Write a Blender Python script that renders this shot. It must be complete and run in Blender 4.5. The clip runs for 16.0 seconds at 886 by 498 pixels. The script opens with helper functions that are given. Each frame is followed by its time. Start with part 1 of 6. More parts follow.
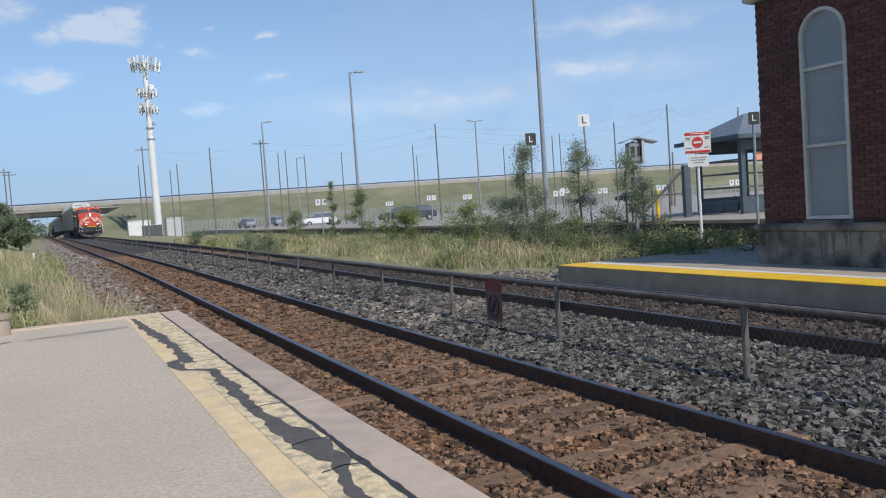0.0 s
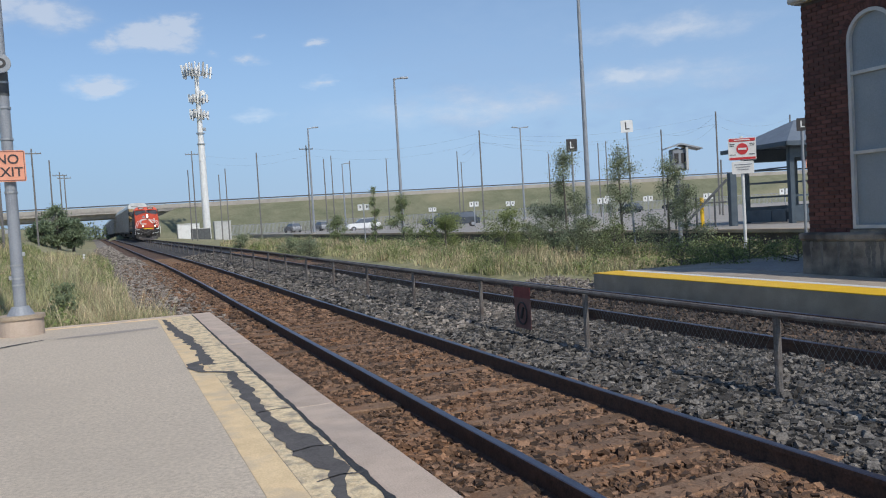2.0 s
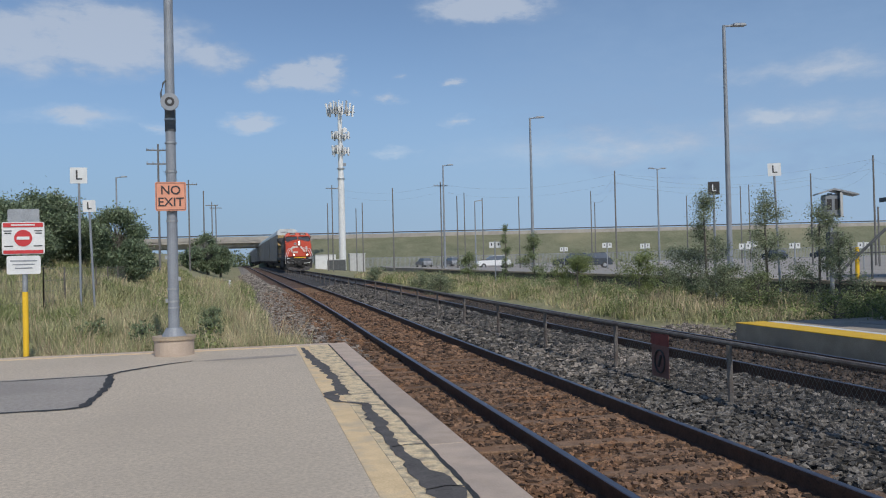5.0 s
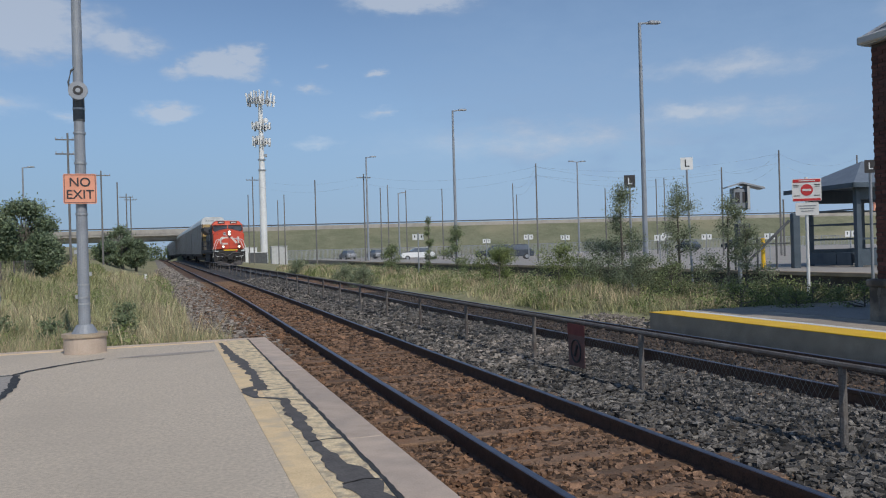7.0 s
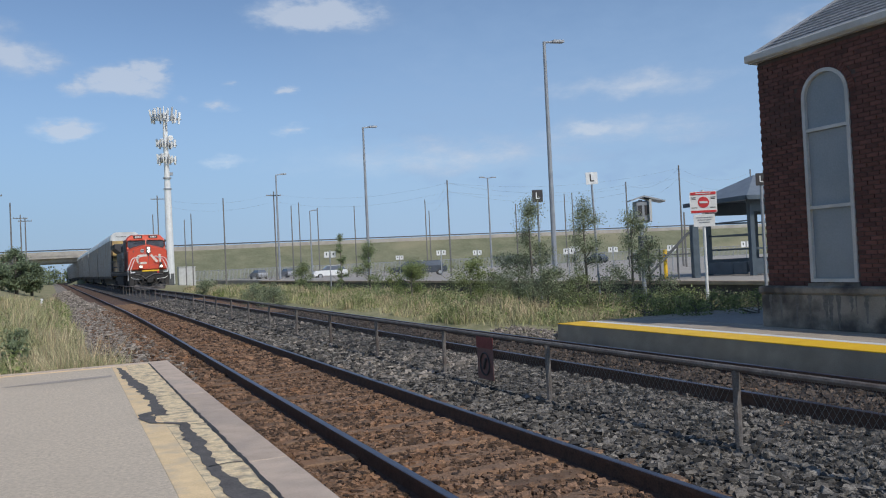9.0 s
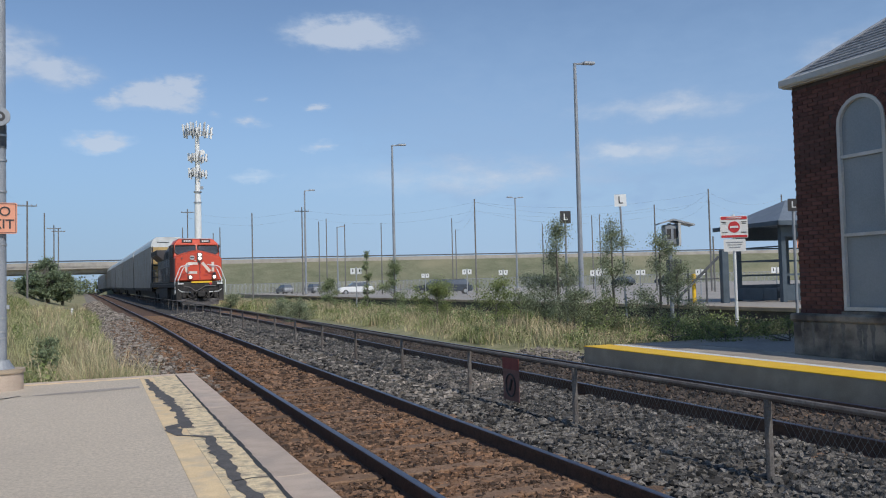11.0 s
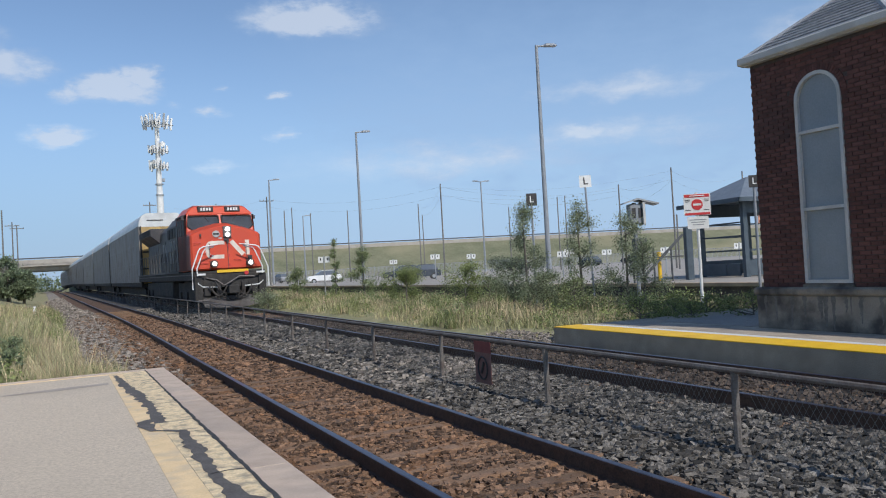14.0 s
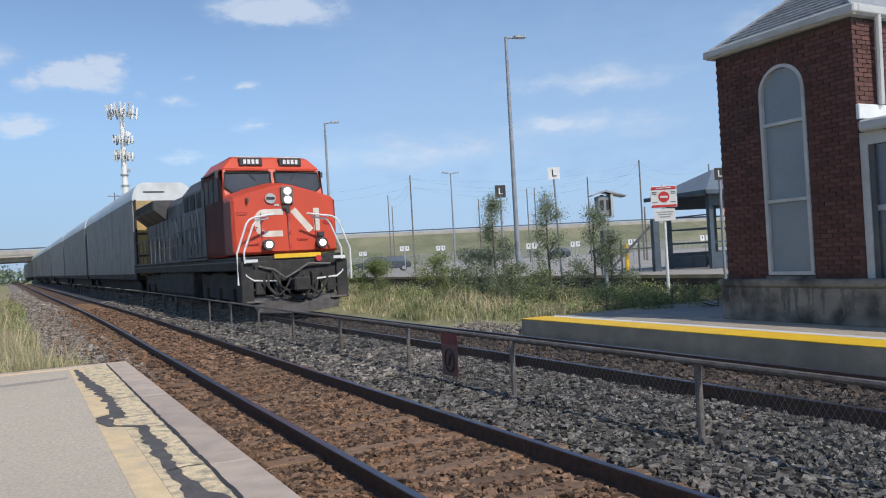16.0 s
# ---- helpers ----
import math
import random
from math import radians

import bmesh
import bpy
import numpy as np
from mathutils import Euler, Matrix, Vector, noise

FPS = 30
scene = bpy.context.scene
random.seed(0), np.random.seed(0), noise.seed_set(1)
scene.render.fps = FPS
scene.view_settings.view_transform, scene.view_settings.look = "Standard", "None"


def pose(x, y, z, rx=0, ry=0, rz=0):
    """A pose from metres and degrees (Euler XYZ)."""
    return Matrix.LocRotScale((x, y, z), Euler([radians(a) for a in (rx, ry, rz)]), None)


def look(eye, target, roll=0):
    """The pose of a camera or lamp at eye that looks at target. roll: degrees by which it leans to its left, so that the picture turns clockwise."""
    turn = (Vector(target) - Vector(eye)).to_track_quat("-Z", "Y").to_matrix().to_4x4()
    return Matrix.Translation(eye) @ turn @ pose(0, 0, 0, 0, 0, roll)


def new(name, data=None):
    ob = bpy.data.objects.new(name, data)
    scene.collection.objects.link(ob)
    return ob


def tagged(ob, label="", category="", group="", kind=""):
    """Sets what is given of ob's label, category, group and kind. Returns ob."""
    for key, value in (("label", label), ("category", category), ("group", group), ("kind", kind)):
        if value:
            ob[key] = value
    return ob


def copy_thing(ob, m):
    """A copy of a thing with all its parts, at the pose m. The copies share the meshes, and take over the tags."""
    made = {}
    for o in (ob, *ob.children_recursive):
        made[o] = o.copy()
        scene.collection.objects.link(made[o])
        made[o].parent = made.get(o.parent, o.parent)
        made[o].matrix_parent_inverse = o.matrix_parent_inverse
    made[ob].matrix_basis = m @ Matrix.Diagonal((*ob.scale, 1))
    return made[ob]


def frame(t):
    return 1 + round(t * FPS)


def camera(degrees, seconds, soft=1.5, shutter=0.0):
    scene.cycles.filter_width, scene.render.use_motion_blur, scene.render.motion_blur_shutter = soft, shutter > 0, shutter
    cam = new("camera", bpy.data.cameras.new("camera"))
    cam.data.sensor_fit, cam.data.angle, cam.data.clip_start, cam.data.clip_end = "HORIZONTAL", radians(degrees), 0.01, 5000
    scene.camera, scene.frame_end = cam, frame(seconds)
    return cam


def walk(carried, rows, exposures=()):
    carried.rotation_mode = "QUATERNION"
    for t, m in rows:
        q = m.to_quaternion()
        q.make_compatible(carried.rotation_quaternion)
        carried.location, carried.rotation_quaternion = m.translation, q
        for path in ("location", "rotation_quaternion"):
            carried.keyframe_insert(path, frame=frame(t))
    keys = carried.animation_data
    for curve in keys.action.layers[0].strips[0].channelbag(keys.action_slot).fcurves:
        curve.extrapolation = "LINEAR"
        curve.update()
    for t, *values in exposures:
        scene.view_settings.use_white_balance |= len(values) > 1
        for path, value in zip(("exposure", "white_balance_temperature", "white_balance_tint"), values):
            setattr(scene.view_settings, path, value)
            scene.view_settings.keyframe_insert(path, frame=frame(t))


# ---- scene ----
# ---- camera: held by hand on the platform, its eye about 1.65 m over the rails ----
cam = camera(58.3, 16.0, soft=1.1)
PATH = [
    (0, (-2.691, -0.064, 1.664), (-1.829, 1.738, 1.559), -4.0),
    (0.5, (-2.534, 0.049, 1.618), (-1.622, 1.829, 1.618), -3.3),
    (1, (-2.405, 0.034, 1.577), (-1.573, 1.852, 1.576), -2.4),
    (1.5, (-2.366, 0.018, 1.605), (-1.583, 1.856, 1.516), -4.8),
    (2, (-2.402, 0.01, 1.617), (-1.642, 1.858, 1.536), -3.4),
    (2.5, (-2.388, -0.008, 1.597), (-1.68, 1.862, 1.535), -2.4),
    (3, (-2.423, 0.044, 1.608), (-1.753, 1.928, 1.595), -0.9),
    (3.5, (-2.454, 0.023, 1.626), (-1.954, 1.96, 1.644), -0.5),
    (3.7, (-2.463, 0.028, 1.628), (-1.997, 1.973, 1.639), -1.1),
    (5.8, (-2.468, 0.07, 1.645), (-2.025, 2.02, 1.68), -1.4),
    (6, (-2.467, 0.028, 1.646), (-2.056, 1.985, 1.658), -0.6),
    (6.5, (-2.443, 0.038, 1.631), (-1.934, 1.972, 1.649), -1.1),
    (7, (-2.429, 0.013, 1.653), (-1.79, 1.908, 1.655), -1.6),
    (7.5, (-2.385, -0.001, 1.65), (-1.747, 1.895, 1.639), -1.8),
    (8, (-2.376, 0.017, 1.652), (-1.663, 1.885, 1.695), -2.1),
    (8.5, (-2.337, 0.013, 1.651), (-1.579, 1.863, 1.7), -2.1),
    (9, (-2.326, 0.033, 1.626), (-1.485, 1.847, 1.662), -2.7),
    (9.2, (-2.321, 0.042, 1.657), (-1.471, 1.852, 1.706), -2.6),
    (11.3, (-2.354, 0.056, 1.621), (-1.575, 1.896, 1.707), -1.3),
    (11.5, (-2.338, 0.062, 1.609), (-1.527, 1.89, 1.669), -1.5),
    (12, (-2.377, 0.044, 1.619), (-1.629, 1.898, 1.671), -2.5),
    (12.5, (-2.377, 0.036, 1.627), (-1.64, 1.894, 1.68), -2.9),
    (13, (-2.378, 0.039, 1.624), (-1.624, 1.89, 1.689), -3.1),
    (13.5, (-2.34, 0.058, 1.634), (-1.535, 1.888, 1.674), -3.0),
    (14, (-2.379, 0.034, 1.638), (-1.522, 1.841, 1.683), -3.2),
    (14.5, (-2.363, 0.03, 1.646), (-1.514, 1.84, 1.685), -3.9),
    (15, (-2.316, 0.049, 1.602), (-1.449, 1.851, 1.57), -3.2),
    (15.5, (-2.362, 0.047, 1.61), (-1.443, 1.823, 1.595), -2.8),
    (16, (-2.308, 0.073, 1.638), (-1.385, 1.847, 1.658), -3.2),
]
# the camera lifts and lowers its picture a little as it turns
EXPOSURES = [(0, 0.02), (0.5, 0.02), (1.0, -0.1), (1.5, -0.15), (2.5, -0.03), (3.0, -0.18), (3.5, -0.24), (6, -0.41), (7.5, -0.32), (8.0, -0.18), (8.5, -0.15), (9, -0.2), (12.5, -0.18), (13.5, -0.18), (14.0, -0.03), (15, -0.07), (16, 0.05)]
walk(cam, [(t, look(eye, target, roll)) for t, eye, target, roll in PATH], exposures=EXPOSURES)

# ---- sky, sun and exposure ----
SUN = Vector((0.11, -0.72, 0.68)).normalized()
world = bpy.data.worlds.new("sky")
scene.world = world
world.use_nodes = True
wn = world.node_tree
sky = wn.nodes.new("ShaderNodeTexSky")
sky.sky_type = "NISHITA"
sky.sun_disc = False
sky.sun_elevation = math.asin(SUN.z)
sky.sun_rotation = math.atan2(SUN.x, SUN.y)
sky.air_density, sky.dust_density, sky.ozone_density = 0.9, 0.1, 3.1
wn.links.new(sky.outputs[0], wn.nodes["Background"].inputs[0])
wn.nodes["Background"].inputs[1].default_value = 0.132
sun = new("sun", bpy.data.lights.new("sun", "SUN"))
sun.data.energy, sun.data.angle, sun.data.color = 3.4, radians(0.6), (1.0, 0.95, 0.87)
sun.matrix_world = look(SUN * 50, (0, 0, 0))


# ---- materials ----
def surf(name, dark, light, scale=8.0, rough=0.8, metal=0.0, bump=0.25, fine=60.0, stain=None, stain_scale=1.2, stain_amount=0.4, spread=0.0, island=False):
    """A surface with grain at two scales, stains and fine relief, in metres."""
    m = bpy.data.materials.new(name)
    m.use_nodes = True
    n, l = m.node_tree.nodes, m.node_tree.links
    b = n["Principled BSDF"]
    co = n.new("ShaderNodeTexCoord").outputs["Object"]

    def tex(s, detail=4.0):
        t = n.new("ShaderNodeTexNoise")
        t.inputs["Scale"].default_value, t.inputs["Detail"].default_value = s, detail
        l.new(co, t.inputs["Vector"])
        return t.outputs["Fac"]

    def mixed(fac, a, c):
        x = n.new("ShaderNodeMix")
        x.data_type = "RGBA"
        l.new(fac, x.inputs[0])
        for sock, v in ((x.inputs[6], a), (x.inputs[7], c)):
            if isinstance(v, tuple):
                sock.default_value = (*v, 1)
            else:
                l.new(v, sock)
        return x.outputs[2]

    def ramp(fac, lo, hi):
        r = n.new("ShaderNodeMapRange")
        r.inputs[1].default_value, r.inputs[2].default_value = lo, hi
        l.new(fac, r.inputs[0])
        return r.outputs[0]

    grain = n.new("ShaderNodeMath")
    grain.operation = "ADD"
    l.new(tex(scale), grain.inputs[0])
    l.new(tex(fine, 2.0), grain.inputs[1])
    col = mixed(ramp(grain.outputs[0], 0.7, 1.3), dark, light)
    if stain:
        k = n.new("ShaderNodeMath")
        k.operation, k.inputs[1].default_value = "MULTIPLY", stain_amount
        l.new(ramp(tex(stain_scale, 6.0), 0.48, 0.66), k.inputs[0])
        col = mixed(k.outputs[0], col, stain)
    if spread or island:
        src = n.new("ShaderNodeNewGeometry").outputs["Random Per Island"] if island else n.new("ShaderNodeObjectInfo").outputs["Random"]
        h = n.new("ShaderNodeHueSaturation")
        l.new(col, h.inputs["Color"])
        v = n.new("ShaderNodeMapRange")
        v.inputs[3].default_value, v.inputs[4].default_value = 1 - spread, 1 + spread
        l.new(src, v.inputs[0])
        l.new(v.outputs[0], h.inputs["Value"])
        col = h.outputs["Color"]
    l.new(col, b.inputs["Base Color"])
    b.inputs["Roughness"].default_value, b.inputs["Metallic"].default_value = rough, metal
    if bump:
        u = n.new("ShaderNodeBump")
        u.inputs["Strength"].default_value, u.inputs["Distance"].default_value = bump, 0.02
        l.new(grain.outputs[0], u.inputs["Height"])
        l.new(u.outputs[0], b.inputs["Normal"])
    return m


def glow(name, color, strength):
    m = bpy.data.materials.new(name)
    m.use_nodes = True
    b = m.node_tree.nodes["Principled BSDF"]
    b.inputs["Base Color"].default_value = (*color, 1)
    b.inputs["Emission Color"].default_value = (*color, 1)
    b.inputs["Emission Strength"].default_value = strength
    return m


M_ASPHALT = surf("platform_asphalt", (0.405, 0.338, 0.262), (0.715, 0.604, 0.472), 34, 0.9, bump=0.3, fine=150, stain=(0.43, 0.365, 0.29), stain_scale=0.45, stain_amount=0.4)
M_PATCH = surf("repair_asphalt", (0.30, 0.27, 0.24), (0.45, 0.405, 0.36), 20, 0.9, bump=0.4, fine=120, stain=(0.25, 0.225, 0.20), stain_scale=0.8, stain_amount=0.4)
M_TAR = surf("crack_tar", (0.025, 0.025, 0.027), (0.06, 0.058, 0.055), 12, 0.75, bump=0.4)
M_COPING = surf("coping_concrete", (0.43, 0.335, 0.262), (0.60, 0.478, 0.382), 5, 0.85, bump=0.2, fine=90, stain=(0.3, 0.26, 0.235), stain_amount=0.35, spread=0.06)
M_CREAM = surf("cream_paint", (0.70, 0.51, 0.28), (0.88, 0.665, 0.39), 5, 0.7, bump=0.2, fine=80, stain=(0.48, 0.40, 0.32), stain_scale=4, stain_amount=0.5)
M_WORN = surf("worn_cream_paint", (0.60, 0.455, 0.27), (0.92, 0.75, 0.48), 16, 0.8, bump=0.5, fine=70, stain=(0.27, 0.225, 0.18), stain_scale=9, stain_amount=0.75)
M_BALLAST = surf("grey_ballast_bed", (0.018, 0.016, 0.014), (0.11, 0.10, 0.092), 9, 0.95, bump=1.0, fine=22, stain=(0.11, 0.09, 0.075), stain_scale=0.8)
M_SHOULDER = surf("dusty_pale_ballast", (0.112, 0.098, 0.082), (0.375, 0.336, 0.288), 8, 0.95, bump=1.0, fine=20, stain=(0.26, 0.215, 0.17), stain_scale=0.5)
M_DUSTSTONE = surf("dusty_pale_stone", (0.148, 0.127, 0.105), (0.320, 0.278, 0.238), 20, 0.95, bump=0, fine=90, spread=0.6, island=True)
M_DARKSTONE = surf("grimy_brown_stone", (0.043, 0.032, 0.026), (0.111, 0.084, 0.066), 20, 0.92, bump=0, fine=90, spread=0.6, island=True)
M_ROOFBLUE = surf("blue_grey_roof_sheet", (0.15, 0.18, 0.215), (0.23, 0.265, 0.305), 3, 0.5, 0.2, 0.1)
M_PALELEAF = surf("milkweed_leaf", (0.16, 0.20, 0.10), (0.30, 0.34, 0.19), 3, 0.6, bump=0, fine=20, spread=0.3, island=True)
M_STONE = surf("grey_ballast_stone", (0.030, 0.027, 0.024), (0.190, 0.172, 0.150), 14, 0.8, bump=0, fine=70, stain=(0.09, 0.076, 0.062), stain_scale=0.9, stain_amount=0.5, spread=0.98, island=True)
M_RUSTBED = surf("rusty_ballast_bed", (0.05, 0.029, 0.019), (0.15, 0.09, 0.06), 14, 0.95, bump=1.0, fine=30, stain=(0.19, 0.09, 0.04), stain_scale=1.2, stain_amount=0.5)
M_RUSTSTONE = surf("rusty_ballast_stone", (0.070, 0.041, 0.025), (0.238, 0.142, 0.088), 16, 0.92, bump=0, fine=90, stain=(0.225, 0.108, 0.048), stain_scale=1.2, stain_amount=0.45, spread=0.85, island=True)
M_RAIL = surf("rail_steel_rusted", (0.055, 0.031, 0.021), (0.125, 0.068, 0.045), 10, 0.8, 0.1, 0.2)
M_RAILTOP = surf("rail_head_polished", (0.100, 0.101, 0.130), (0.170, 0.168, 0.210), 4, 0.38, 0.85, 0.05)
M_TIE = surf("weathered_tie_wood", (0.115, 0.070, 0.043), (0.265, 0.168, 0.106), 6, 0.9, bump=0.6, fine=50, stain=(0.2, 0.09, 0.035), stain_scale=2, stain_amount=0.5, spread=0.25)
M_CONC = surf("platform_concrete", (0.34, 0.265, 0.188), (0.50, 0.398, 0.290), 3, 0.85, bump=0.25, fine=80, stain=(0.20, 0.172, 0.145), stain_scale=0.8)
M_PAVE = surf("platform_paving", (0.32, 0.270, 0.215), (0.51, 0.436, 0.352), 3, 0.9, bump=0.25, fine=90, stain=(0.20, 0.175, 0.15), stain_scale=0.9)
M_YELLOW = surf("tactile_yellow", (0.76, 0.44, 0.02), (0.90, 0.57, 0.035), 3, 0.6, bump=0.15, fine=80)
M_WHITE = surf("white_paint", (0.66, 0.66, 0.65), (0.80, 0.80, 0.79), 4, 0.5, bump=0.08, stain=(0.52, 0.51, 0.49), stain_amount=0.25)
M_BRICK = surf("red_brick", (0.080, 0.036, 0.031), (0.150, 0.064, 0.053), 9, 0.9, bump=0.4, fine=90, stain=(0.06, 0.036, 0.033), stain_scale=0.8, stain_amount=0.45, spread=0.3)
M_BRICKS = surf("red_brick_rest", (0.080, 0.036, 0.031), (0.150, 0.064, 0.053), 9, 0.9, bump=0.4, fine=90, stain=(0.06, 0.036, 0.033), stain_scale=0.8, stain_amount=0.45, spread=0.3, island=True)
M_MORTAR = surf("mortar", (0.055, 0.042, 0.039), (0.095, 0.076, 0.070), 20, 0.95, bump=0.3)
M_STONEBASE = surf("stained_base_stone", (0.205, 0.182, 0.150), (0.305, 0.270, 0.224), 3, 0.85, bump=0.3, fine=60, stain=(0.05, 0.045, 0.042), stain_scale=1.9, stain_amount=0.9)
M_DRIP = surf("damp_drip", (0.10, 0.095, 0.085), (0.19, 0.18, 0.165), 9, 0.85, bump=0.2)
M_MAROON = surf("faded_maroon_plate", (0.15, 0.028, 0.026), (0.22, 0.05, 0.045), 8, 0.6, bump=0.05)
M_EMBLEM = surf("warm_white_emblem", (0.62, 0.55, 0.48), (0.76, 0.69, 0.61), 4, 0.55, bump=0.05, stain=(0.5, 0.36, 0.3), stain_scale=3, stain_amount=0.3)
M_TRIM = surf("grey_white_trim", (0.43, 0.43, 0.42), (0.57, 0.57, 0.56), 3, 0.6, bump=0.08, stain=(0.34, 0.32, 0.29), stain_scale=2.5, stain_amount=0.35)
M_PANEL = surf("blank_grey_panel", (0.20, 0.235, 0.26), (0.27, 0.30, 0.33), 2, 0.35, bump=0.03)
M_SHINGLE = surf("grey_shingle", (0.20, 0.21, 0.23), (0.34, 0.35, 0.38), 10, 0.85, bump=0.4, spread=0.15)
M_GALV = surf("galvanised_steel", (0.30, 0.31, 0.32), (0.46, 0.47, 0.49), 6, 0.5, 0.6, 0.1)
M_POLE = surf("grey_painted_pole", (0.22, 0.235, 0.26), (0.32, 0.34, 0.37), 3, 0.55, 0.1, 0.08)
M_DARKPOLE = surf("dark_pole", (0.06, 0.065, 0.07), (0.12, 0.125, 0.13), 3, 0.7, 0.1, 0.1)
M_WOOD = surf("weathered_pole_wood", (0.13, 0.125, 0.12), (0.22, 0.21, 0.2), 5, 0.9, bump=0.4)
M_FENCE = surf("weathered_fence_pipe", (0.115, 0.10, 0.09), (0.24, 0.215, 0.195), 9, 0.7, 0.3, 0.2, stain=(0.10, 0.06, 0.04), stain_scale=4)
M_GRASS = surf("field_ground", (0.19, 0.185, 0.085), (0.34, 0.315, 0.175), 2.0, 0.95, bump=0.8, fine=14, stain=(0.36, 0.31, 0.20), stain_scale=0.25, stain_amount=0.6)
M_LOT = surf("parking_asphalt", (0.30, 0.275, 0.245), (0.42, 0.385, 0.345), 1, 0.9, bump=0.2, fine=40, stain=(0.24, 0.22, 0.20), stain_scale=0.25, stain_amount=0.4)
# platform face concrete, its shade painted into a near-black base colour
M_SHADEWALL = surf("shade_dark_platform_face", (0.06, 0.054, 0.048), (0.12, 0.11, 0.10), 2, 0.9, bump=0.3, fine=30)
M_BANK = surf("embankment_grass", (0.125, 0.135, 0.075), (0.235, 0.230, 0.145), 0.25, 0.95, bump=0.6, fine=2.5, stain=(0.30, 0.27, 0.17), stain_scale=0.05, stain_amount=0.7)
M_ROADCONC = surf("highway_concrete", (0.33, 0.30, 0.27), (0.45, 0.415, 0.375), 1, 0.85, bump=0.15, fine=10, stain=(0.25, 0.225, 0.20), stain_scale=0.3, stain_amount=0.4)
M_BLADE = surf("grass_blade", (0.235, 0.245, 0.108), (0.42, 0.405, 0.215), 0.8, 0.75, bump=0, fine=9, stain=(0.50, 0.43, 0.27), stain_scale=0.5, stain_amount=0.8, spread=0.5, island=True)
M_LEAF = surf("poplar_leaf", (0.15, 0.185, 0.098), (0.32, 0.35, 0.215), 2, 0.5, bump=0, fine=20, spread=0.5, island=True)
M_DKLEAF = surf("dark_bush_leaf", (0.14, 0.185, 0.080), (0.30, 0.335, 0.165), 2, 0.6, bump=0, fine=20, spread=0.5, island=True)
M_TREELEAF = surf("broad_tree_leaf", (0.125, 0.172, 0.095), (0.275, 0.325, 0.195), 0.6, 0.55, bump=0, fine=6, spread=0.5, island=True)
M_LTLEAF = surf("weed_leaf", (0.15, 0.195, 0.062), (0.32, 0.355, 0.135), 2, 0.6, bump=0, fine=20, spread=0.5, island=True)
M_STALK = surf("dry_seed_stalk", (0.34, 0.27, 0.16), (0.58, 0.47, 0.30), 2, 0.8, bump=0, fine=20, spread=0.4, island=True)
M_BARK = surf("bark", (0.10, 0.085, 0.07), (0.2, 0.18, 0.15), 12, 0.9, bump=0.5)
M_RED = surf("locomotive_red", (0.56, 0.060, 0.024), (0.66, 0.080, 0.032), 2, 0.42, bump=0.04, stain=(0.36, 0.045, 0.03), stain_scale=1.0, stain_amount=0.3)
M_BLACK = surf("locomotive_black", (0.036, 0.034, 0.037), (0.078, 0.073, 0.077), 2, 0.55, bump=0.08, stain=(0.16, 0.14, 0.135), stain_scale=0.9, stain_amount=0.6)
# cab red with the shade of the side put into the colour, plus grime
M_REDSHADE = surf("shaded_grimy_red", (0.14, 0.036, 0.032), (0.30, 0.062, 0.045), 1.2, 0.6, bump=0.06, stain=(0.085, 0.05, 0.048), stain_scale=0.8, stain_amount=0.6)
M_GRIME = surf("underframe_grime", (0.018, 0.017, 0.017), (0.052, 0.047, 0.044), 6, 0.8, bump=0.3, stain=(0.085, 0.07, 0.06), stain_scale=1.5, stain_amount=0.45)
M_PLOW = surf("pilot_grey", (0.12, 0.108, 0.105), (0.21, 0.195, 0.19), 5, 0.7, bump=0.2, stain=(0.1, 0.07, 0.05), stain_scale=3)
M_STRIPE = surf("weathered_white_stripe", (0.42, 0.42, 0.43), (0.62, 0.62, 0.63), 3, 0.55, bump=0.05, stain=(0.2, 0.2, 0.2), stain_scale=1.5)
M_RACK = surf("autorack_side", (0.225, 0.203, 0.188), (0.325, 0.297, 0.277), 1.5, 0.6, 0.1, 0.1, stain=(0.20, 0.15, 0.12), stain_scale=0.6, stain_amount=0.6, spread=0.12)
M_RACKTOP = surf("autorack_roof", (0.55, 0.55, 0.54), (0.72, 0.72, 0.71), 2, 0.45, 0.3, 0.05, stain=(0.38, 0.36, 0.34), stain_scale=0.6)
M_TAN = surf("autorack_tan_end", (0.44, 0.29, 0.10), (0.58, 0.40, 0.16), 3, 0.6, bump=0.1, stain=(0.24, 0.16, 0.09), stain_scale=2)
M_GLASS = surf("tinted_cab_glass", (0.10, 0.115, 0.14), (0.16, 0.18, 0.21), 1, 0.06, bump=0)
M_ORANGE = surf("faded_orange_sign", (0.70, 0.29, 0.18), (0.78, 0.36, 0.24), 6, 0.55, bump=0.05)
M_SIGNRED = surf("sign_red", (0.50, 0.03, 0.04), (0.60, 0.05, 0.05), 5, 0.5, bump=0.03)
M_SIGNDARK = surf("sign_dark_maroon", (0.13, 0.06, 0.05), (0.22, 0.11, 0.095), 8, 0.6, bump=0.1)
M_INK = surf("sign_ink", (0.03, 0.028, 0.03), (0.055, 0.05, 0.05), 5, 0.6, bump=0)
M_BLUEGREY = surf("shelter_blue_grey", (0.055, 0.075, 0.095), (0.095, 0.12, 0.145), 3, 0.5, 0.2, 0.05)
M_WIRE = surf("weathered_wire", (0.15, 0.135, 0.12), (0.28, 0.26, 0.235), 9, 0.7, 0.2, 0.0)
M_LAMP = glow("headlight_glow", (1.0, 0.93, 0.78), 3.0)
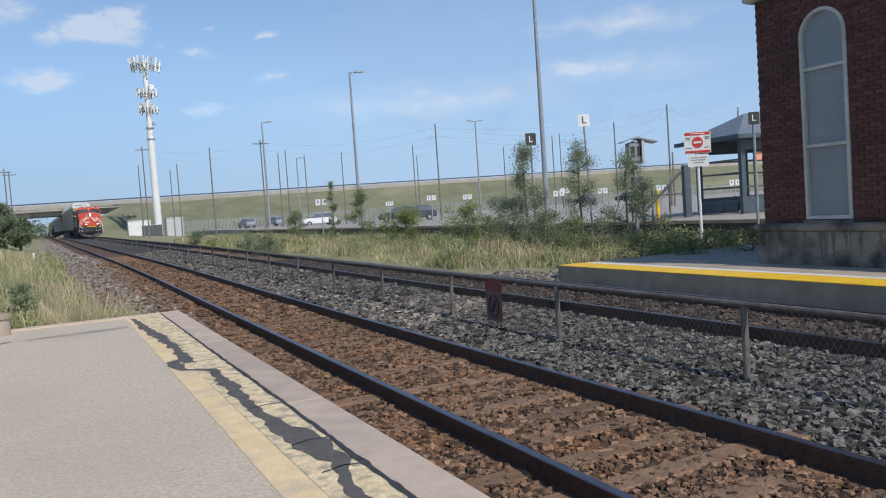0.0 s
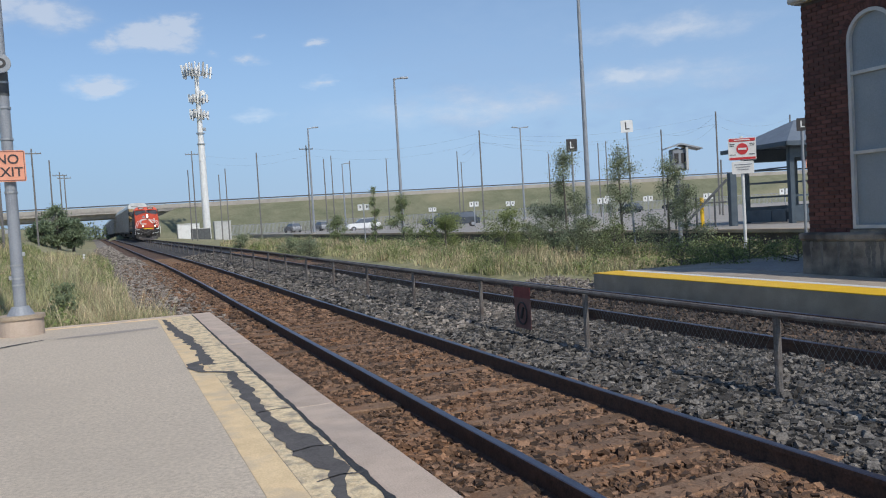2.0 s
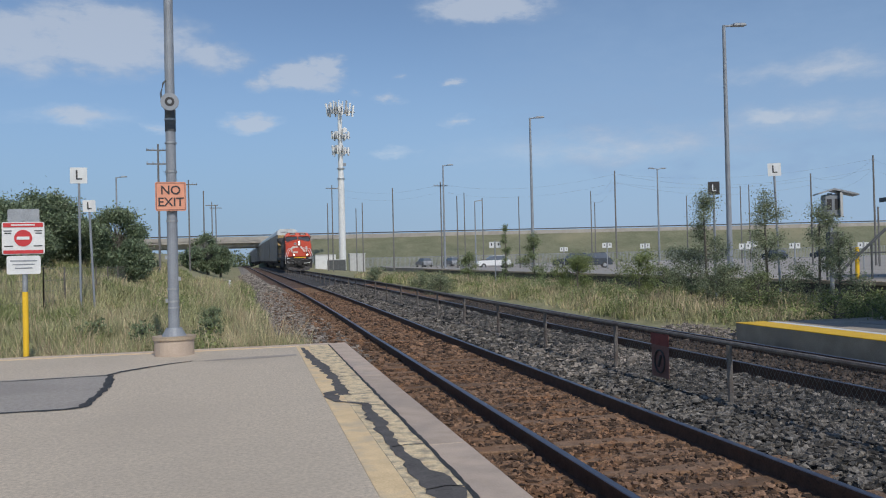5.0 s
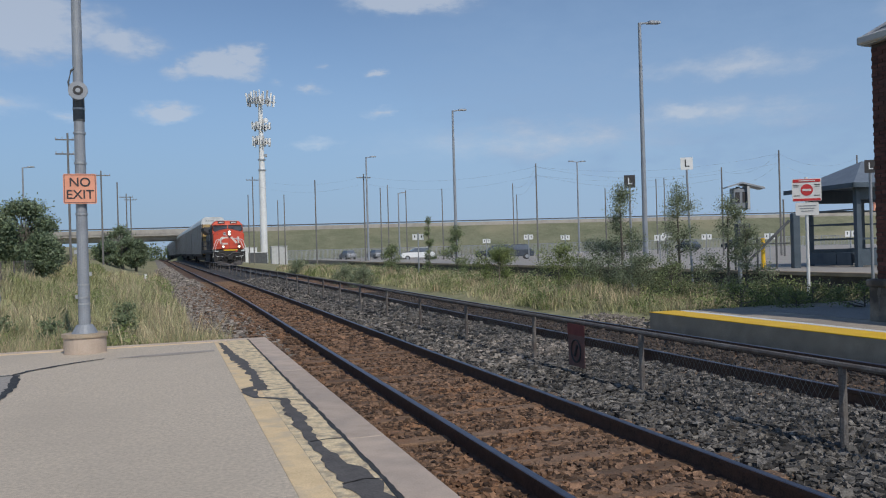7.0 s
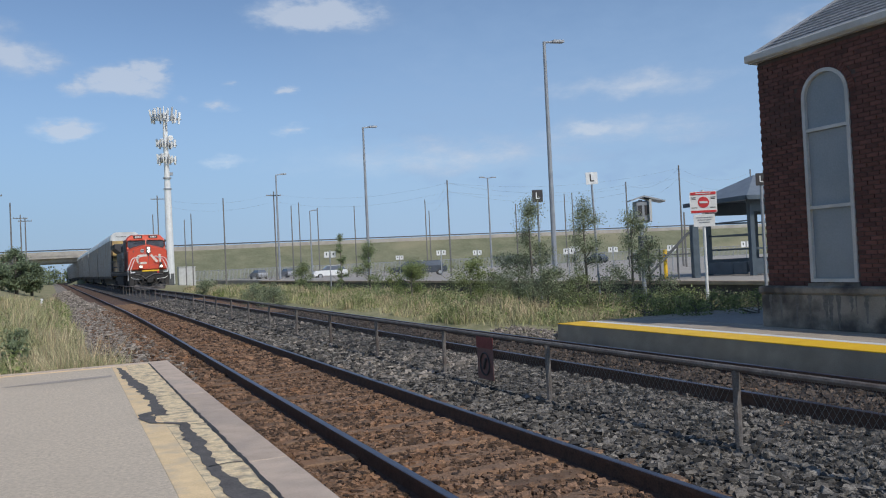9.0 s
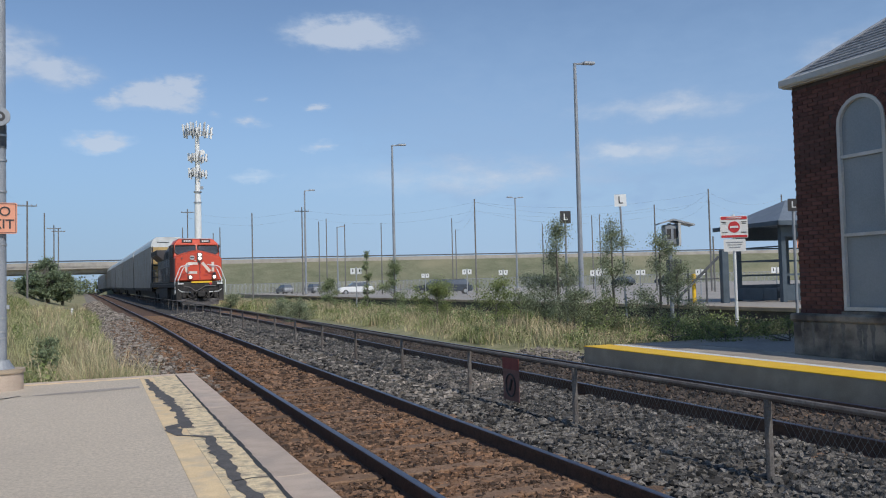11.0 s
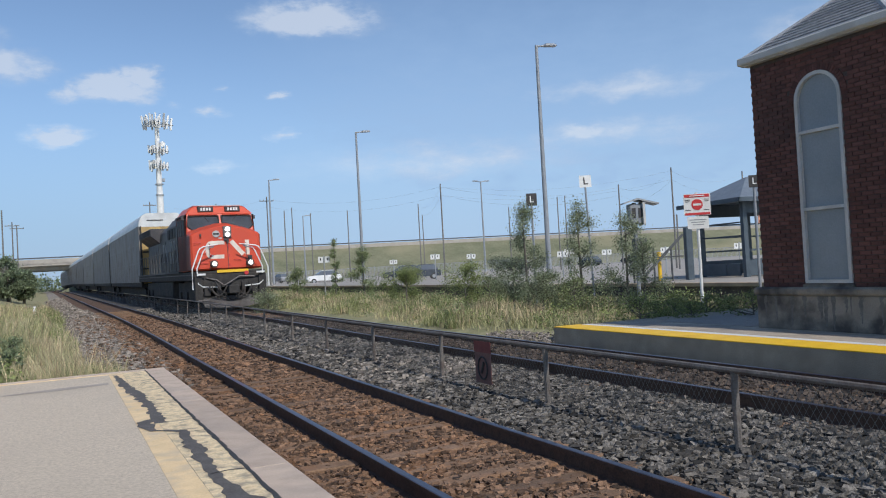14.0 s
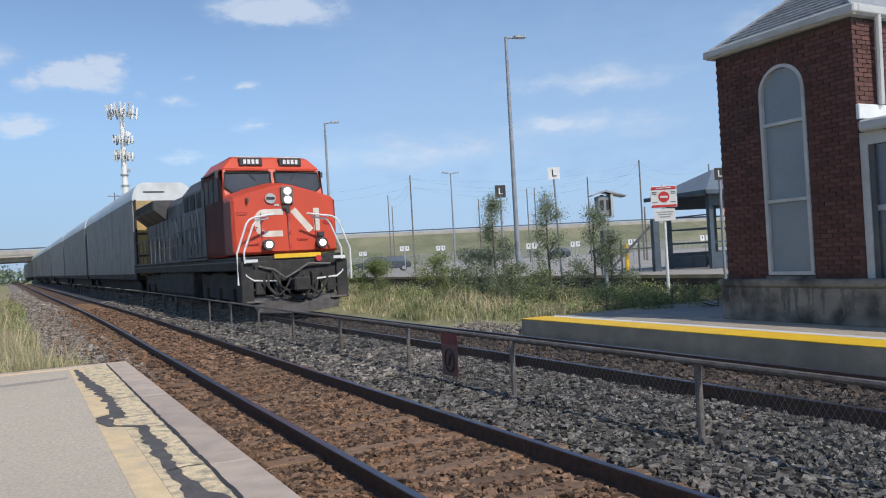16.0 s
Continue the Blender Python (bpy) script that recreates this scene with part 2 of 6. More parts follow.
M_CARPAINT = surf("white_car_paint", (0.74, 0.74, 0.74), (0.82, 0.82, 0.82), 2, 0.25, bump=0.01)
M_DARKCAR = surf("dark_car_paint", (0.05, 0.06, 0.075), (0.09, 0.10, 0.12), 2, 0.25, bump=0.01)


def thin(m, amount):
    """Lets part of the light through a thin leaf, in the leaf's own colour."""
    n, l = m.node_tree.nodes, m.node_tree.links
    b = n["Principled BSDF"]
    tr, mx = n.new("ShaderNodeBsdfTranslucent"), n.new("ShaderNodeMixShader")
    l.new(b.inputs["Base Color"].links[0].from_socket, tr.inputs["Color"])
    mx.inputs[0].default_value = amount
    l.new(b.outputs[0], mx.inputs[1])
    l.new(tr.outputs[0], mx.inputs[2])
    l.new(mx.outputs[0], n["Material Output"].inputs[0])


for leafy in (M_LEAF, M_DKLEAF, M_TREELEAF, M_LTLEAF, M_PALELEAF):
    thin(leafy, 0.3)


# ---- building helpers ----
def box(bm, x0, x1, y0, y1, z0, z1):
    v = [bm.verts.new((x, y, z)) for z in (z0, z1) for y in (y0, y1) for x in (x0, x1)]
    for f in ((0, 2, 3, 1), (4, 5, 7, 6), (0, 1, 5, 4), (2, 6, 7, 3), (0, 4, 6, 2), (1, 3, 7, 5)):
        bm.faces.new([v[i] for i in f])


def tube(bm, a, b, r0, r1=None, sides=10, cap=True):
    a, b = Vector(a), Vector(b)
    r1 = r0 if r1 is None else r1
    q = (b - a).to_track_quat("Z", "Y")
    rings = []
    for p, r in ((a, r0), (b, r1)):
        rings.append([bm.verts.new(p + q @ Vector((r * math.cos(2 * math.pi * i / sides), r * math.sin(2 * math.pi * i / sides), 0))) for i in range(sides)])
    for i in range(sides):
        j = (i + 1) % sides
        bm.faces.new((rings[0][i], rings[0][j], rings[1][j], rings[1][i]))
    if cap:
        bm.faces.new(rings[0][::-1])
        bm.faces.new(rings[1])


def pipe(bm, pts, r, sides=8):
    """One bent round bar through the points."""
    pts = [Vector(p) for p in pts]
    rings = []
    for i, p in enumerate(pts):
        q = (pts[min(i + 1, len(pts) - 1)] - pts[max(i - 1, 0)]).to_track_quat("Z", "Y")
        rings.append([bm.verts.new(p + q @ Vector((r * math.cos(2 * math.pi * k / sides), r * math.sin(2 * math.pi * k / sides), 0))) for k in range(sides)])
    for a, b in zip(rings, rings[1:]):
        best = min(range(sides), key=lambda o: (a[0].co - b[o].co).length)
        for k in range(sides):
            bm.faces.new((a[k], a[(k + 1) % sides], b[(k + 1 + best) % sides], b[(k + best) % sides]))
    bm.faces.new(rings[0][::-1])
    bm.faces.new(rings[-1])


def prism(bm, outline, y0, y1, axis="y"):
    """An outline of (u, z) pairs drawn out along an axis."""
    def at(u, z, d):
        return (u, d, z) if axis == "y" else ((d, u, z) if axis == "x" else (u, z, d))
    lo = [bm.verts.new(at(u, z, y0)) for u, z in outline]
    hi = [bm.verts.new(at(u, z, y1)) for u, z in outline]
    k = len(outline)
    for i in range(k):
        j = (i + 1) % k
        bm.faces.new((lo[i], lo[j], hi[j], hi[i]))
    bm.faces.new(lo[::-1])
    bm.faces.new(hi)


def finish(name, bm, material, bevel=0.0, smooth=False):
    if bevel:
        bmesh.ops.bevel(bm, geom=bm.edges[:], offset=bevel, segments=1, affect="EDGES", clamp_overlap=True)
    bmesh.ops.recalc_face_normals(bm, faces=bm.faces[:])
    me = bpy.data.meshes.new(name)
    bm.to_mesh(me)
    bm.free()
    me.materials.append(material)
    if smooth:
        me.shade_smooth()
    return me


def part(name, bm, material, parent=None, label="", bevel=0.0, smooth=False):
    ob = new(name, finish(name, bm, material, bevel, smooth))
    if parent:
        ob.parent = parent
    return tagged(ob, label=label)


def boxpart(name, dims, material, parent=None, label="", bevel=0.0):
    bm = bmesh.new()
    box(bm, *dims)
    return part(name, bm, material, parent, label, bevel)


def tubepart(name, a, b, r, material, parent=None, label="", r1=None, sides=12):
    bm = bmesh.new()
    tube(bm, a, b, r, r1, sides)
    ob = part(name, bm, material, parent, label)
    return ob


def thing(name, label, category, m=None, group="", kind=""):
    ob = new(name)
    ob.empty_display_size = 0.2
    if m is not None:
        ob.matrix_basis = m
    return tagged(ob, label, category, group, kind)


def letters(text, size, m, material, parent):
    """Raised lettering as one mesh, cut from the built-in font."""
    cu = bpy.data.curves.new("lettering", "FONT")
    cu.body, cu.size, cu.extrude, cu.align_x, cu.align_y = text, size, 0.002, "CENTER", "CENTER"
    cu.offset = size * 0.011
    tmp = new("lettering", cu)
    me = bpy.data.meshes.new_from_object(tmp.evaluated_get(bpy.context.evaluated_depsgraph_get()))
    bpy.data.objects.remove(tmp)
    me.materials.clear()
    me.materials.append(material)
    ob = new("lettering", me)
    ob.parent, ob.matrix_basis = parent, m
    return ob


def from_arrays(name, verts, faces, material, smooth=False):
    me = bpy.data.meshes.new(name)
    me.from_pydata(verts, [], faces)
    me.materials.append(material)
    me.update()
    if smooth:
        me.shade_smooth()
    return new(name, me)


EYE = Vector((-2.48, 0.0, 1.646))


def bearing(az, d, z=0.0):
    """A place d metres off at az degrees to the right of the line of the track."""
    az -= 0.27 * max(0.0, 1 - 25 / d)
    return Vector((EYE.x + d * math.sin(radians(az)), d * math.cos(radians(az)), z))


def track_x(y):
    """The tracks are straight by the platforms and bear slightly to the left beyond them."""
    if y < 15:
        return 0.0
    if y < 45:
        return -0.0268 * (y - 15) ** 2 / 60
    return -0.0268 * (y - 30)


def track_z(y):
    return 0.0052 * min(max(y - 18, 0.0), 180.0)


def track_yaw(y):
    return math.degrees(math.atan(0.0268 * min(max((y - 15) / 30, 0.0), 1.0)))


STATIONS = [-12, 0, 6, 12, 15] + list(range(18, 48, 3)) + [60, 90, 130, 180, 240, 300, 400]


def along(bm, outline, x):
    """An outline of (u, z) swept along the line of the track at offset x."""
    rings = [[bm.verts.new((x + track_x(y) + u, y, z + track_z(y))) for u, z in outline] for y in STATIONS]
    k = len(outline)
    for a, b in zip(rings, rings[1:]):
        for i in range(k):
            j = (i + 1) % k
            bm.faces.new((a[i], a[j], b[j], b[i]))
    bm.faces.new(rings[0][::-1])
    bm.faces.new(rings[-1])


# ---- ground ----
def ground_z(x, y):
    xr = x - track_x(min(y, 400))
    z = -0.42
    if abs(x) > 100 or y > 320 or y < 10:
        return z
    z += track_z(y) * min(max((18 - abs(xr)) / 8, 0), 1)
    if xr < -2.5 and y > 14:
        z += min((-2.5 - xr) / 2.5, 1) * min((y - 14) / 5, 1) * (0.28 + 0.35 * noise.noise((x * 0.13, y * 0.09, 0.3)))
    if xr < -3.5 and 24 < y:
        s = min(max((-4.2 - xr) / 9.0, 0.0), 1.0)
        z += s * s * (3 - 2 * s) * 3.2 * min((y - 24) / 52, 1.0) * min(max((235 - y) / 60, 0.0), 1.0)
    if 6.6 < xr < 16:
        z += min((xr - 6.6) / 1.5, 1) * 0.36 + 0.1 * noise.noise((x * 0.3, y * 0.2, 5))
    return z


def ground():
    xs = [-2500, -600, -200, -90, -50] + list(np.arange(-30, -1.9, 1.0)) + [-1.0, 0.75, 5.2, 6.6] + list(np.arange(8, 31, 1.0)) + [40, 60, 100, 200, 600, 2500]
    ys = [-300, -40, 0, 8, 13] + list(np.arange(14, 60, 1.5)) + [70, 85, 100, 130, 170, 230, 310, 400, 1000, 3500]
    g = [(float(x), float(y), float(ground_z(x, y))) for y in ys for x in xs]
    w = len(xs)
    f = [(j * w + i, j * w + i + 1, (j + 1) * w + i + 1, (j + 1) * w + i) for j in range(len(ys) - 1) for i in range(w - 1)]
    tagged(from_arrays("ground", g, f, M_GRASS, True), "rough grassy ground with dry yellow patches", "ground", kind="structure")


ground()


# ---- ballast and tracks ----
bm = bmesh.new()
along(bm, [(-1.75, -0.5), (-0.95, -0.175), (1.95, -0.175), (2.1, -0.5)], 0.0)
tagged(part("ballast_bed", bm, M_RUSTBED), "rust-brown ballast bed under the near track", "ballast", kind="structure")
bm = bmesh.new()
along(bm, [(1.7, -0.5), (1.96, -0.165), (2.3, -0.11), (3.2, -0.03), (5.9, -0.03), (6.9, -0.4)], 0.0)
tagged(part("ballast_bed", bm, M_BALLAST), "grey crushed-stone ballast bed between and under the tracks", "ballast", kind="structure")

bm = bmesh.new()
along(bm, [(-3.1, -0.56), (-2.0, -0.33), (-0.98, -0.171), (-0.98, -0.56)], 0.0)
tagged(part("ballast_bed", bm, M_SHOULDER), "grey ballast shoulder beside the near track", "ballast", kind="structure")
RISE = 0.148
RAIL = [(-0.07, -0.17), (0.07, -0.17), (0.07, -0.155), (0.012, -0.135), (0.012, -0.045), (0.036, -0.035), (0.036, -0.004), (-0.036, -0.004), (-0.036, -0.035), (-0.012, -0.045), (-0.012, -0.135), (-0.07, -0.155)]


def railway(x0, label, z0=0.0):
    t = thing("railway_track", label, "railway track", kind="structure")
    for dx in (0.0, 1.507):
        bm = bmesh.new()
        along(bm, [(u, z + z0) for u, z in RAIL], x0 + dx)
        rail = part("rail", bm, M_RAIL, t)
        bm = bmesh.new()
        along(bm, [(-0.034, z0 - 0.0035), (0.034, z0 - 0.0035), (0.026, z0), (-0.026, z0)], x0 + dx)
        part("rail_head", bm, M_RAILTOP, rail, "polished running surface")
    return t


TRACKS = [railway(0.0, "near railway track with dark rails on rusty ballast"), railway(3.957, "far railway track that carries the freight train", RISE)]

# ---- platform by the camera ----
plat = thing("platform_1", "asphalt station platform with concrete edge and worn cream line", "platform", pose(0.065, 0, 0, 0, 0, 0.5), kind="structure")
boxpart("asphalt_slab", (-14, -1.22, -12, 14.1, -0.5, 0.2), M_ASPHALT, plat)
boxpart("edge_wall", (-1.22, -0.97, -12, 14.3, -0.5, 0.05), M_CONC, plat)
edges = [-12, -9.4, -5.5, -1.6, 2.3, 6.15, 10.05, 14.35]
for a, b in zip(edges, edges[1:]):
    boxpart("coping_slab", (-1.215, -0.90, a + 0.006, b - 0.006, 0.05, 0.2 + 0.004 * ((a * 7) % 3 - 1)), M_COPING, plat, bevel=0.008)
boxpart("end_kerb", (-14, -1.22, 14.1, 14.26, -0.5, 0.215), M_COPING, plat, bevel=0.01)
boxpart("inner_line", (-1.79, -1.585, -12, 14.05, 0.2, 0.204), M_CREAM, plat, "solid cream-yellow safety line")
boxpart("worn_line", (-1.58, -1.235, -12, 14.05, 0.2, 0.2035), M_WORN, plat, "worn cracked cream paint")
boxpart("end_line", (-14, -1.80, 13.96, 14.08, 0.2, 0.2035), M_CREAM, plat, "thin cream line along the platform end")


def ribbon(name, pts, material, z=0.206, seed=0, label=""):
    """A flat wobbling band of tar: rows of x, y, half width."""
    rng = random.Random(seed)
    bm = bmesh.new()
    dense = []
    for (x, y, w), (x2, y2, w2) in zip(pts, pts[1:]):
        k = max(2, int(math.hypot(x2 - x, y2 - y) / 0.09))
        dense += [(x + (x2 - x) * i / k, y + (y2 - y) * i / k, w + (w2 - w) * i / k) for i in range(k)]
    dense.append(pts[-1])
    rows = []
    for i, (x, y, w) in enumerate(dense):
        a, b = dense[max(i - 1, 0)], dense[min(i + 1, len(dense) - 1)]
        d = Vector((b[0] - a[0], b[1] - a[1])).normalized()
        s, e = w * rng.uniform(0.45, 1.2), w * rng.uniform(0.45, 1.2)
        rows.append((bm.verts.new((x - d.y * s, y + d.x * s, z)), bm.verts.new((x + d.y * e, y - d.x * e, z))))
    for a, b in zip(rows, rows[1:]):
        bm.faces.new((a[0], a[1], b[1], b[0]))
    return part(name, bm, material, plat, label)


TARRY = surf("grey_tar_patch", (0.078, 0.070, 0.066), (0.130, 0.118, 0.110), 8, 0.85, bump=0.3)
ribbon("tar_patch", [(-1.70, 13.75, 0.04), (-1.66, 12.2, 0.075), (-1.59, 11.1, 0.085), (-1.55, 9.8, 0.065), (-1.57, 8.7, 0.08)], TARRY, seed=3, label="wandering dark tar patch over the worn line")
ribbon("tar_patch", [(-1.60, 9.0, 0.03), (-1.70, 8.85, 0.08), (-1.73, 8.55, 0.085), (-1.68, 8.3, 0.04), (-1.55, 8.2, 0.03), (-1.44, 8.05, 0.07)], TARRY, z=0.209, seed=5)
ribbon("tar_patch", [(-1.44, 8.1, 0.06), (-1.45, 7.4, 0.08), (-1.46, 6.75, 0.078), (-1.47, 6.2, 0.055), (-1.46, 5.78, 0.05), (-1.42, 5.4, 0.11), (-1.40, 5.08, 0.125), (-1.36, 4.8, 0.12), (-1.34, 4.45, 0.07), (-1.44, 4.0, 0.05), (-1.48, 3.0, 0.09), (-1.45, 1.0, 0.05)], TARRY, z=0.2075, seed=7)
for yy in (12.2, 10.05, 7.95, 6.15, 4.95, 4.3, 3.4):
    ribbon("tar_crack", [(-1.5, yy, 0.012), (-1.35, yy + 0.05, 0.010), (-1.23, yy + 0.02, 0.014)], TARRY, z=0.2075, seed=int(yy * 10))
ribbon("edge_joint", [(-1.222, 14.1, 0.014), (-1.228, 10, 0.018), (-1.224, 7.2, 0.026), (-1.220, 6, 0.018), (-1.23, 4.6, 0.027), (-1.226, 2, 0.016), (-1.22, -10, 0.016)], M_TAR, seed=9, label="dark joint behind the concrete edge")
bm = bmesh.new()
vs = [bm.verts.new(p) for p in ((-9, 11.35, 0.2035), (-9, 8.9, 0.2035), (-4.3, 8.86, 0.2035), (-4.2, 10.0, 0.2035), (-4.33, 11.5, 0.2035))]
bm.faces.new(vs)
part("repair_patch", bm, M_PATCH, plat, "darker rectangular asphalt repair")
ribbon("tar_crack", [(-9, 11.35, 0.022), (-5.46, 11.34, 0.03), (-4.40, 11.42, 0.04), (-4.25, 11.77, 0.05), (-3.8, 12.3, 0.05), (-3.40, 12.6, 0.03)], M_TAR, seed=11, label="tar-filled crack")
ribbon("tar_crack", [(-4.36, 11.4, 0.05), (-4.24, 10.6, 0.07), (-4.22, 9.9, 0.05), (-4.24, 8.95, 0.06), (-4.4, 8.87, 0.05), (-5.3, 8.89, 0.025), (-9, 8.95, 0.02)], M_TAR, seed=12)
bm = bmesh.new()
vs = [bm.verts.new(p) for p in ((-3.2, 12.52, 0.2035), (-2.5, 12.50, 0.2035), (-1.85, 12.64, 0.2035), (-1.85, 12.86, 0.2035), (-2.6, 12.78, 0.2035), (-3.25, 12.62, 0.2035))]
bm.faces.new(vs)
part("repair_patch", bm, surf("damp_asphalt", (0.31, 0.265, 0.225), (0.46, 0.40, 0.34), 3, 0.9, bump=0.3, fine=75), plat, "slightly darker asphalt strip")

# ---- platform by the far track ----
plat2 = thing("platform_2", "concrete station platform with a bright yellow tactile edge", "platform", kind="structure")
boxpart("concrete_wall", (6.36, 6.62, -12, 13.5, -0.5, 0.305), M_CONC, plat2)
boxpart("paving", (6.62, 14.8, -12, 13.5, -0.5, 0.305), M_PAVE, plat2)
boxpart("yellow_edge", (6.355, 6.96, -12, 13.505, 0.306, 0.322), M_YELLOW, plat2, "bright yellow tactile strip", bevel=0.004)
boxpart("white_line", (6.965, 7.21, -12, 13.5, 0.306, 0.311), M_WHITE, plat2, "thin white line")
boxpart("asphalt_path", (8.3, 14.7, 10.25, 12.6, 0.2, 0.312), M_PATCH, plat2, "dark asphalt path by the building")

# ---- platform 3 and the car park beyond ----
plat3 = thing("platform_3", "low pale platform with a dark shaded face, beyond the weeds", "platform", kind="structure")
# the face turns from the sun; its colour deepens that shade
boxpart("face_wall", (16.35, 16.6, 2, 90, -0.6, 0.53), M_SHADEWALL, plat3, "concrete face darkened in colour for shade")
boxpart("edge_slab", (16.27, 16.6, 2, 90, 0.53, 0.65), M_CONC, plat3, bevel=0.01)
boxpart("paving", (16.6, 23, 2, 90, -0.6, 0.65), M_LOT, plat3)
bm = bmesh.new()
for a, b in ((23, 140),):
    box(bm, a, b, -60, 165, -0.6, 0.35)
tagged(part("car_park", bm, M_LOT), "pale asphalt car park surface", "car park", kind="structure")


# ---- highway on its embankment with the bridge over the tracks ----
def highway():
    ax = radians(13.0)
    across, away = Vector((math.cos(ax), -math.sin(ax), 0)), Vector((math.sin(ax), math.cos(ax), 0))
    base = EYE + away * 214
    base.z = 0

    def at(u, v, z):
        p = base + across * u + away * v
        return (p.x, p.y, z)

    hw = thing("highway_embankment", "grassy highway embankment with a pale concrete barrier", "embankment", kind="structure")

    def bank(u0, u1, cut0, cut1):
        bm = bmesh.new()
        prof = [(-26, -0.4, 1), (-13, 4.4, 1), (-3, 8.0, 0.5), (14, 8.0, 0.5), (40, -0.4, 1)]
        rows = []
        n = 24
        for i in range(n + 1):
            s = i / n
            u = u0 + (u1 - u0) * s
            rows.append([bm.verts.new(at(u + (cut0 * (1 - s) + cut1 * s) * (8.0 - z) / 8.0, v + 1.2 * noise.noise((u * 0.03, v * 0.2, 1)), z)) for v, z, _ in prof])
        for a, b in zip(rows, rows[1:]):
            for j in range(len(prof) - 1):
                bm.faces.new((a[j], a[j + 1], b[j + 1], b[j]))
        bm.faces.new(rows[0])
        bm.faces.new(rows[-1][::-1])
        part("bank", bm, M_BANK, hw)

    bank(-33, 420, -14, 0)
    bank(-420, -190, 0, 14)
    for name, v, z0, z1, m in (("barrier_wall", -3.2, 7.6, 8.95, M_ROADCONC), ("barrier_wall", 13.5, 8.0, 9.0, M_ROADCONC)):
        bm = bmesh.new()
        n = 40
        for i in range(n):
            u0, u1 = -420 + 840 * i / n, -420 + 840 * (i + 1) / n - 0.05
            a = [at(u0, v, z0), at(u1, v, z0), at(u1, v + 0.5, z0), at(u0, v + 0.5, z0)]
            lo = [bm.verts.new(p) for p in a]
            hi = [bm.verts.new((p[0], p[1], z1)) for p in a]
            for q in range(4):
                bm.faces.new((lo[q], lo[(q + 1) % 4], hi[(q + 1) % 4], hi[q]))
            bm.faces.new(hi)
            bm.faces.new(lo[::-1])
        part(name, bm, m, hw)
    bm = bmesh.new()
    pts = [at(-420, -2.8, 9.3), at(420, -2.8, 9.3)]
    pipe(bm, pts, 0.17)
    for i in range(140):
        u = -420 + i * 6
        tube(bm, at(u, -2.8, 8.9), at(u, -2.8, 9.3), 0.05, sides=5)
    part("guard_rail", bm, M_DARKPOLE, hw, "thin dark rail on the barrier")
    br = thing("highway_bridge", "concrete road bridge on round piers over the tracks", "bridge", kind="structure")
    bm = bmesh.new()
    for v0, v1, z0, z1 in ((-3.2, 14, 7.3, 8.0), (-1.5, -0.8, 6.2, 7.3), (3, 3.8, 6.3, 7.3), (8, 8.8, 6.3, 7.3), (13.4, 14.2, 6.2, 7.9)):
        lo = [bm.verts.new(at(u, v, z0)) for u, v in ((-200, v0), (-28, v0), (-28, v1), (-200, v1))]
        hi = [bm.verts.new((*p.co[:2], z1)) for p in lo]
        for q in range(4):
            bm.faces.new((lo[q], lo[(q + 1) % 4], hi[(q + 1) % 4], hi[q]))
        bm.faces.new(hi)
        bm.faces.new(lo[::-1])
    part("deck", bm, M_ROADCONC, br)
    for u in (-175, -153, -131, -109, -87, -66, -45):
        for v in (0, 5.5, 11):
            a = at(u, v, -0.5)
            tubepart("pier", a, (a[0], a[1], 6.3), 0.55, M_ROADCONC, br)


highway()


# ---- freight train ----
FRONT_16, SPEED = 22.85, 7.2


def front_y(t):
    return FRONT_16 + SPEED * (16.0 - t)


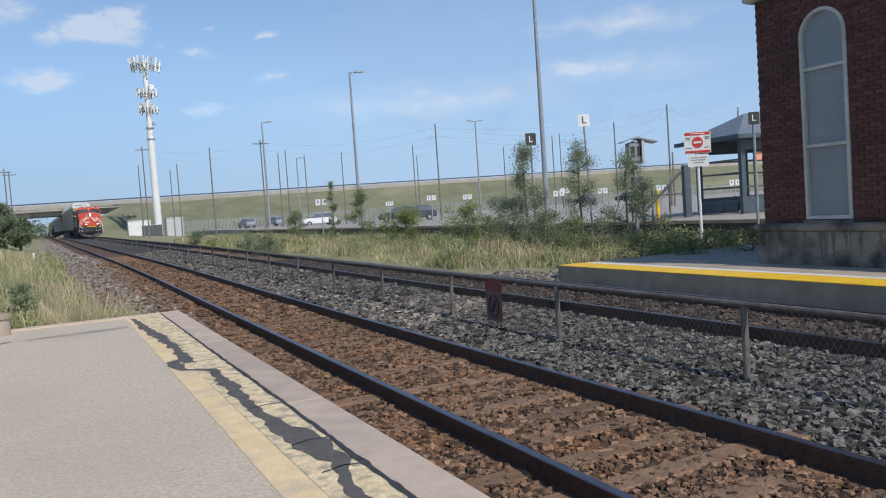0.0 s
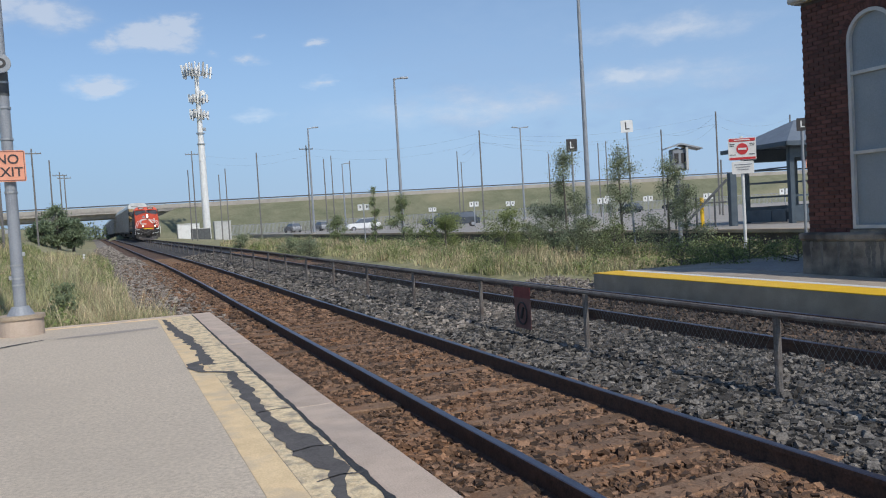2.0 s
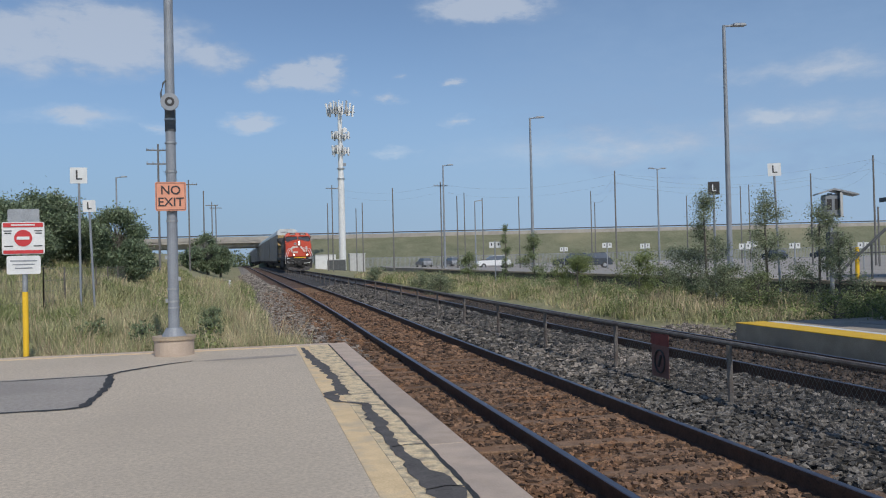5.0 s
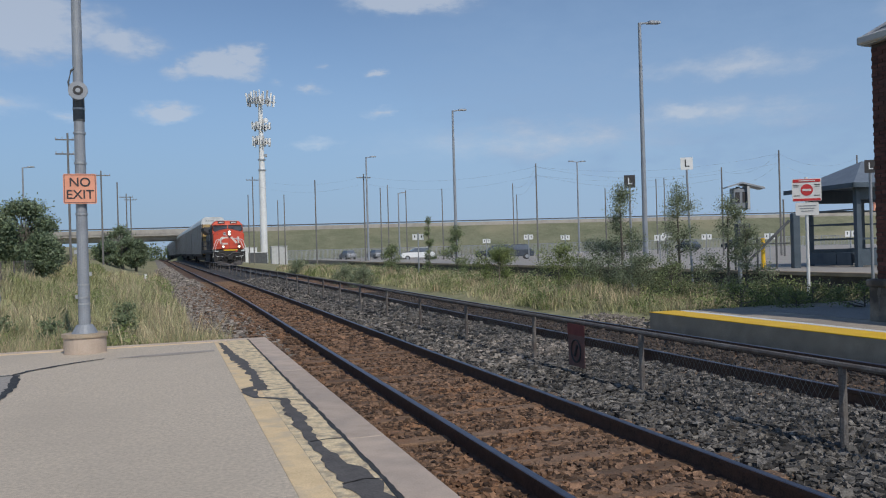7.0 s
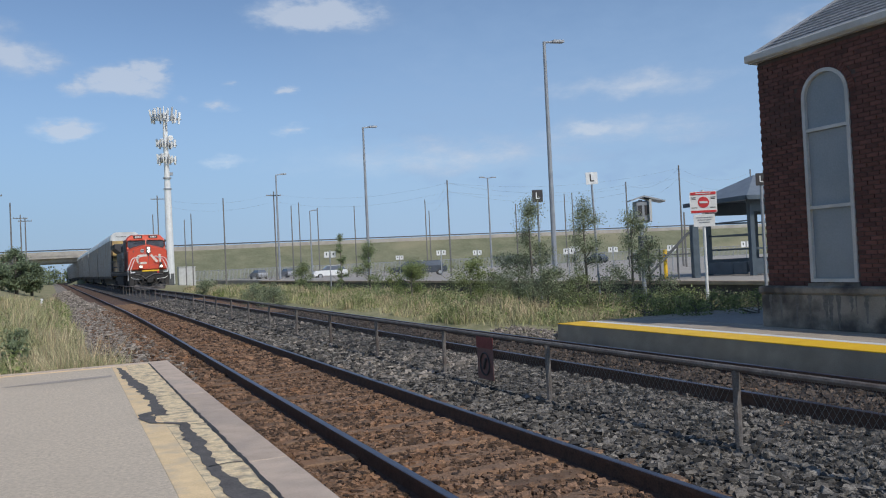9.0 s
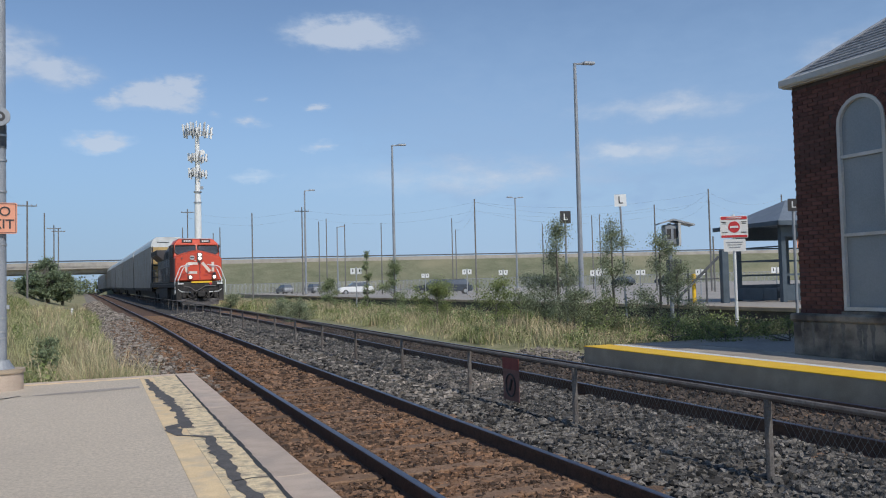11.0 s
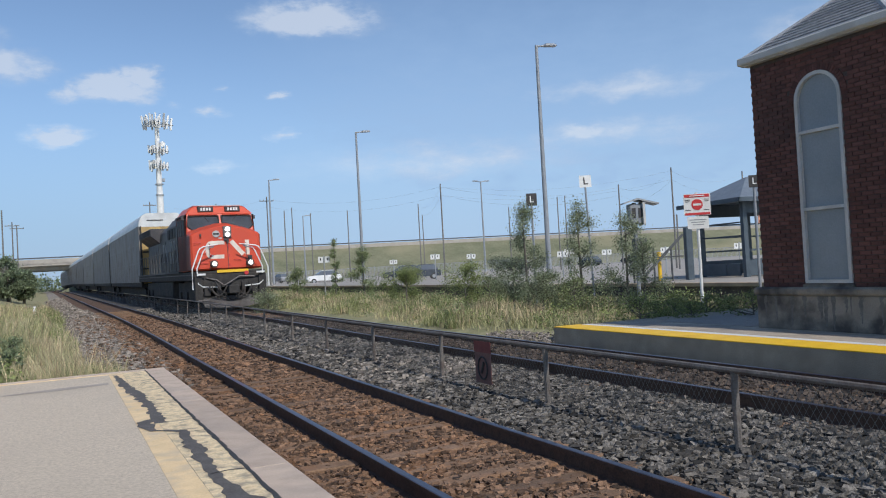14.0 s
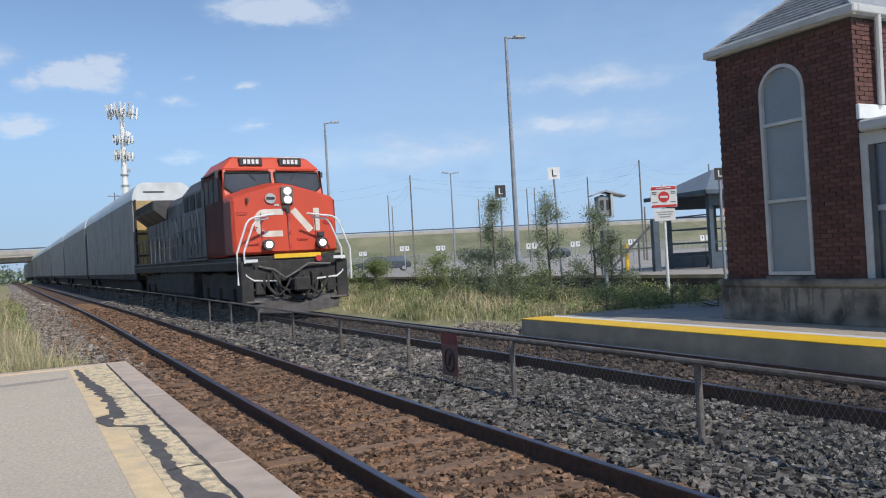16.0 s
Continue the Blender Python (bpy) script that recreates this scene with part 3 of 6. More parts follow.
def locomotive():
    """Built with its front at y = 0, its length along +y, the rail top at z = 0."""
    L = thing("locomotive", "red and black diesel freight locomotive with white stripes, headlights on", "locomotive")
    # frame and deck
    bm = bmesh.new()
    box(bm, -1.5, 1.5, 0.35, 21.6, 1.30, 1.68)
    part("frame", bm, M_GRIME, L, bevel=0.03)
    bm = bmesh.new()
    box(bm, -1.56, 1.56, 3.9, 21.3, 1.68, 1.74)
    part("walkway", bm, M_BLACK, L)
    # pilot and plow
    bm = bmesh.new()
    prism(bm, [(-1.45, 0.95), (1.45, 0.95), (1.45, 1.55), (-1.45, 1.55)], 0.22, 0.42)
    part("pilot_plate", bm, M_GRIME, L, bevel=0.02)
    bm = bmesh.new()
    v = [bm.verts.new(p) for p in ((-1.30, 0.26, 0.62), (-1.12, 0.0, 0.14), (-0.25, -0.26, 0.08), (-0.25, 0.10, 0.58), (0.25, 0.10, 0.58), (0.25, -0.26, 0.08), (1.12, 0.0, 0.14), (1.30, 0.26, 0.62))]
    bm.faces.new((v[0], v[1], v[2], v[3]))
    bm.faces.new((v[3], v[2], v[5], v[4]))
    bm.faces.new((v[4], v[5], v[6], v[7]))
    bmesh.ops.solidify(bm, geom=bm.faces[:], thickness=0.05)
    part("snow_plow", bm, M_PLOW, L, "worn grey plow blade")
    bm = bmesh.new()
    box(bm, -0.16, 0.16, -0.38, 0.3, 0.72, 1.02)
    box(bm, -0.22, 0.22, -0.46, -0.30, 0.68, 1.06)
    part("coupler", bm, M_GRIME, L, bevel=0.04)
    for sx in (-1, 1):
        bm = bmesh.new()
        pipe(bm, [(sx * 0.45, 0.18, 1.2), (sx * 0.5, -0.02, 0.8), (sx * 0.40, -0.08, 0.55), (sx * 0.22, -0.1, 0.5)], 0.035)
        pipe(bm, [(sx * 0.75, 0.18, 1.15), (sx * 0.8, 0.0, 0.85), (sx * 0.62, -0.05, 0.62)], 0.03)
        part("air_hose", bm, M_GRIME, L)
        for k in range(4):
            boxpart("step", (sx * 1.16 - 0.22, sx * 1.16 + 0.22, 0.02 + 0.12 * k, 0.14 + 0.12 * k, 0.42 + 0.33 * k, 0.46 + 0.33 * k), M_PLOW, L)
    bm = bmesh.new()
    pipe(bm, [(-1.0, 0.16, 1.40), (-0.6, 0.14, 1.30), (-0.3, 0.1, 1.05), (0.0, 0.12, 1.2), (0.35, 0.1, 1.42), (1.0, 0.16, 1.38)], 0.03)
    part("uncoupling_bar", bm, M_PLOW, L)
    # hoses, brackets and pocket round the coupler
    for x0, x1, z0, z1 in ((-1.12, -0.86, 0.62, 1.0), (-0.62, -0.44, 0.55, 1.15), (0.42, 0.58, 0.55, 1.15), (0.84, 1.1, 0.62, 1.0)):
        boxpart("pilot_bracket", (x0, x1, 0.06, 0.24, z0, z1), M_GRIME, L, bevel=0.02)
    for x0, x1, z, dip in ((-0.95, -0.2, 1.05, 0.45), (-0.7, 0.1, 1.25, 0.55), (0.15, 0.85, 1.1, 0.5), (0.05, 0.55, 0.95, 0.5), (-0.35, 0.35, 0.78, 0.38)):
        bm = bmesh.new()
        pipe(bm, [(x0 + (x1 - x0) * s / 8, -0.06 - 0.05 * math.sin(math.pi * s / 8), z - dip * math.sin(math.pi * s / 8)) for s in range(9)], 0.03)
        part("air_hose", bm, M_GRIME, L)
    for sx in (-1, 1):
        boxpart("white_step_edge", (sx * 1.22 - 0.17, sx * 1.22 + 0.17, 0.0, 0.02, 1.52, 1.60), M_WHITE, L)
        boxpart("step_box", (sx * 1.32 - 0.16, sx * 1.32 + 0.16, 0.12, 0.6, 0.40, 1.5), M_GRIME, L, bevel=0.02)
    boxpart("yellow_sill", (-0.55, 0.75, 0.185, 0.215, 1.60, 1.72), M_YELLOW, L, "yellow sill strip")
    # nose: a broad face with a shallow gable, upright cheeks and rounded edges
    bm = bmesh.new()
    base = [(-1.46, 1.74), (1.46, 1.74), (1.47, 3.32), (0.95, 3.50), (0.24, 3.70), (-0.24, 3.70), (-0.95, 3.50), (-1.47, 3.32)]
    lo = [bm.verts.new((u, 0.80 + 0.05 * (z - 1.74), z)) for u, z in base]
    hi = [bm.verts.new((u, 1.82, z + (0.16 if z > 3 else 0))) for u, z in base]
    k = len(base)
    for i in range(k):
        bm.faces.new((lo[i], lo[(i + 1) % k], hi[(i + 1) % k], hi[i]))
    bm.faces.new(lo[::-1])
    bm.faces.new(hi)
    part("nose", bm, M_RED, L, "bright orange-red nose", bevel=0.07)
    # cheek plates: red paint darkened to carry the shade of the sides
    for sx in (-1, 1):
        boxpart("nose_cheek", (sx * 1.472 - 0.012, sx * 1.472 + 0.012, 0.92, 1.80, 1.76, 3.26), M_REDSHADE, L, "grimy red side, darkened in colour for shade")
    # cab: raked front, sides leaning in above the windows
    bm = bmesh.new()
    side = [(1.80, 1.72), (4.65, 1.72), (4.65, 4.60), (2.25, 4.62), (2.02, 4.27), (1.80, 3.50)]
    wide = lambda y, z: 1.47 if z < 4.0 else (1.45 if z < 4.4 else 1.14)
    lo = [bm.verts.new((-wide(y, z), y, z)) for y, z in side]
    hi = [bm.verts.new((wide(y, z), y, z)) for y, z in side]
    k = len(side)
    for i in range(k):
        bm.faces.new((lo[i], lo[(i + 1) % k], hi[(i + 1) % k], hi[i]))
    bmesh.ops.contextual_create(bm, geom=lo)
    bmesh.ops.contextual_create(bm, geom=hi)
    part("cab", bm, M_RED, L, "red cab", bevel=0.05)
    bm = bmesh.new()
    v = [bm.verts.new(p) for p in ((-1.47, 2.0, 4.27), (1.47, 2.0, 4.27), (1.13, 2.24, 4.66), (-1.13, 2.24, 4.66), (-1.47, 4.7, 4.27), (1.47, 4.7, 4.27), (1.13, 4.7, 4.70), (-1.13, 4.7, 4.70))]
    for f in ((0, 1, 2, 3), (4, 7, 6, 5), (0, 3, 7, 4), (1, 5, 6, 2), (3, 2, 6, 7), (0, 4, 5, 1)):
        bm.faces.new([v[i] for i in f])
    part("cab_roof", bm, M_RED, L, "red cab roof", bevel=0.05)
    boxpart("roof_cap", (-1.05, 1.05, 2.45, 4.6, 4.68, 4.73), M_STRIPE, L, "pale top of the cab roof", bevel=0.02)
    # cab side plates in the same red with shade painted in
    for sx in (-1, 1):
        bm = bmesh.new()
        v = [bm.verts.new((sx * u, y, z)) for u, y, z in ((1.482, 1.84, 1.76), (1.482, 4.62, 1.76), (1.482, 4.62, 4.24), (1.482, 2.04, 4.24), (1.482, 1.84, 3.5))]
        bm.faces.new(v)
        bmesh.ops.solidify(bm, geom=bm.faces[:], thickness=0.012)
        part("cab_side_panel", bm, M_REDSHADE, L, "grimy red side, darkened in colour for shade")
        boxpart("sunshade", (sx * 1.50 - 0.05, sx * 1.50 + 0.05, 2.2, 4.3, 4.22, 4.27), M_BLACK, L)
        boxpart("mirror", (sx * 1.55 - 0.04, sx * 1.55 + 0.04, 2.12, 2.17, 4.05, 4.22), M_BLACK, L)
    boxpart("air_conditioner", (-0.6, 0.6, 3.2, 4.3, 4.66, 4.78), M_STRIPE, L, bevel=0.03)
    for sx in (-1, 1):
        # five-sided windshield that follows the slope of the nose
        pane = [(sx * u, z) for u, z in ((0.07, 4.20), (1.36, 4.18), (1.40, 3.74), (1.14, 3.50), (0.07, 3.86))]
        depth = lambda z: 1.785 + (z - 3.5) * 0.286
        bm = bmesh.new()
        ww = [bm.verts.new((u, depth(z), z)) for u, z in pane]
        bm.faces.new(ww if sx > 0 else ww[::-1])
        bmesh.ops.solidify(bm, geom=bm.faces[:], thickness=0.05)
        glass = part("windshield", bm, M_GLASS, L, "tinted front windshield")
        bm = bmesh.new()
        pipe(bm, [(u, depth(z) - 0.02, z) for u, z in pane + pane[:1]], 0.035, 6)
        part("gasket", bm, M_GRIME, glass)
        bm = bmesh.new()
        tube(bm, (sx * 0.75, depth(4.2) - 0.06, 4.24), (sx * 0.5, depth(3.95) - 0.05, 3.95), 0.012, sides=5)
        part("wiper", bm, M_INK, glass)
        boxpart("window_hood", (sx * 0.72 - 0.60, sx * 0.72 + 0.60, 1.90, 2.02, 4.24, 4.275), M_RED, L)
        nb = boxpart("number_board", (sx * 0.58 - 0.33, sx * 0.58 + 0.33, 2.02, 2.20, 4.40, 4.63), M_INK, L, "black lit number board", bevel=0.01)
        for q in range(4):
            boxpart("digit_bar", (sx * 0.58 - 0.22 + 0.12 * q, sx * 0.58 - 0.14 + 0.12 * q, 2.012, 2.022, 4.45, 4.58), M_WHITE, nb)
        bm = bmesh.new()
        tube(bm, (0.20 + sx * 0.76, 0.58, 2.0), (0.20 + sx * 0.76, 0.80, 2.0), 0.155, sides=20)
        dl = part("ditch_light", bm, M_BLACK, L)
        tubepart("lens", (0.20 + sx * 0.76, 0.565, 2.0), (0.20 + sx * 0.76, 0.585, 2.0), 0.095, M_LAMP, dl, "lit warm-white lens")
        bm = bmesh.new()
        pipe(bm, [(sx * 1.57, 0.08, 0.92), (sx * 1.57, 0.08, 1.78), (sx * 1.28, 0.10, 2.58), (sx * 1.20, 0.11, 2.68), (sx * 1.08, 0.14, 2.74), (sx * 0.45, 0.34, 2.84)], 0.028)
        pipe(bm, [(sx * 0.55, 0.08, 0.98), (sx * 1.15, 0.10, 1.02), (sx * 1.34, 0.14, 1.16), (sx * 1.36, 0.20, 1.80), (sx * 1.08, 0.24, 2.52), (sx * 0.98, 0.26, 2.66), (sx * 0.62, 0.36, 2.74)], 0.028)
        part("handrail", bm, M_WHITE, L, "white bent-pipe handrail")
        # cab side windows
        for y0, y1 in ((2.25, 2.75), (2.95, 3.45), (3.6, 4.1)):
            boxpart("side_window", (sx * 1.46 - 0.04, sx * 1.46 + 0.04, y0, y1, 3.36, 4.10), M_INK, L, bevel=0.015)
        boxpart("cab_door", (sx * 1.46 - 0.045, sx * 1.46 + 0.045, 4.22, 4.62, 1.8, 3.9), M_BLACK, L)
    # headlight cluster on the nose
    hl = boxpart("headlight_box", (-0.10, 0.24, 0.78, 1.05, 3.14, 3.66), M_PLOW, L, bevel=0.03)
    for z in (3.27, 3.52):
        tubepart("bezel", (0.07, 0.755, z), (0.07, 0.80, z), 0.125, M_GALV, hl, sides=20)
        tubepart("lens", (0.07, 0.735, z), (0.07, 0.765, z), 0.095, M_LAMP, hl, "lit warm-white lens", sides=20)
    for x, z, w, h in ((0.02, 3.06, 0.10, 0.05), (0.07, 2.96, 0.05, 0.07)):
        boxpart("nose_fitting", (x - w, x + w, 0.78, 0.86, z - h, z + h), M_BLACK, L, bevel=0.01)

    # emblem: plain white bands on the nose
    def emblem(centre, half):
        """A flat band of even width that follows a bent line on the nose."""
        bm = bmesh.new()
        rows = []
        for i, (x, z) in enumerate(centre):
            a, b = centre[max(i - 1, 0)], centre[min(i + 1, len(centre) - 1)]
            d = Vector((b[0] - a[0], b[1] - a[1])).normalized()
            rows.append([bm.verts.new((x + e * d.y * half, 0.80 + 0.05 * (z - e * d.x * half - 1.74) + o, z - e * d.x * half)) for e, o in ((1, -0.008), (-1, -0.008), (-1, 0.012), (1, 0.012))])
        for a, b in zip(rows, rows[1:]):
            for q in range(4):
                bm.faces.new((a[q], a[(q + 1) % 4], b[(q + 1) % 4], b[q]))
        bm.faces.new(rows[0][::-1])
        bm.faces.new(rows[-1])
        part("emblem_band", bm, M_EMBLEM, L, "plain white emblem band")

    corner = lambda cx, cz, r, a0, a1: [(cx + r * math.cos(radians(a0 + (a1 - a0) * k / 6)), cz + r * math.sin(radians(a0 + (a1 - a0) * k / 6))) for k in range(7)]
    emblem([(-0.06, 2.93)] + corner(-0.58, 2.73, 0.20, 90, 180) + corner(-0.58, 2.51, 0.20, 180, 270) + [(-0.10, 2.31)], 0.085)
    emblem([(0.22, 2.99), (0.72, 2.37)], 0.095)
    emblem([(0.90, 2.36), (0.90, 3.02)], 0.085)
    tubepart("round_plate", (-0.40, 0.86, 3.32), (-0.40, 0.82, 3.32), 0.15, M_STRIPE, L, "small round pale plate", sides=20)
    boxpart("plate_band", (-0.52, -0.28, 0.808, 0.825, 3.28, 3.36), M_INK, L)
    boxpart("plate_tag", (-0.30, -0.16, 0.845, 0.87, 3.10, 3.16), M_STRIPE, L)
    for z, x, w in ((2.05, -0.95, 0.16), (2.50, -0.98, 0.16), (2.62, 1.22, 0.12), (2.15, 0.45, 0.14), (2.95, -1.2, 0.12)):
        bm = bmesh.new()
        pipe(bm, [(x - w, 0.84, z), (x - w, 0.76, z), (x + w, 0.76, z), (x + w, 0.84, z)], 0.014, 6)
        part("grab_iron", bm, M_SIGNRED, L)
    for x, z0, z1 in ((-0.70, 1.76, 2.9), (0.06, 1.76, 2.95), (0.84, 1.76, 2.9)):
        boxpart("door_seam", (x - 0.012, x + 0.012, 0.802, 0.86, z0, z1), M_SIGNDARK, L)
    for x in (-0.68, 0.08):
        for z in (1.95, 2.35, 2.75):
            boxpart("door_hinge", (x - 0.02, x + 0.05, 0.79, 0.86, z - 0.05, z + 0.05), M_SIGNRED, L)
    for x, z, w, h in ((-1.05, 3.28, 0.03, 0.06), (0.98, 2.24, 0.10, 0.08)):
        boxpart("nose_bracket", (x - w, x + w, 0.76, 0.86, z - h, z + h), M_BLACK, L)
    tubepart("marker_light", (0.66, 0.20, 1.55), (0.66, 0.10, 1.55), 0.085, M_SIGNRED, L, sides=16)
    # long hood, radiator wings, dynamic brake
    bm = bmesh.new()
    prism(bm, [(-0.95, 1.74), (0.95, 1.74), (0.95, 4.05), (0.72, 4.38), (-0.72, 4.38), (-0.95, 4.05)], 4.65, 20.6)
    hood = part("long_hood", bm, M_BLACK, L, "black long hood with grey-white slashes", bevel=0.03)
    for i in range(13):
        y = 5.0 + i * 1.05
        for sx in (-1, 1):
            boxpart("hood_door", (sx * 0.965 - 0.02, sx * 0.965 + 0.02, y, y + 0.9, 1.85, 3.55), M_BLACK, L, bevel=0.008)
            boxpart("door_latch", (sx * 0.99 - 0.015, sx * 0.99 + 0.015, y + 0.75, y + 0.82, 2.4, 2.7), M_GRIME, L)
    for i, (y, h) in enumerate(((8.0, 0.3), (9.1, 0.35), (10.4, 0.3), (11.6, 0.35), (13.0, 0.3))):
        for sx in (-1, 1):
            bm = bmesh.new()
            v = [bm.verts.new((sx * 0.992, yy, z)) for yy, z in ((y, 2.35), (y + h, 2.35), (y + h + 0.7 * (i % 2), 3.4), (y + 0.7 * (i % 2), 3.4))]
            bm.faces.new(v)
            bmesh.ops.solidify(bm, geom=bm.faces[:], thickness=0.008)
            part("side_slash", bm, M_STRIPE, L, "faded white slash on the hood side")
    bm = bmesh.new()
    prism(bm, [(-1.0, 3.55), (1.0, 3.55), (1.5, 4.0), (1.5, 4.42), (-1.5, 4.42), (-1.5, 4.0)], 14.6, 20.4)
    part("radiator_wing", bm, M_BLACK, L, "flared black radiator housing", bevel=0.03)
    for sx in (-1, 1):
        bm = bmesh.new()
        for k in range(9):
            box(bm, sx * 1.505 - 0.01, sx * 1.505 + 0.01, 14.8 + k * 0.62, 15.3 + k * 0.62, 4.04, 4.38)
        part("radiator_grille", bm, M_GRIME, L)
    bm = bmesh.new()
    prism(bm, [(-1.40, 1.76), (1.40, 1.76), (1.42, 4.02), (1.10, 4.44), (-1.10, 4.44), (-1.42, 4.02)], 4.68, 8.3)
    part("equipment_cabinet", bm, M_BLACK, L, "dusty black cabinet behind the cab", bevel=0.03)
    for sx in (-1, 1):
        for k in range(3):
            y = 4.86 + 1.14 * k
            boxpart("cabinet_door", (sx * 1.415 - 0.015, sx * 1.415 + 0.015, y, y + 1.0, 1.9, 3.3), M_BLACK, L, bevel=0.008)
            boxpart("louvre_panel", (sx * 1.425 - 0.015, sx * 1.425 + 0.015, y + 0.12, y + 0.88, 3.42, 3.92), M_GRIME, L, bevel=0.008)
        for k, (y, lean) in enumerate(((5.1, 0.5), (6.0, 0.5), (6.9, 0.0))):
            bm = bmesh.new()
            v = [bm.verts.new((sx * 1.445, yy, z)) for yy, z in ((y, 2.2), (y + 0.32, 2.2), (y + 0.32 + lean, 3.3), (y + lean, 3.3))]
            bm.faces.new(v)
            bmesh.ops.solidify(bm, geom=bm.faces[:], thickness=0.008)
            part("side_slash", bm, M_STRIPE, L, "faded white slash on the side")
    for y in (9.0, 11.0, 13.0):
        tubepart("roof_fan", (0, y, 4.38), (0, y, 4.50), 0.55, M_GRIME, L)
    for sx in (-1, 1):
        for k in range(14):
            tubepart("stanchion", (sx * 1.5, 5.0 + k * 1.2, 1.74), (sx * 1.5, 5.0 + k * 1.2, 2.78), 0.018, M_PLOW, L, sides=6)
        bm = bmesh.new()
        pipe(bm, [(sx * 1.5, 4.8, 2.78), (sx * 1.5, 20.8, 2.78)], 0.02, 6)
        pipe(bm, [(sx * 1.5, 4.8, 2.28), (sx * 1.5, 20.8, 2.28)], 0.012, 6)
        part("side_handrail", bm, M_PLOW, L)
        boxpart("sill_stripe", (sx * 1.505 - 0.01, sx * 1.505 + 0.01, 0.5, 21.5, 1.54, 1.575), M_PLOW, L, "thin grey sill stripe")
    bm = bmesh.new()
    prism(bm, [(-1.4, 1.3), (-1.4, 0.5), (-1.1, 0.22), (1.1, 0.22), (1.4, 0.5), (1.4, 1.3)], 7.2, 14.2)
    part("fuel_tank", bm, M_GRIME, L, bevel=0.05)
    wheels = []
    for c in (4.2, 17.3):
        for sx in (-1, 1):
            bm = bmesh.new()
            prism(bm, [(c - 2.7, 0.42), (c + 2.7, 0.42), (c + 2.7, 1.25), (c + 1.3, 1.15), (c + 0.6, 1.28), (c - 0.6, 1.28), (c - 1.3, 1.15), (c - 2.7, 1.25)], sx * 1.0, sx * 1.16, "x")
            for k in (-1.85, 0, 1.85):
                box(bm, sx * 1.1 - 0.14, sx * 1.1 + 0.14, c + k - 0.22, c + k + 0.22, 0.34, 0.78)
            part("truck_frame", bm, M_GRIME, L, bevel=0.02)
        for k in (-1.85, 0, 1.85):
            wheels.append(wheelset(L, c + k, 0.53))
    return L, wheels


def wheelset(parent, y, r):
    bm = bmesh.new()
    tube(bm, (-0.9, 0, 0), (0.9, 0, 0), 0.09, sides=10)
    for sx in (-1, 1):
        tube(bm, (sx * 0.70, 0, 0), (sx * 0.83, 0, 0), r, sides=24)
        tube(bm, (sx * 0.66, 0, 0), (sx * 0.70, 0, 0), r + 0.025, sides=24)
        for k in range(5):
            a = 2 * math.pi * k / 5
            box(bm, sx * 0.845 - 0.015, sx * 0.845 + 0.015, 0.3 * math.cos(a) - 0.05, 0.3 * math.cos(a) + 0.05, 0.3 * math.sin(a) - 0.05, 0.3 * math.sin(a) + 0.05)
    ob = part("wheelset", bm, M_GRIME, parent)
    ob.location = (0, y, r)
    return ob


CAR = 28.2


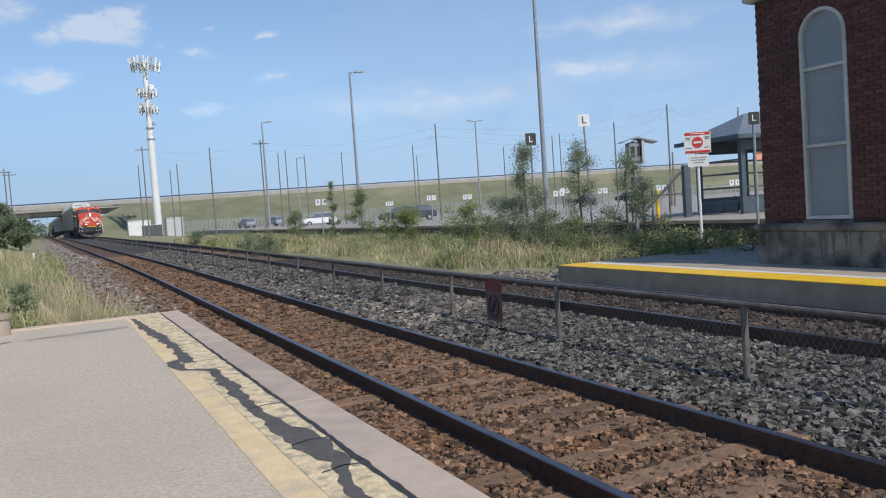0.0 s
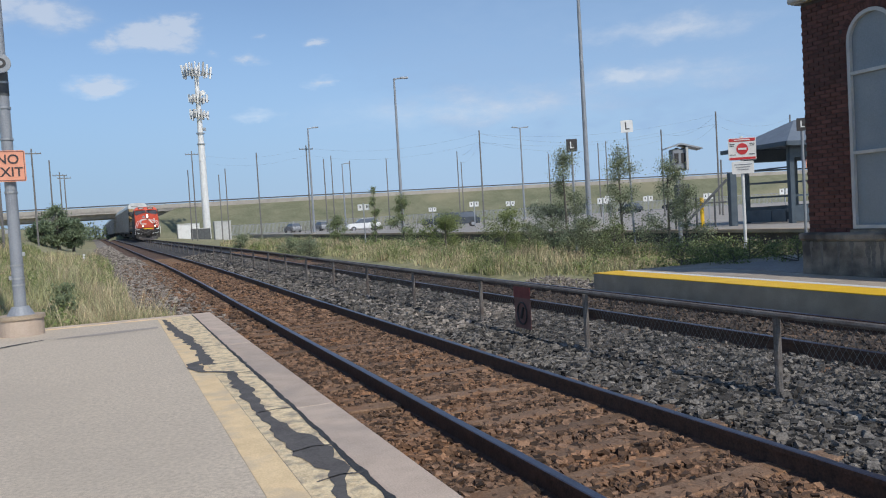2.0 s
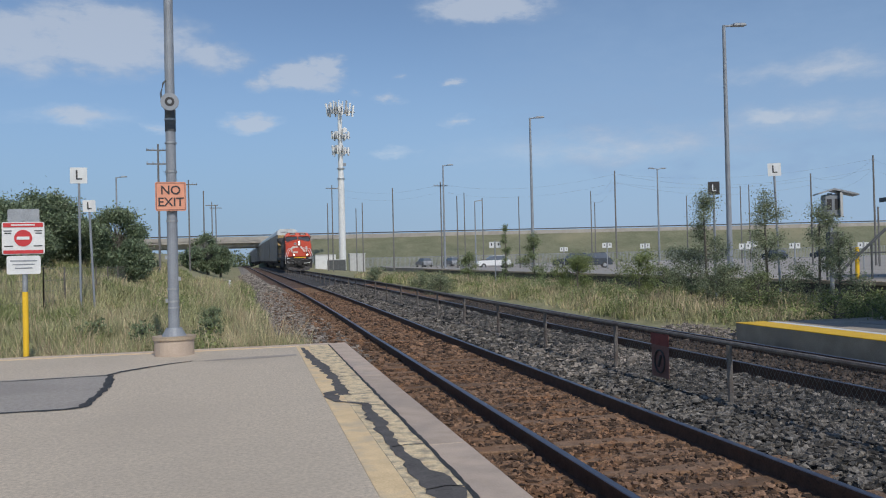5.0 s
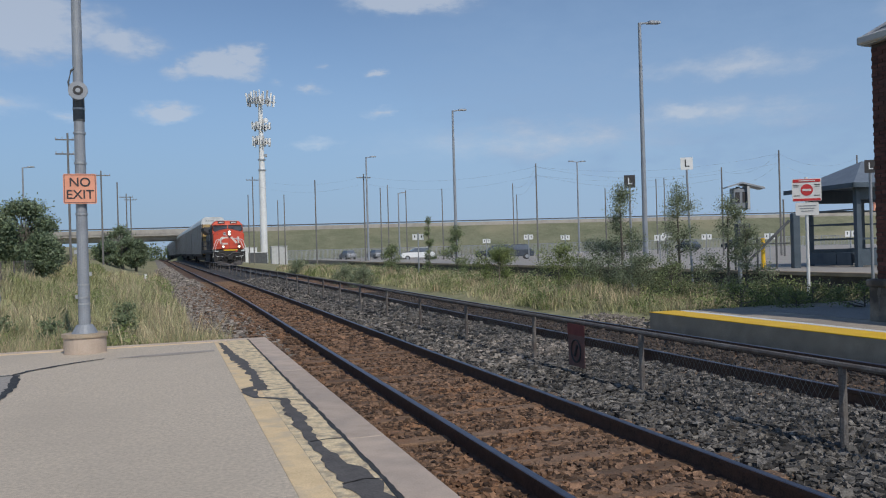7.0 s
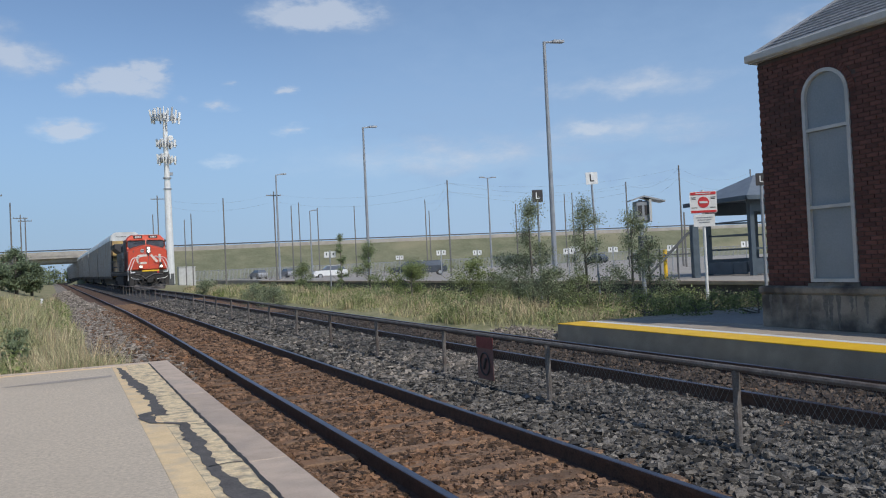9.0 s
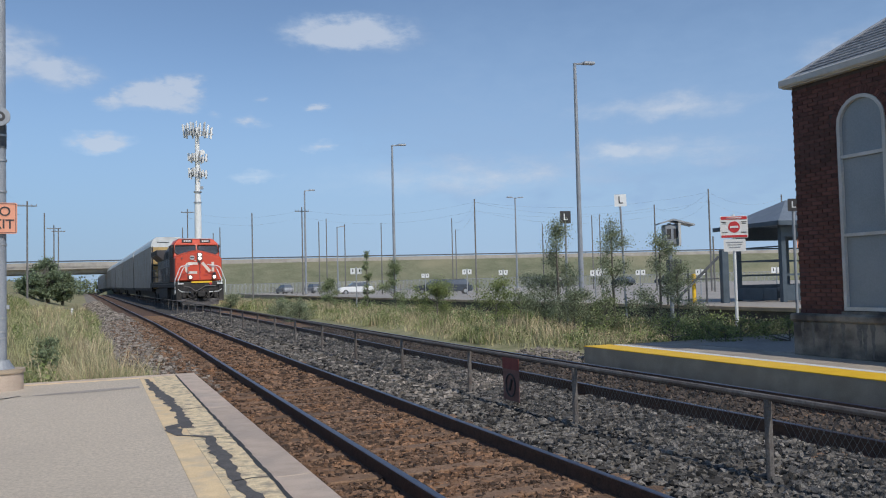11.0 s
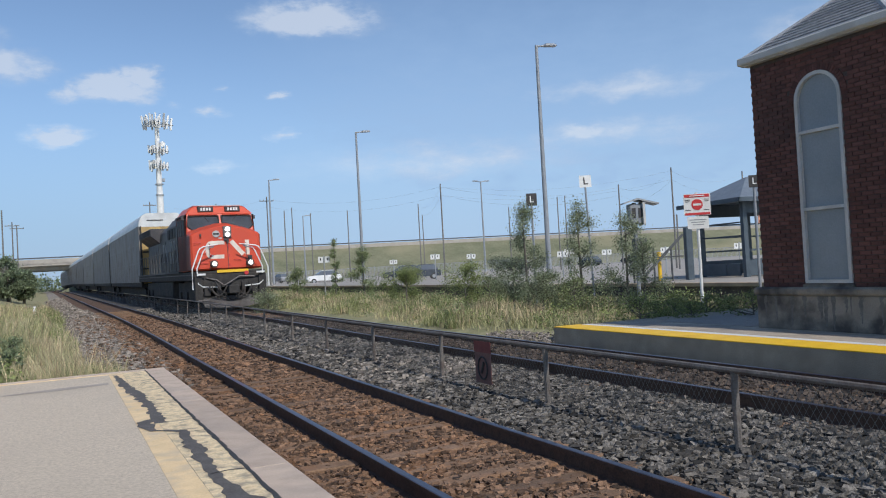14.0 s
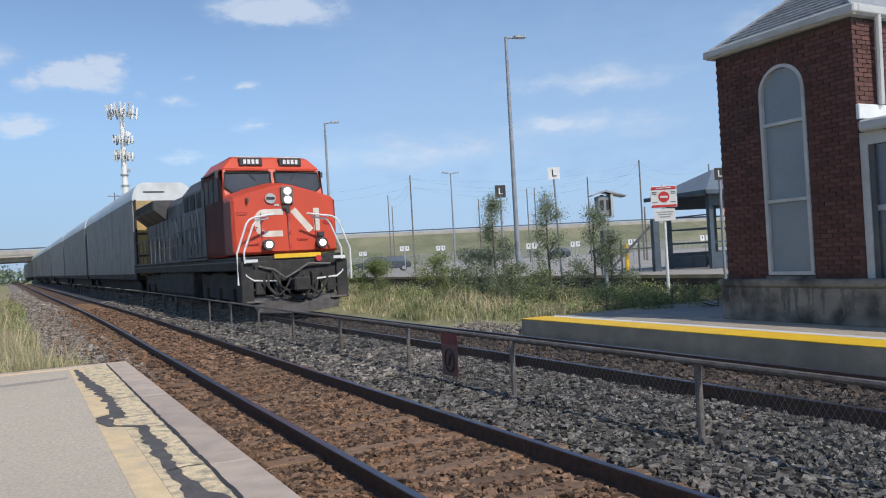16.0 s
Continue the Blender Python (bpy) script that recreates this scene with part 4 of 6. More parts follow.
def autorack():
    """A covered car carrier, its near end at y = 0."""
    c = thing("autorack_car", "grey ribbed covered car-carrier wagon with a pale rounded roof", "freight wagon", group="train of autorack wagons")
    n = 27.3
    bm = bmesh.new()
    box(bm, -1.5, 1.5, 0.3, n - 0.3, 0.95, 1.30)
    # added dark block that stands in for the shadow below the floor
    box(bm, -0.9, 0.9, 1.0, n - 1.0, 0.35, 0.95)
    part("underframe", bm, M_GRIME, c, bevel=0.02)
    for sx in (-1, 1):
        boxpart("side_wall", (sx * 1.52 - 0.03, sx * 1.52 + 0.03, 0.25, n - 0.25, 1.25, 4.95), M_RACK, c)
        k = 14
        for i in range(k + 1):
            y = 0.28 + (n - 0.56) * i / k
            boxpart("side_post", (sx * 1.555 - 0.005, sx * 1.555 + 0.005, y - 0.05, y + 0.06, 1.15, 4.95), M_RACK, c)
        for z in (1.30, 2.55, 3.78, 4.92):
            boxpart("side_rail", (sx * 1.555 - 0.008, sx * 1.555 + 0.008, 0.25, n - 0.25, z - 0.04, z + 0.04), M_RACK, c)
    arch = [(-1.56, 4.9)] + [(-1.56 + 0.62 * (1 - math.cos(a)), 4.95 + 0.85 * math.sin(a)) for a in np.linspace(0.1, math.pi / 2, 7)]
    arch += [(-u, z) for u, z in arch[::-1]]
    bm = bmesh.new()
    prism(bm, arch, 0.12, n - 0.12)
    part("roof", bm, M_RACKTOP, c, "pale rounded roof")
    for y0, y1 in ((0.14, 0.24), (n - 0.24, n - 0.14)):
        boxpart("end_door", (-1.40, -0.02, y0, y1, 1.15, 4.9), M_TAN, c, "tan end door")
        boxpart("end_door", (0.02, 1.40, y0, y1, 1.15, 4.9), M_TAN, c, "tan end door")
        for x in (-1.48, 1.40):
            boxpart("corner_post", (x, x + 0.10, y0 - 0.06, y1 + 0.06, 1.1, 4.95), M_GRIME, c)
        for z in (2.1, 3.2, 4.2):
            boxpart("door_bar", (-1.35, 1.35, y0 - 0.05 if y0 < 5 else y1, y0 if y0 < 5 else y1 + 0.05, z, z + 0.10), M_GRIME, c)
        boxpart("label_bar", (-1.0, 0.1, y0 - 0.055, y0 - 0.04, 5.30, 5.36), M_INK, c) if y0 < 5 else None
    boxpart("coupler", (-0.14, 0.14, -0.45, 0.4, 0.72, 1.02), M_GRIME, c)
    ws = []
    for y in (2.4, n - 2.4):
        for sx in (-1, 1):
            bm = bmesh.new()
            prism(bm, [(y - 1.2, 0.45), (y + 1.2, 0.45), (y + 1.0, 0.75), (y + 0.3, 0.9), (y - 0.3, 0.9), (y - 1.0, 0.75)], sx * 1.0, sx * 1.14, "x")
            part("truck_frame", bm, M_GRIME, c)
        for k in (-0.85, 0.85):
            ws.append(wheelset(c, y + k, 0.42))
    return c


LOCO, LOCO_WHEELS = locomotive()
LOCO.scale = (1.10, 1.05, 1.06)
first = autorack()
first.scale = (1.0, 1.0, 1.075)
CARS = [first] + [copy_thing(first, pose(0, 0, 0)) for i in range(8)]
TRACK2 = 3.957 + 0.7535


def train_rows(offset, length):
    rows = []
    for i in range(33):
        t = i * 0.5
        y = front_y(t) + offset
        rows.append((t, pose(TRACK2 + track_x(y + length * 0.1), y, RISE + track_z(y), math.degrees(math.atan((track_z(y + length) - track_z(y)) / length)), 0, track_yaw(y + length * 0.5))))
    return rows


# ---- station building ----
def station():
    X, Y0, Y1, E = 8.32, 7.40, 9.95, 4.77
    b = thing("station_building", "dark red brick station building with an arched blank window", "building", kind="structure")
    boxpart("stone_base", (X - 0.10, X + 7, 2.0, Y1 + 0.08, 0.3, 0.86), M_STONEBASE, b, "pale stone base with dark drip stains", bevel=0.015)
    boxpart("stone_ledge", (X - 0.14, X + 7, 2.0, Y1 + 0.12, 0.86, 0.99), M_STONEBASE, b, bevel=0.03)
    # dark drips of damp down the base, each with a ragged outline
    rng = random.Random(12)
    for y in (7.55, 7.72, 8.05, 8.22, 8.30, 8.52, 8.66, 8.75, 9.05, 9.30, 9.62, 9.83):
        bm = bmesh.new()
        n, w, zb = 9, rng.uniform(0.02, 0.07), rng.uniform(0.32, 0.62)
        rows = []
        for k in range(n):
            s = k / (n - 1)
            ww = w * (1 - 0.75 * s) * rng.uniform(0.6, 1.3)
            off = rng.uniform(-0.012, 0.012)
            rows.append([bm.verts.new((X - 0.1035, y + off + e * ww, 0.855 - (0.855 - zb) * s)) for e in (-1, 1)])
        for p0, p1 in zip(rows, rows[1:]):
            bm.faces.new((p0[0], p0[1], p1[1], p1[0]))
        part("drip_stain", bm, M_DRIP, b, "dark damp drip stain")
    # brick core, mortar coloured, behind the bricks
    wy0, wy1, wz0, wz1 = 8.235, 9.08, 1.05, 3.96
    cy, r = (wy0 + wy1) / 2, (wy1 - wy0) / 2
    bm = bmesh.new()
    arch = [(cy + r * math.cos(a), wz1 + r * math.sin(a)) for a in np.linspace(0, math.pi, 13)]
    hole = [(wy1, wz0)] + arch + [(wy0, wz0)]
    for d in (X + 0.012, X + 0.30):
        o = [bm.verts.new((d, y, z)) for y, z in ((Y1, 0.99), (Y1, E), (Y0, E), (Y0, 0.99))]
        h = [bm.verts.new((d, y, z)) for y, z in hole]
        bm.faces.new((o[0], o[1], *[h[i] for i in range(7, -1, -1)]))
        bm.faces.new((o[1], o[2], h[7]))
        bm.faces.new((o[2], o[3], *[h[i] for i in range(len(h) - 1, 6, -1)]))
        bm.faces.new((o[3], o[0], h[0], h[-1]))
    part("brick_core", bm, M_MORTAR, b)
    boxpart("end_core", (X + 0.02, X + 6.5, Y1 - 0.30, Y1 - 0.012, 0.99, E), M_MORTAR, b)
    boxpart("side_core", (X + 0.02, X + 6.5, Y0 + 0.012, Y0 + 0.30, 0.99, E), M_MORTAR, b)
    win = thing("window_1", "tall arched window closed with blank grey panels", "window", kind="structure")
    bm = bmesh.new()
    rim = [(wy1, wz0)] + arch + [(wy0, wz0)]
    inner = [(wy1 - 0.055, wz0 + 0.055)] + [(cy + (r - 0.055) * math.cos(a), wz1 + (r - 0.055) * math.sin(a)) for a in np.linspace(0, math.pi, 13)] + [(wy0 + 0.055, wz0 + 0.055)]
    k = len(rim)
    rings = [[bm.verts.new((d, y, z)) for y, z in src] for d, src in ((X + 0.10, rim), (X - 0.02, rim), (X - 0.02, inner), (X + 0.10, inner))]
    for q in range(4):
        a, c = rings[q], rings[(q + 1) % 4]
        for i in range(k):
            bm.faces.new((a[i], a[(i + 1) % k], c[(i + 1) % k], c[i]))
    part("window_frame", bm, M_TRIM, win, "pale grey painted frame")
    for z in (2.23, 3.455):
        boxpart("transom", (X - 0.015, X + 0.06, wy0 + 0.05, wy1 - 0.05, z - 0.025, z + 0.025), M_TRIM, win)
    for z0, z1 in ((wz0 + 0.03, 2.21), (2.25, 3.435)):
        boxpart("pane", (X + 0.04, X + 0.055, wy0 + 0.04, wy1 - 0.04, z0, z1), M_PANEL, win, "blank grey panel")
    bm = bmesh.new()
    prism(bm, [(wy1 - 0.045, 3.475)] + [(cy + (r - 0.045) * math.cos(a), wz1 + (r - 0.045) * math.sin(a)) for a in np.linspace(0, math.pi, 13)] + [(wy0 + 0.045, 3.475)], X + 0.04, X + 0.055, "x")
    part("pane", bm, M_PANEL, win, "blank grey panel")
    boxpart("window_sill", (X - 0.05, X + 0.06, wy0 - 0.03, wy1 + 0.03, 0.99, 1.035), M_STONEBASE, win)
    # eaves and hipped roof
    boxpart("eaves_soffit", (X - 0.10, X + 7, Y0 - 0.10, Y1 + 0.10, E, E + 0.05), M_TRIM, b)
    boxpart("gutter", (X - 0.15, X - 0.04, Y0 - 0.15, Y1 + 0.15, E + 0.02, E + 0.15), M_TRIM, b, "pale metal gutter", bevel=0.02)
    boxpart("gutter", (X - 0.037, X + 6, Y0 - 0.15, Y0 - 0.04, E + 0.02, E + 0.15), M_TRIM, b, "pale metal gutter", bevel=0.02)
    boxpart("gutter", (X - 0.037, X + 6, Y1 + 0.04, Y1 + 0.15, E + 0.02, E + 0.15), M_TRIM, b, "pale metal gutter", bevel=0.02)
    rx0, ry0, ry1 = X - 0.10, Y0 - 0.10, Y1 + 0.10
    half = (ry1 - ry0) / 2
    bm = bmesh.new()
    p = [bm.verts.new(q) for q in ((rx0, ry0, E + 0.1), (rx0, ry1, E + 0.1), (X + 7, ry1, E + 0.1), (X + 7, ry0, E + 0.1), (rx0 + half, ry0 + half, E + 0.1 + half * 0.75), (X + 7, ry0 + half, E + 0.1 + half * 0.75))]
    for f in ((0, 1, 4), (1, 2, 5, 4), (0, 4, 5, 3), (2, 3, 5), (0, 3, 2, 1)):
        bm.faces.new([p[i] for i in f])
    roof = part("roof", bm, M_SHINGLE, b, "grey shingled hipped roof")
    for i in range(14):
        s = i / 14
        x = rx0 + half * s
        z = E + 0.1 + half * 0.75 * s
        bm = bmesh.new()
        tube(bm, (x, ry0 + half * s, z + 0.012), (x, ry1 - half * s, z + 0.012), 0.016, sides=5)
        part("shingle_course", bm, M_SHINGLE, roof)
    for ya in (ry0, ry1):
        tubepart("hip_cap", (rx0, ya, E + 0.11), (rx0 + half, ry0 + half, E + 0.12 + half * 0.75), 0.04, M_SHINGLE, roof, sides=6)
    # porch on the side
    boxpart("side_band", (X - 0.02, X + 6, Y0 - 0.06, Y0 + 0.0, 3.28, 3.50), M_WHITE, b, "white band on the side wall", bevel=0.01)
    pc = thing("porch", "grey-white porch with a dark glazed door", "porch", kind="structure")
    boxpart("porch_roof", (X - 0.10, X + 3, 3.0, Y0 - 0.07, 3.08, 3.25), M_TRIM, pc, bevel=0.03)
    boxpart("porch_wall", (X + 0.02, X + 0.16, 7.28, Y0 - 0.005, 0.99, 3.08), M_TRIM, pc)
    boxpart("door_head", (X + 0.02, X + 0.16, 3.0, 7.28, 2.90, 3.08), M_TRIM, pc)
    boxpart("door_frame", (X + 0.04, X + 0.12, 7.20, 7.28, 0.99, 2.90), M_DARKPOLE, pc)
    boxpart("door_pane", (X + 0.09, X + 0.11, 3.0, 7.20, 0.99, 2.90), M_GLASS, pc, "dark glazing")
    boxpart("door_rail", (X + 0.05, X + 0.12, 3.0, 7.20, 1.95, 2.03), M_GALV, pc)
    bm = bmesh.new()
    pipe(bm, [(X + 0.46, Y0 - 0.10, E + 0.05), (X + 0.46, Y0 - 0.08, 3.5)], 0.05)
    tagged(part("downspout", bm, M_TRIM, b), "pale metal downspout")
    boxpart("side_window", (X + 1.0, X + 2.0, Y0 - 0.02, Y0 + 0.02, 3.75, 4.5), M_GLASS, b)
    return b, (X, Y0, Y1, E, cy, r, wy0, wy1, wz0, wz1)


STATION, SHAPE = station()


# ---- fence between the tracks ----
FZ = 0.622
BAY = 2.95


def pipe_fence():
    f = thing("chain_link_fence", "low weathered chain-link fence with a pipe rail between the tracks", "fence")
    posts = [2.17 + BAY * i for i in range(-3, 34)]
    for i, y in enumerate(posts):
        x = 2.70 + track_x(y)
        dz = track_z(y) + 0.002 * min(max(y - 8, 0), 20)
        lean = 0.02 * math.sin(i * 2.3)
        tubepart("post", (x, y, -0.3 + track_z(y)), (x + lean, y + lean, FZ + dz - 0.02), 0.032, M_FENCE, f, sides=8)
        if i:
            ya = posts[i - 1]
            a = (2.70 + track_x(ya), ya, FZ + track_z(ya) + 0.002 * min(max(ya - 8, 0), 20))
            tubepart("top_rail", a, (x, y, FZ + dz), 0.026, M_FENCE, f, sides=8)
            if y < 70:
                bm = bmesh.new()
                n = 46 if y < 12 else 60
                for k in range(-6, n):
                    for s in (1, -1):
                        y0, y1 = ya + BAY * k / n, ya + BAY * k / n + 0.42
                        if s < 0:
                            y0, y1 = y1, y0
                        z0, z1 = -0.06 + track_z(ya), FZ - 0.03 + track_z(ya)
                        lo, hi = (y0, z0), (y1, z1)
                        if min(y0, y1) < ya or max(y0, y1) > y:
                            continue
                        w = 0.0028 if y < 12 else 0.0036
                        q = [bm.verts.new((x + 0.03, lo[0] - w, z0)), bm.verts.new((x + 0.03, lo[0] + w, z0)), bm.verts.new((x + 0.03, hi[0] + w, z1)), bm.verts.new((x + 0.03, hi[0] - w, z1))]
                        bm.faces.new(q)
                if bm.faces:
                    part("wire_mesh", bm, M_WIRE, f, "rusty diamond wire mesh")
    return f


pipe_fence()


# ---- tall lamps, poles and masts ----
def street_lamp(az, d, h, r=0.09, arm=1.0, both=False, label="tall grey car-park lamp on a slim steel pole"):
    p = bearing(az, d, 0.0)
    t = thing("street_lamp", label, "lamp post", Matrix.Translation(p), group="car park lamps")
    tubepart("base", (0, 0, -0.2), (0, 0, 0.75), 0.28, M_ROADCONC, t)
    tubepart("pole", (0, 0, 0.7), (0, 0, h), r * 1.35, M_POLE, t, r1=r * 0.75)
    for s in ((1, -1) if both else (1,)):
        bm = bmesh.new()
        pipe(bm, [(0, 0, h - 0.05), (s * arm * 0.6, 0, h + 0.04)], 0.05)
        part("arm", bm, M_POLE, t)
        bm = bmesh.new()
        prism(bm, [(s * arm * 0.45, h - 0.02), (s * arm * 1.15, h + 0.02), (s * arm * 1.1, h + 0.14), (s * arm * 0.5, h + 0.12)], -0.16, 0.16)
        part("lamp_head", bm, M_GALV, t, "flat grey lamp head", bevel=0.02)
    return t


street_lamp(33.1, 40, 12.45, 0.10)
street_lamp(19.8, 62, 12.5, 0.10)
street_lamp(13.5, 88, 12.1, 0.10)
street_lamp(28.6, 100, 12.1, 0.10, both=True, label="grey car-park lamp with twin heads")
street_lamp(15.75, 120, 10.4, 0.10)
street_lamp(-8.9, 95, 11.6, 0.10, label="grey street lamp beyond the trees")


def utility_pole(az, el, h, arms=0, material=M_WOOD, r=0.08):
    d = (h - 1.646) / math.tan(radians(el))
    p = bearing(az, d, 0.0)
    t = thing("utility_pole", "weathered dark wooden utility pole", "utility pole", Matrix.Translation(p), group="utility poles")
    tubepart("pole", (0, 0, -0.6), (0, 0, h), r * 1.15, material, t, r1=r * 0.8, sides=8)
    for k in range(arms):
        z = h - 0.5 - 1.0 * k
        boxpart("crossarm", (-0.8, 0.8, -0.05, 0.05, z, z + 0.09), material, t)
        for x in (-0.75, -0.35, 0.35, 0.75):
            tubepart("insulator", (x, 0, z + 0.09), (x, 0, z + 0.22), 0.03, M_GALV, t, sides=6)
    return p + Vector((0, 0, h - 0.3))


POLES = [(5.18, 4.21, 10, 0), (5.51, 5.49, 12, 1), (7.2, 3.81, 10, 0), (7.65, 4.21, 10, 0), (9.83, 5.22, 10, 0), (13.29, 5.6, 10.5, 1), (14.46, 4.58, 10, 0), (14.99, 4.78, 11, 0), (16.29, 4.36, 10, 0), (24.0, 4.62, 10, 0), (24.26, 3.82, 9, 0), (25.67, 5.97, 9.5, 0), (33.99, 4.51, 10, 0), (34.53, 4.57, 11, 0), (38.3, 5.08, 9, 0), (41.91, 5.97, 9.5, 0), (42.1, 2.71, 5, 0), (-6.27, 8.25, 10.5, 2), (-4.31, 5.86, 10, 1), (-3.33, 5.11, 10, 0), (-2.78, 4.35, 10, 1), (-2.52, 4.16, 10, 1), (-12.5, 5.0, 10, 1), (46.5, 5.3, 9.5, 0), (18.9, 4.4, 10, 0), (30.5, 4.0, 9, 0)]
tops = [utility_pole(*p) for p in POLES]


def cable(a, b, sag):
    bm = bmesh.new()
    pts = []
    for i in range(13):
        s = i / 12
        p = a.lerp(b, s)
        p.z -= sag * 4 * s * (1 - s)
        pts.append(p)
    pipe(bm, pts, 0.006, 4)
    tagged(part("power_cable", bm, M_POLE), "thin dark overhead cable between poles", "cable", group="overhead cables")


for i, j in ((11, 15), (11, 14), (14, 15), (11, 5), (5, 1), (15, 23), (17, 18), (9, 11)):
    cable(tops[i], tops[j], 0.9)
    cable(tops[i] - Vector((0, 0, 0.8)), tops[j] - Vector((0, 0, 0.8)), 1.0)


def cell_tower():
    d = 172
    p = bearing(6.2, d, 0)
    t = thing("cell_tower", "white monopole phone mast with three tiers of antennas", "phone mast", Matrix.Translation(p))
    zs = [0, 19.5, 20.2, 21.5, 35.2]
    rs = [0.78, 0.66, 0.60, 0.56, 0.42]
    for i in range(4):
        tubepart("mast_section", (0, 0, zs[i]), (0, 0, zs[i + 1]), rs[i], M_WHITE, t, r1=rs[i + 1], sides=16)
    for z in (19.4, 21.6):
        tubepart("flange", (0, 0, z), (0, 0, z + 0.25), 0.82, M_GALV, t, sides=16)
    rng = random.Random(4)
    for z, r, n, h in ((34.1, 3.5, 15, 2.7), (28.6, 2.3, 12, 2.0), (25.4, 2.2, 12, 1.9)):
        bm = bmesh.new()
        corners = [(r * math.cos(a), r * math.sin(a), z) for a in np.linspace(0.3, 0.3 + 2 * math.pi, 4)]
        pipe(bm, corners, 0.09, 6)
        for c in corners[:3]:
            tube(bm, (0, 0, z - 0.6), c, 0.08, sides=6)
            tube(bm, (0, 0, z + 0.1), c, 0.06, sides=6)
        part("antenna_frame", bm, M_GALV, t, "triangular steel antenna frame")
        for k in range(n):
            s = k / n * 3
            a, b = Vector(corners[int(s)]), Vector(corners[int(s) + 1])
            c = a.lerp(b, s - int(s) + 0.08)
            o = c.normalized() * 0.2
            hh = h * rng.uniform(0.7, 1.1)
            an = boxpart("antenna", (-0.19, 0.19, -0.12, 0.12, -hh * 0.35, hh * 0.65), M_WHITE if k % 3 else M_TRIM, t, bevel=0.03)
            lean = rng.uniform(3, 12) if z > 30 else 2
            an.matrix_basis = Matrix.Translation((c.x + o.x, c.y + o.y, z + rng.uniform(-0.3, 0.3))) @ Matrix.Rotation(math.atan2(c.y, c.x), 4, "Z") @ Matrix.Rotation(radians(lean), 4, "Y")
            if k % 2:
                boxpart("radio_unit", (c.x * 0.8 - 0.2, c.x * 0.8 + 0.2, c.y * 0.8 - 0.15, c.y * 0.8 + 0.15, z - 0.3, z + 0.5), M_POLE, t)
    boxpart("radio_unit", (0.5, 1.1, -0.4, 0.2, 22.3, 22.9), M_POLE, t)
    tubepart("dish", (0.9, -0.7, 29.9), (0.9, -0.95, 29.9), 0.55, M_WHITE, t)


cell_tower()
for az, d, w, h, m, lab in ((4.95, 150, 3.8, 3.0, M_WHITE, "white equipment cabinet by the mast"), (7.2, 150, 2.9, 3.1, M_TRIM, "grey-white equipment cabinet by the mast"), (5.75, 140, 3.0, 2.0, M_DARKPOLE, "dark equipment cabinet by the mast")):
    p = bearing(az, d, 0)
    t = thing("equipment_cabinet", lab, "cabinet", Matrix.Translation(p))
    boxpart("body", (-w / 2, w / 2, -1, 1, -0.4, h), m, t, bevel=0.06)
    boxpart("lid", (-w / 2 - 0.08, w / 2 + 0.08, -1.08, 1.08, h, h + 0.12), M_TRIM, t)


# ---- signs ----
def plate(name, w, h, z, y, material, parent, label="", r=0.03, x=0.0):
    bm = bmesh.new()
    pts = []
    for cx, cz, a0 in ((w / 2 - r, h / 2 - r, 0), (-w / 2 + r, h / 2 - r, 90), (-w / 2 + r, -h / 2 + r, 180), (w / 2 - r, -h / 2 + r, 270)):
        pts += [(x + cx + r * math.cos(radians(a0 + a)), z + cz + r * math.sin(radians(a0 + a))) for a in (0, 30, 60, 90)]
    prism(bm, pts, y, y + 0.006)
    return part(name, bm, material, parent, label)


def disc(name, r, z, y, material, parent, label=""):
    bm = bmesh.new()
    tube(bm, (0, y, z), (0, y + 0.006, z), r, sides=28)
    return part(name, bm, material, parent, label)


FACE = pose(0, 0, 0, 90, 0, 0)


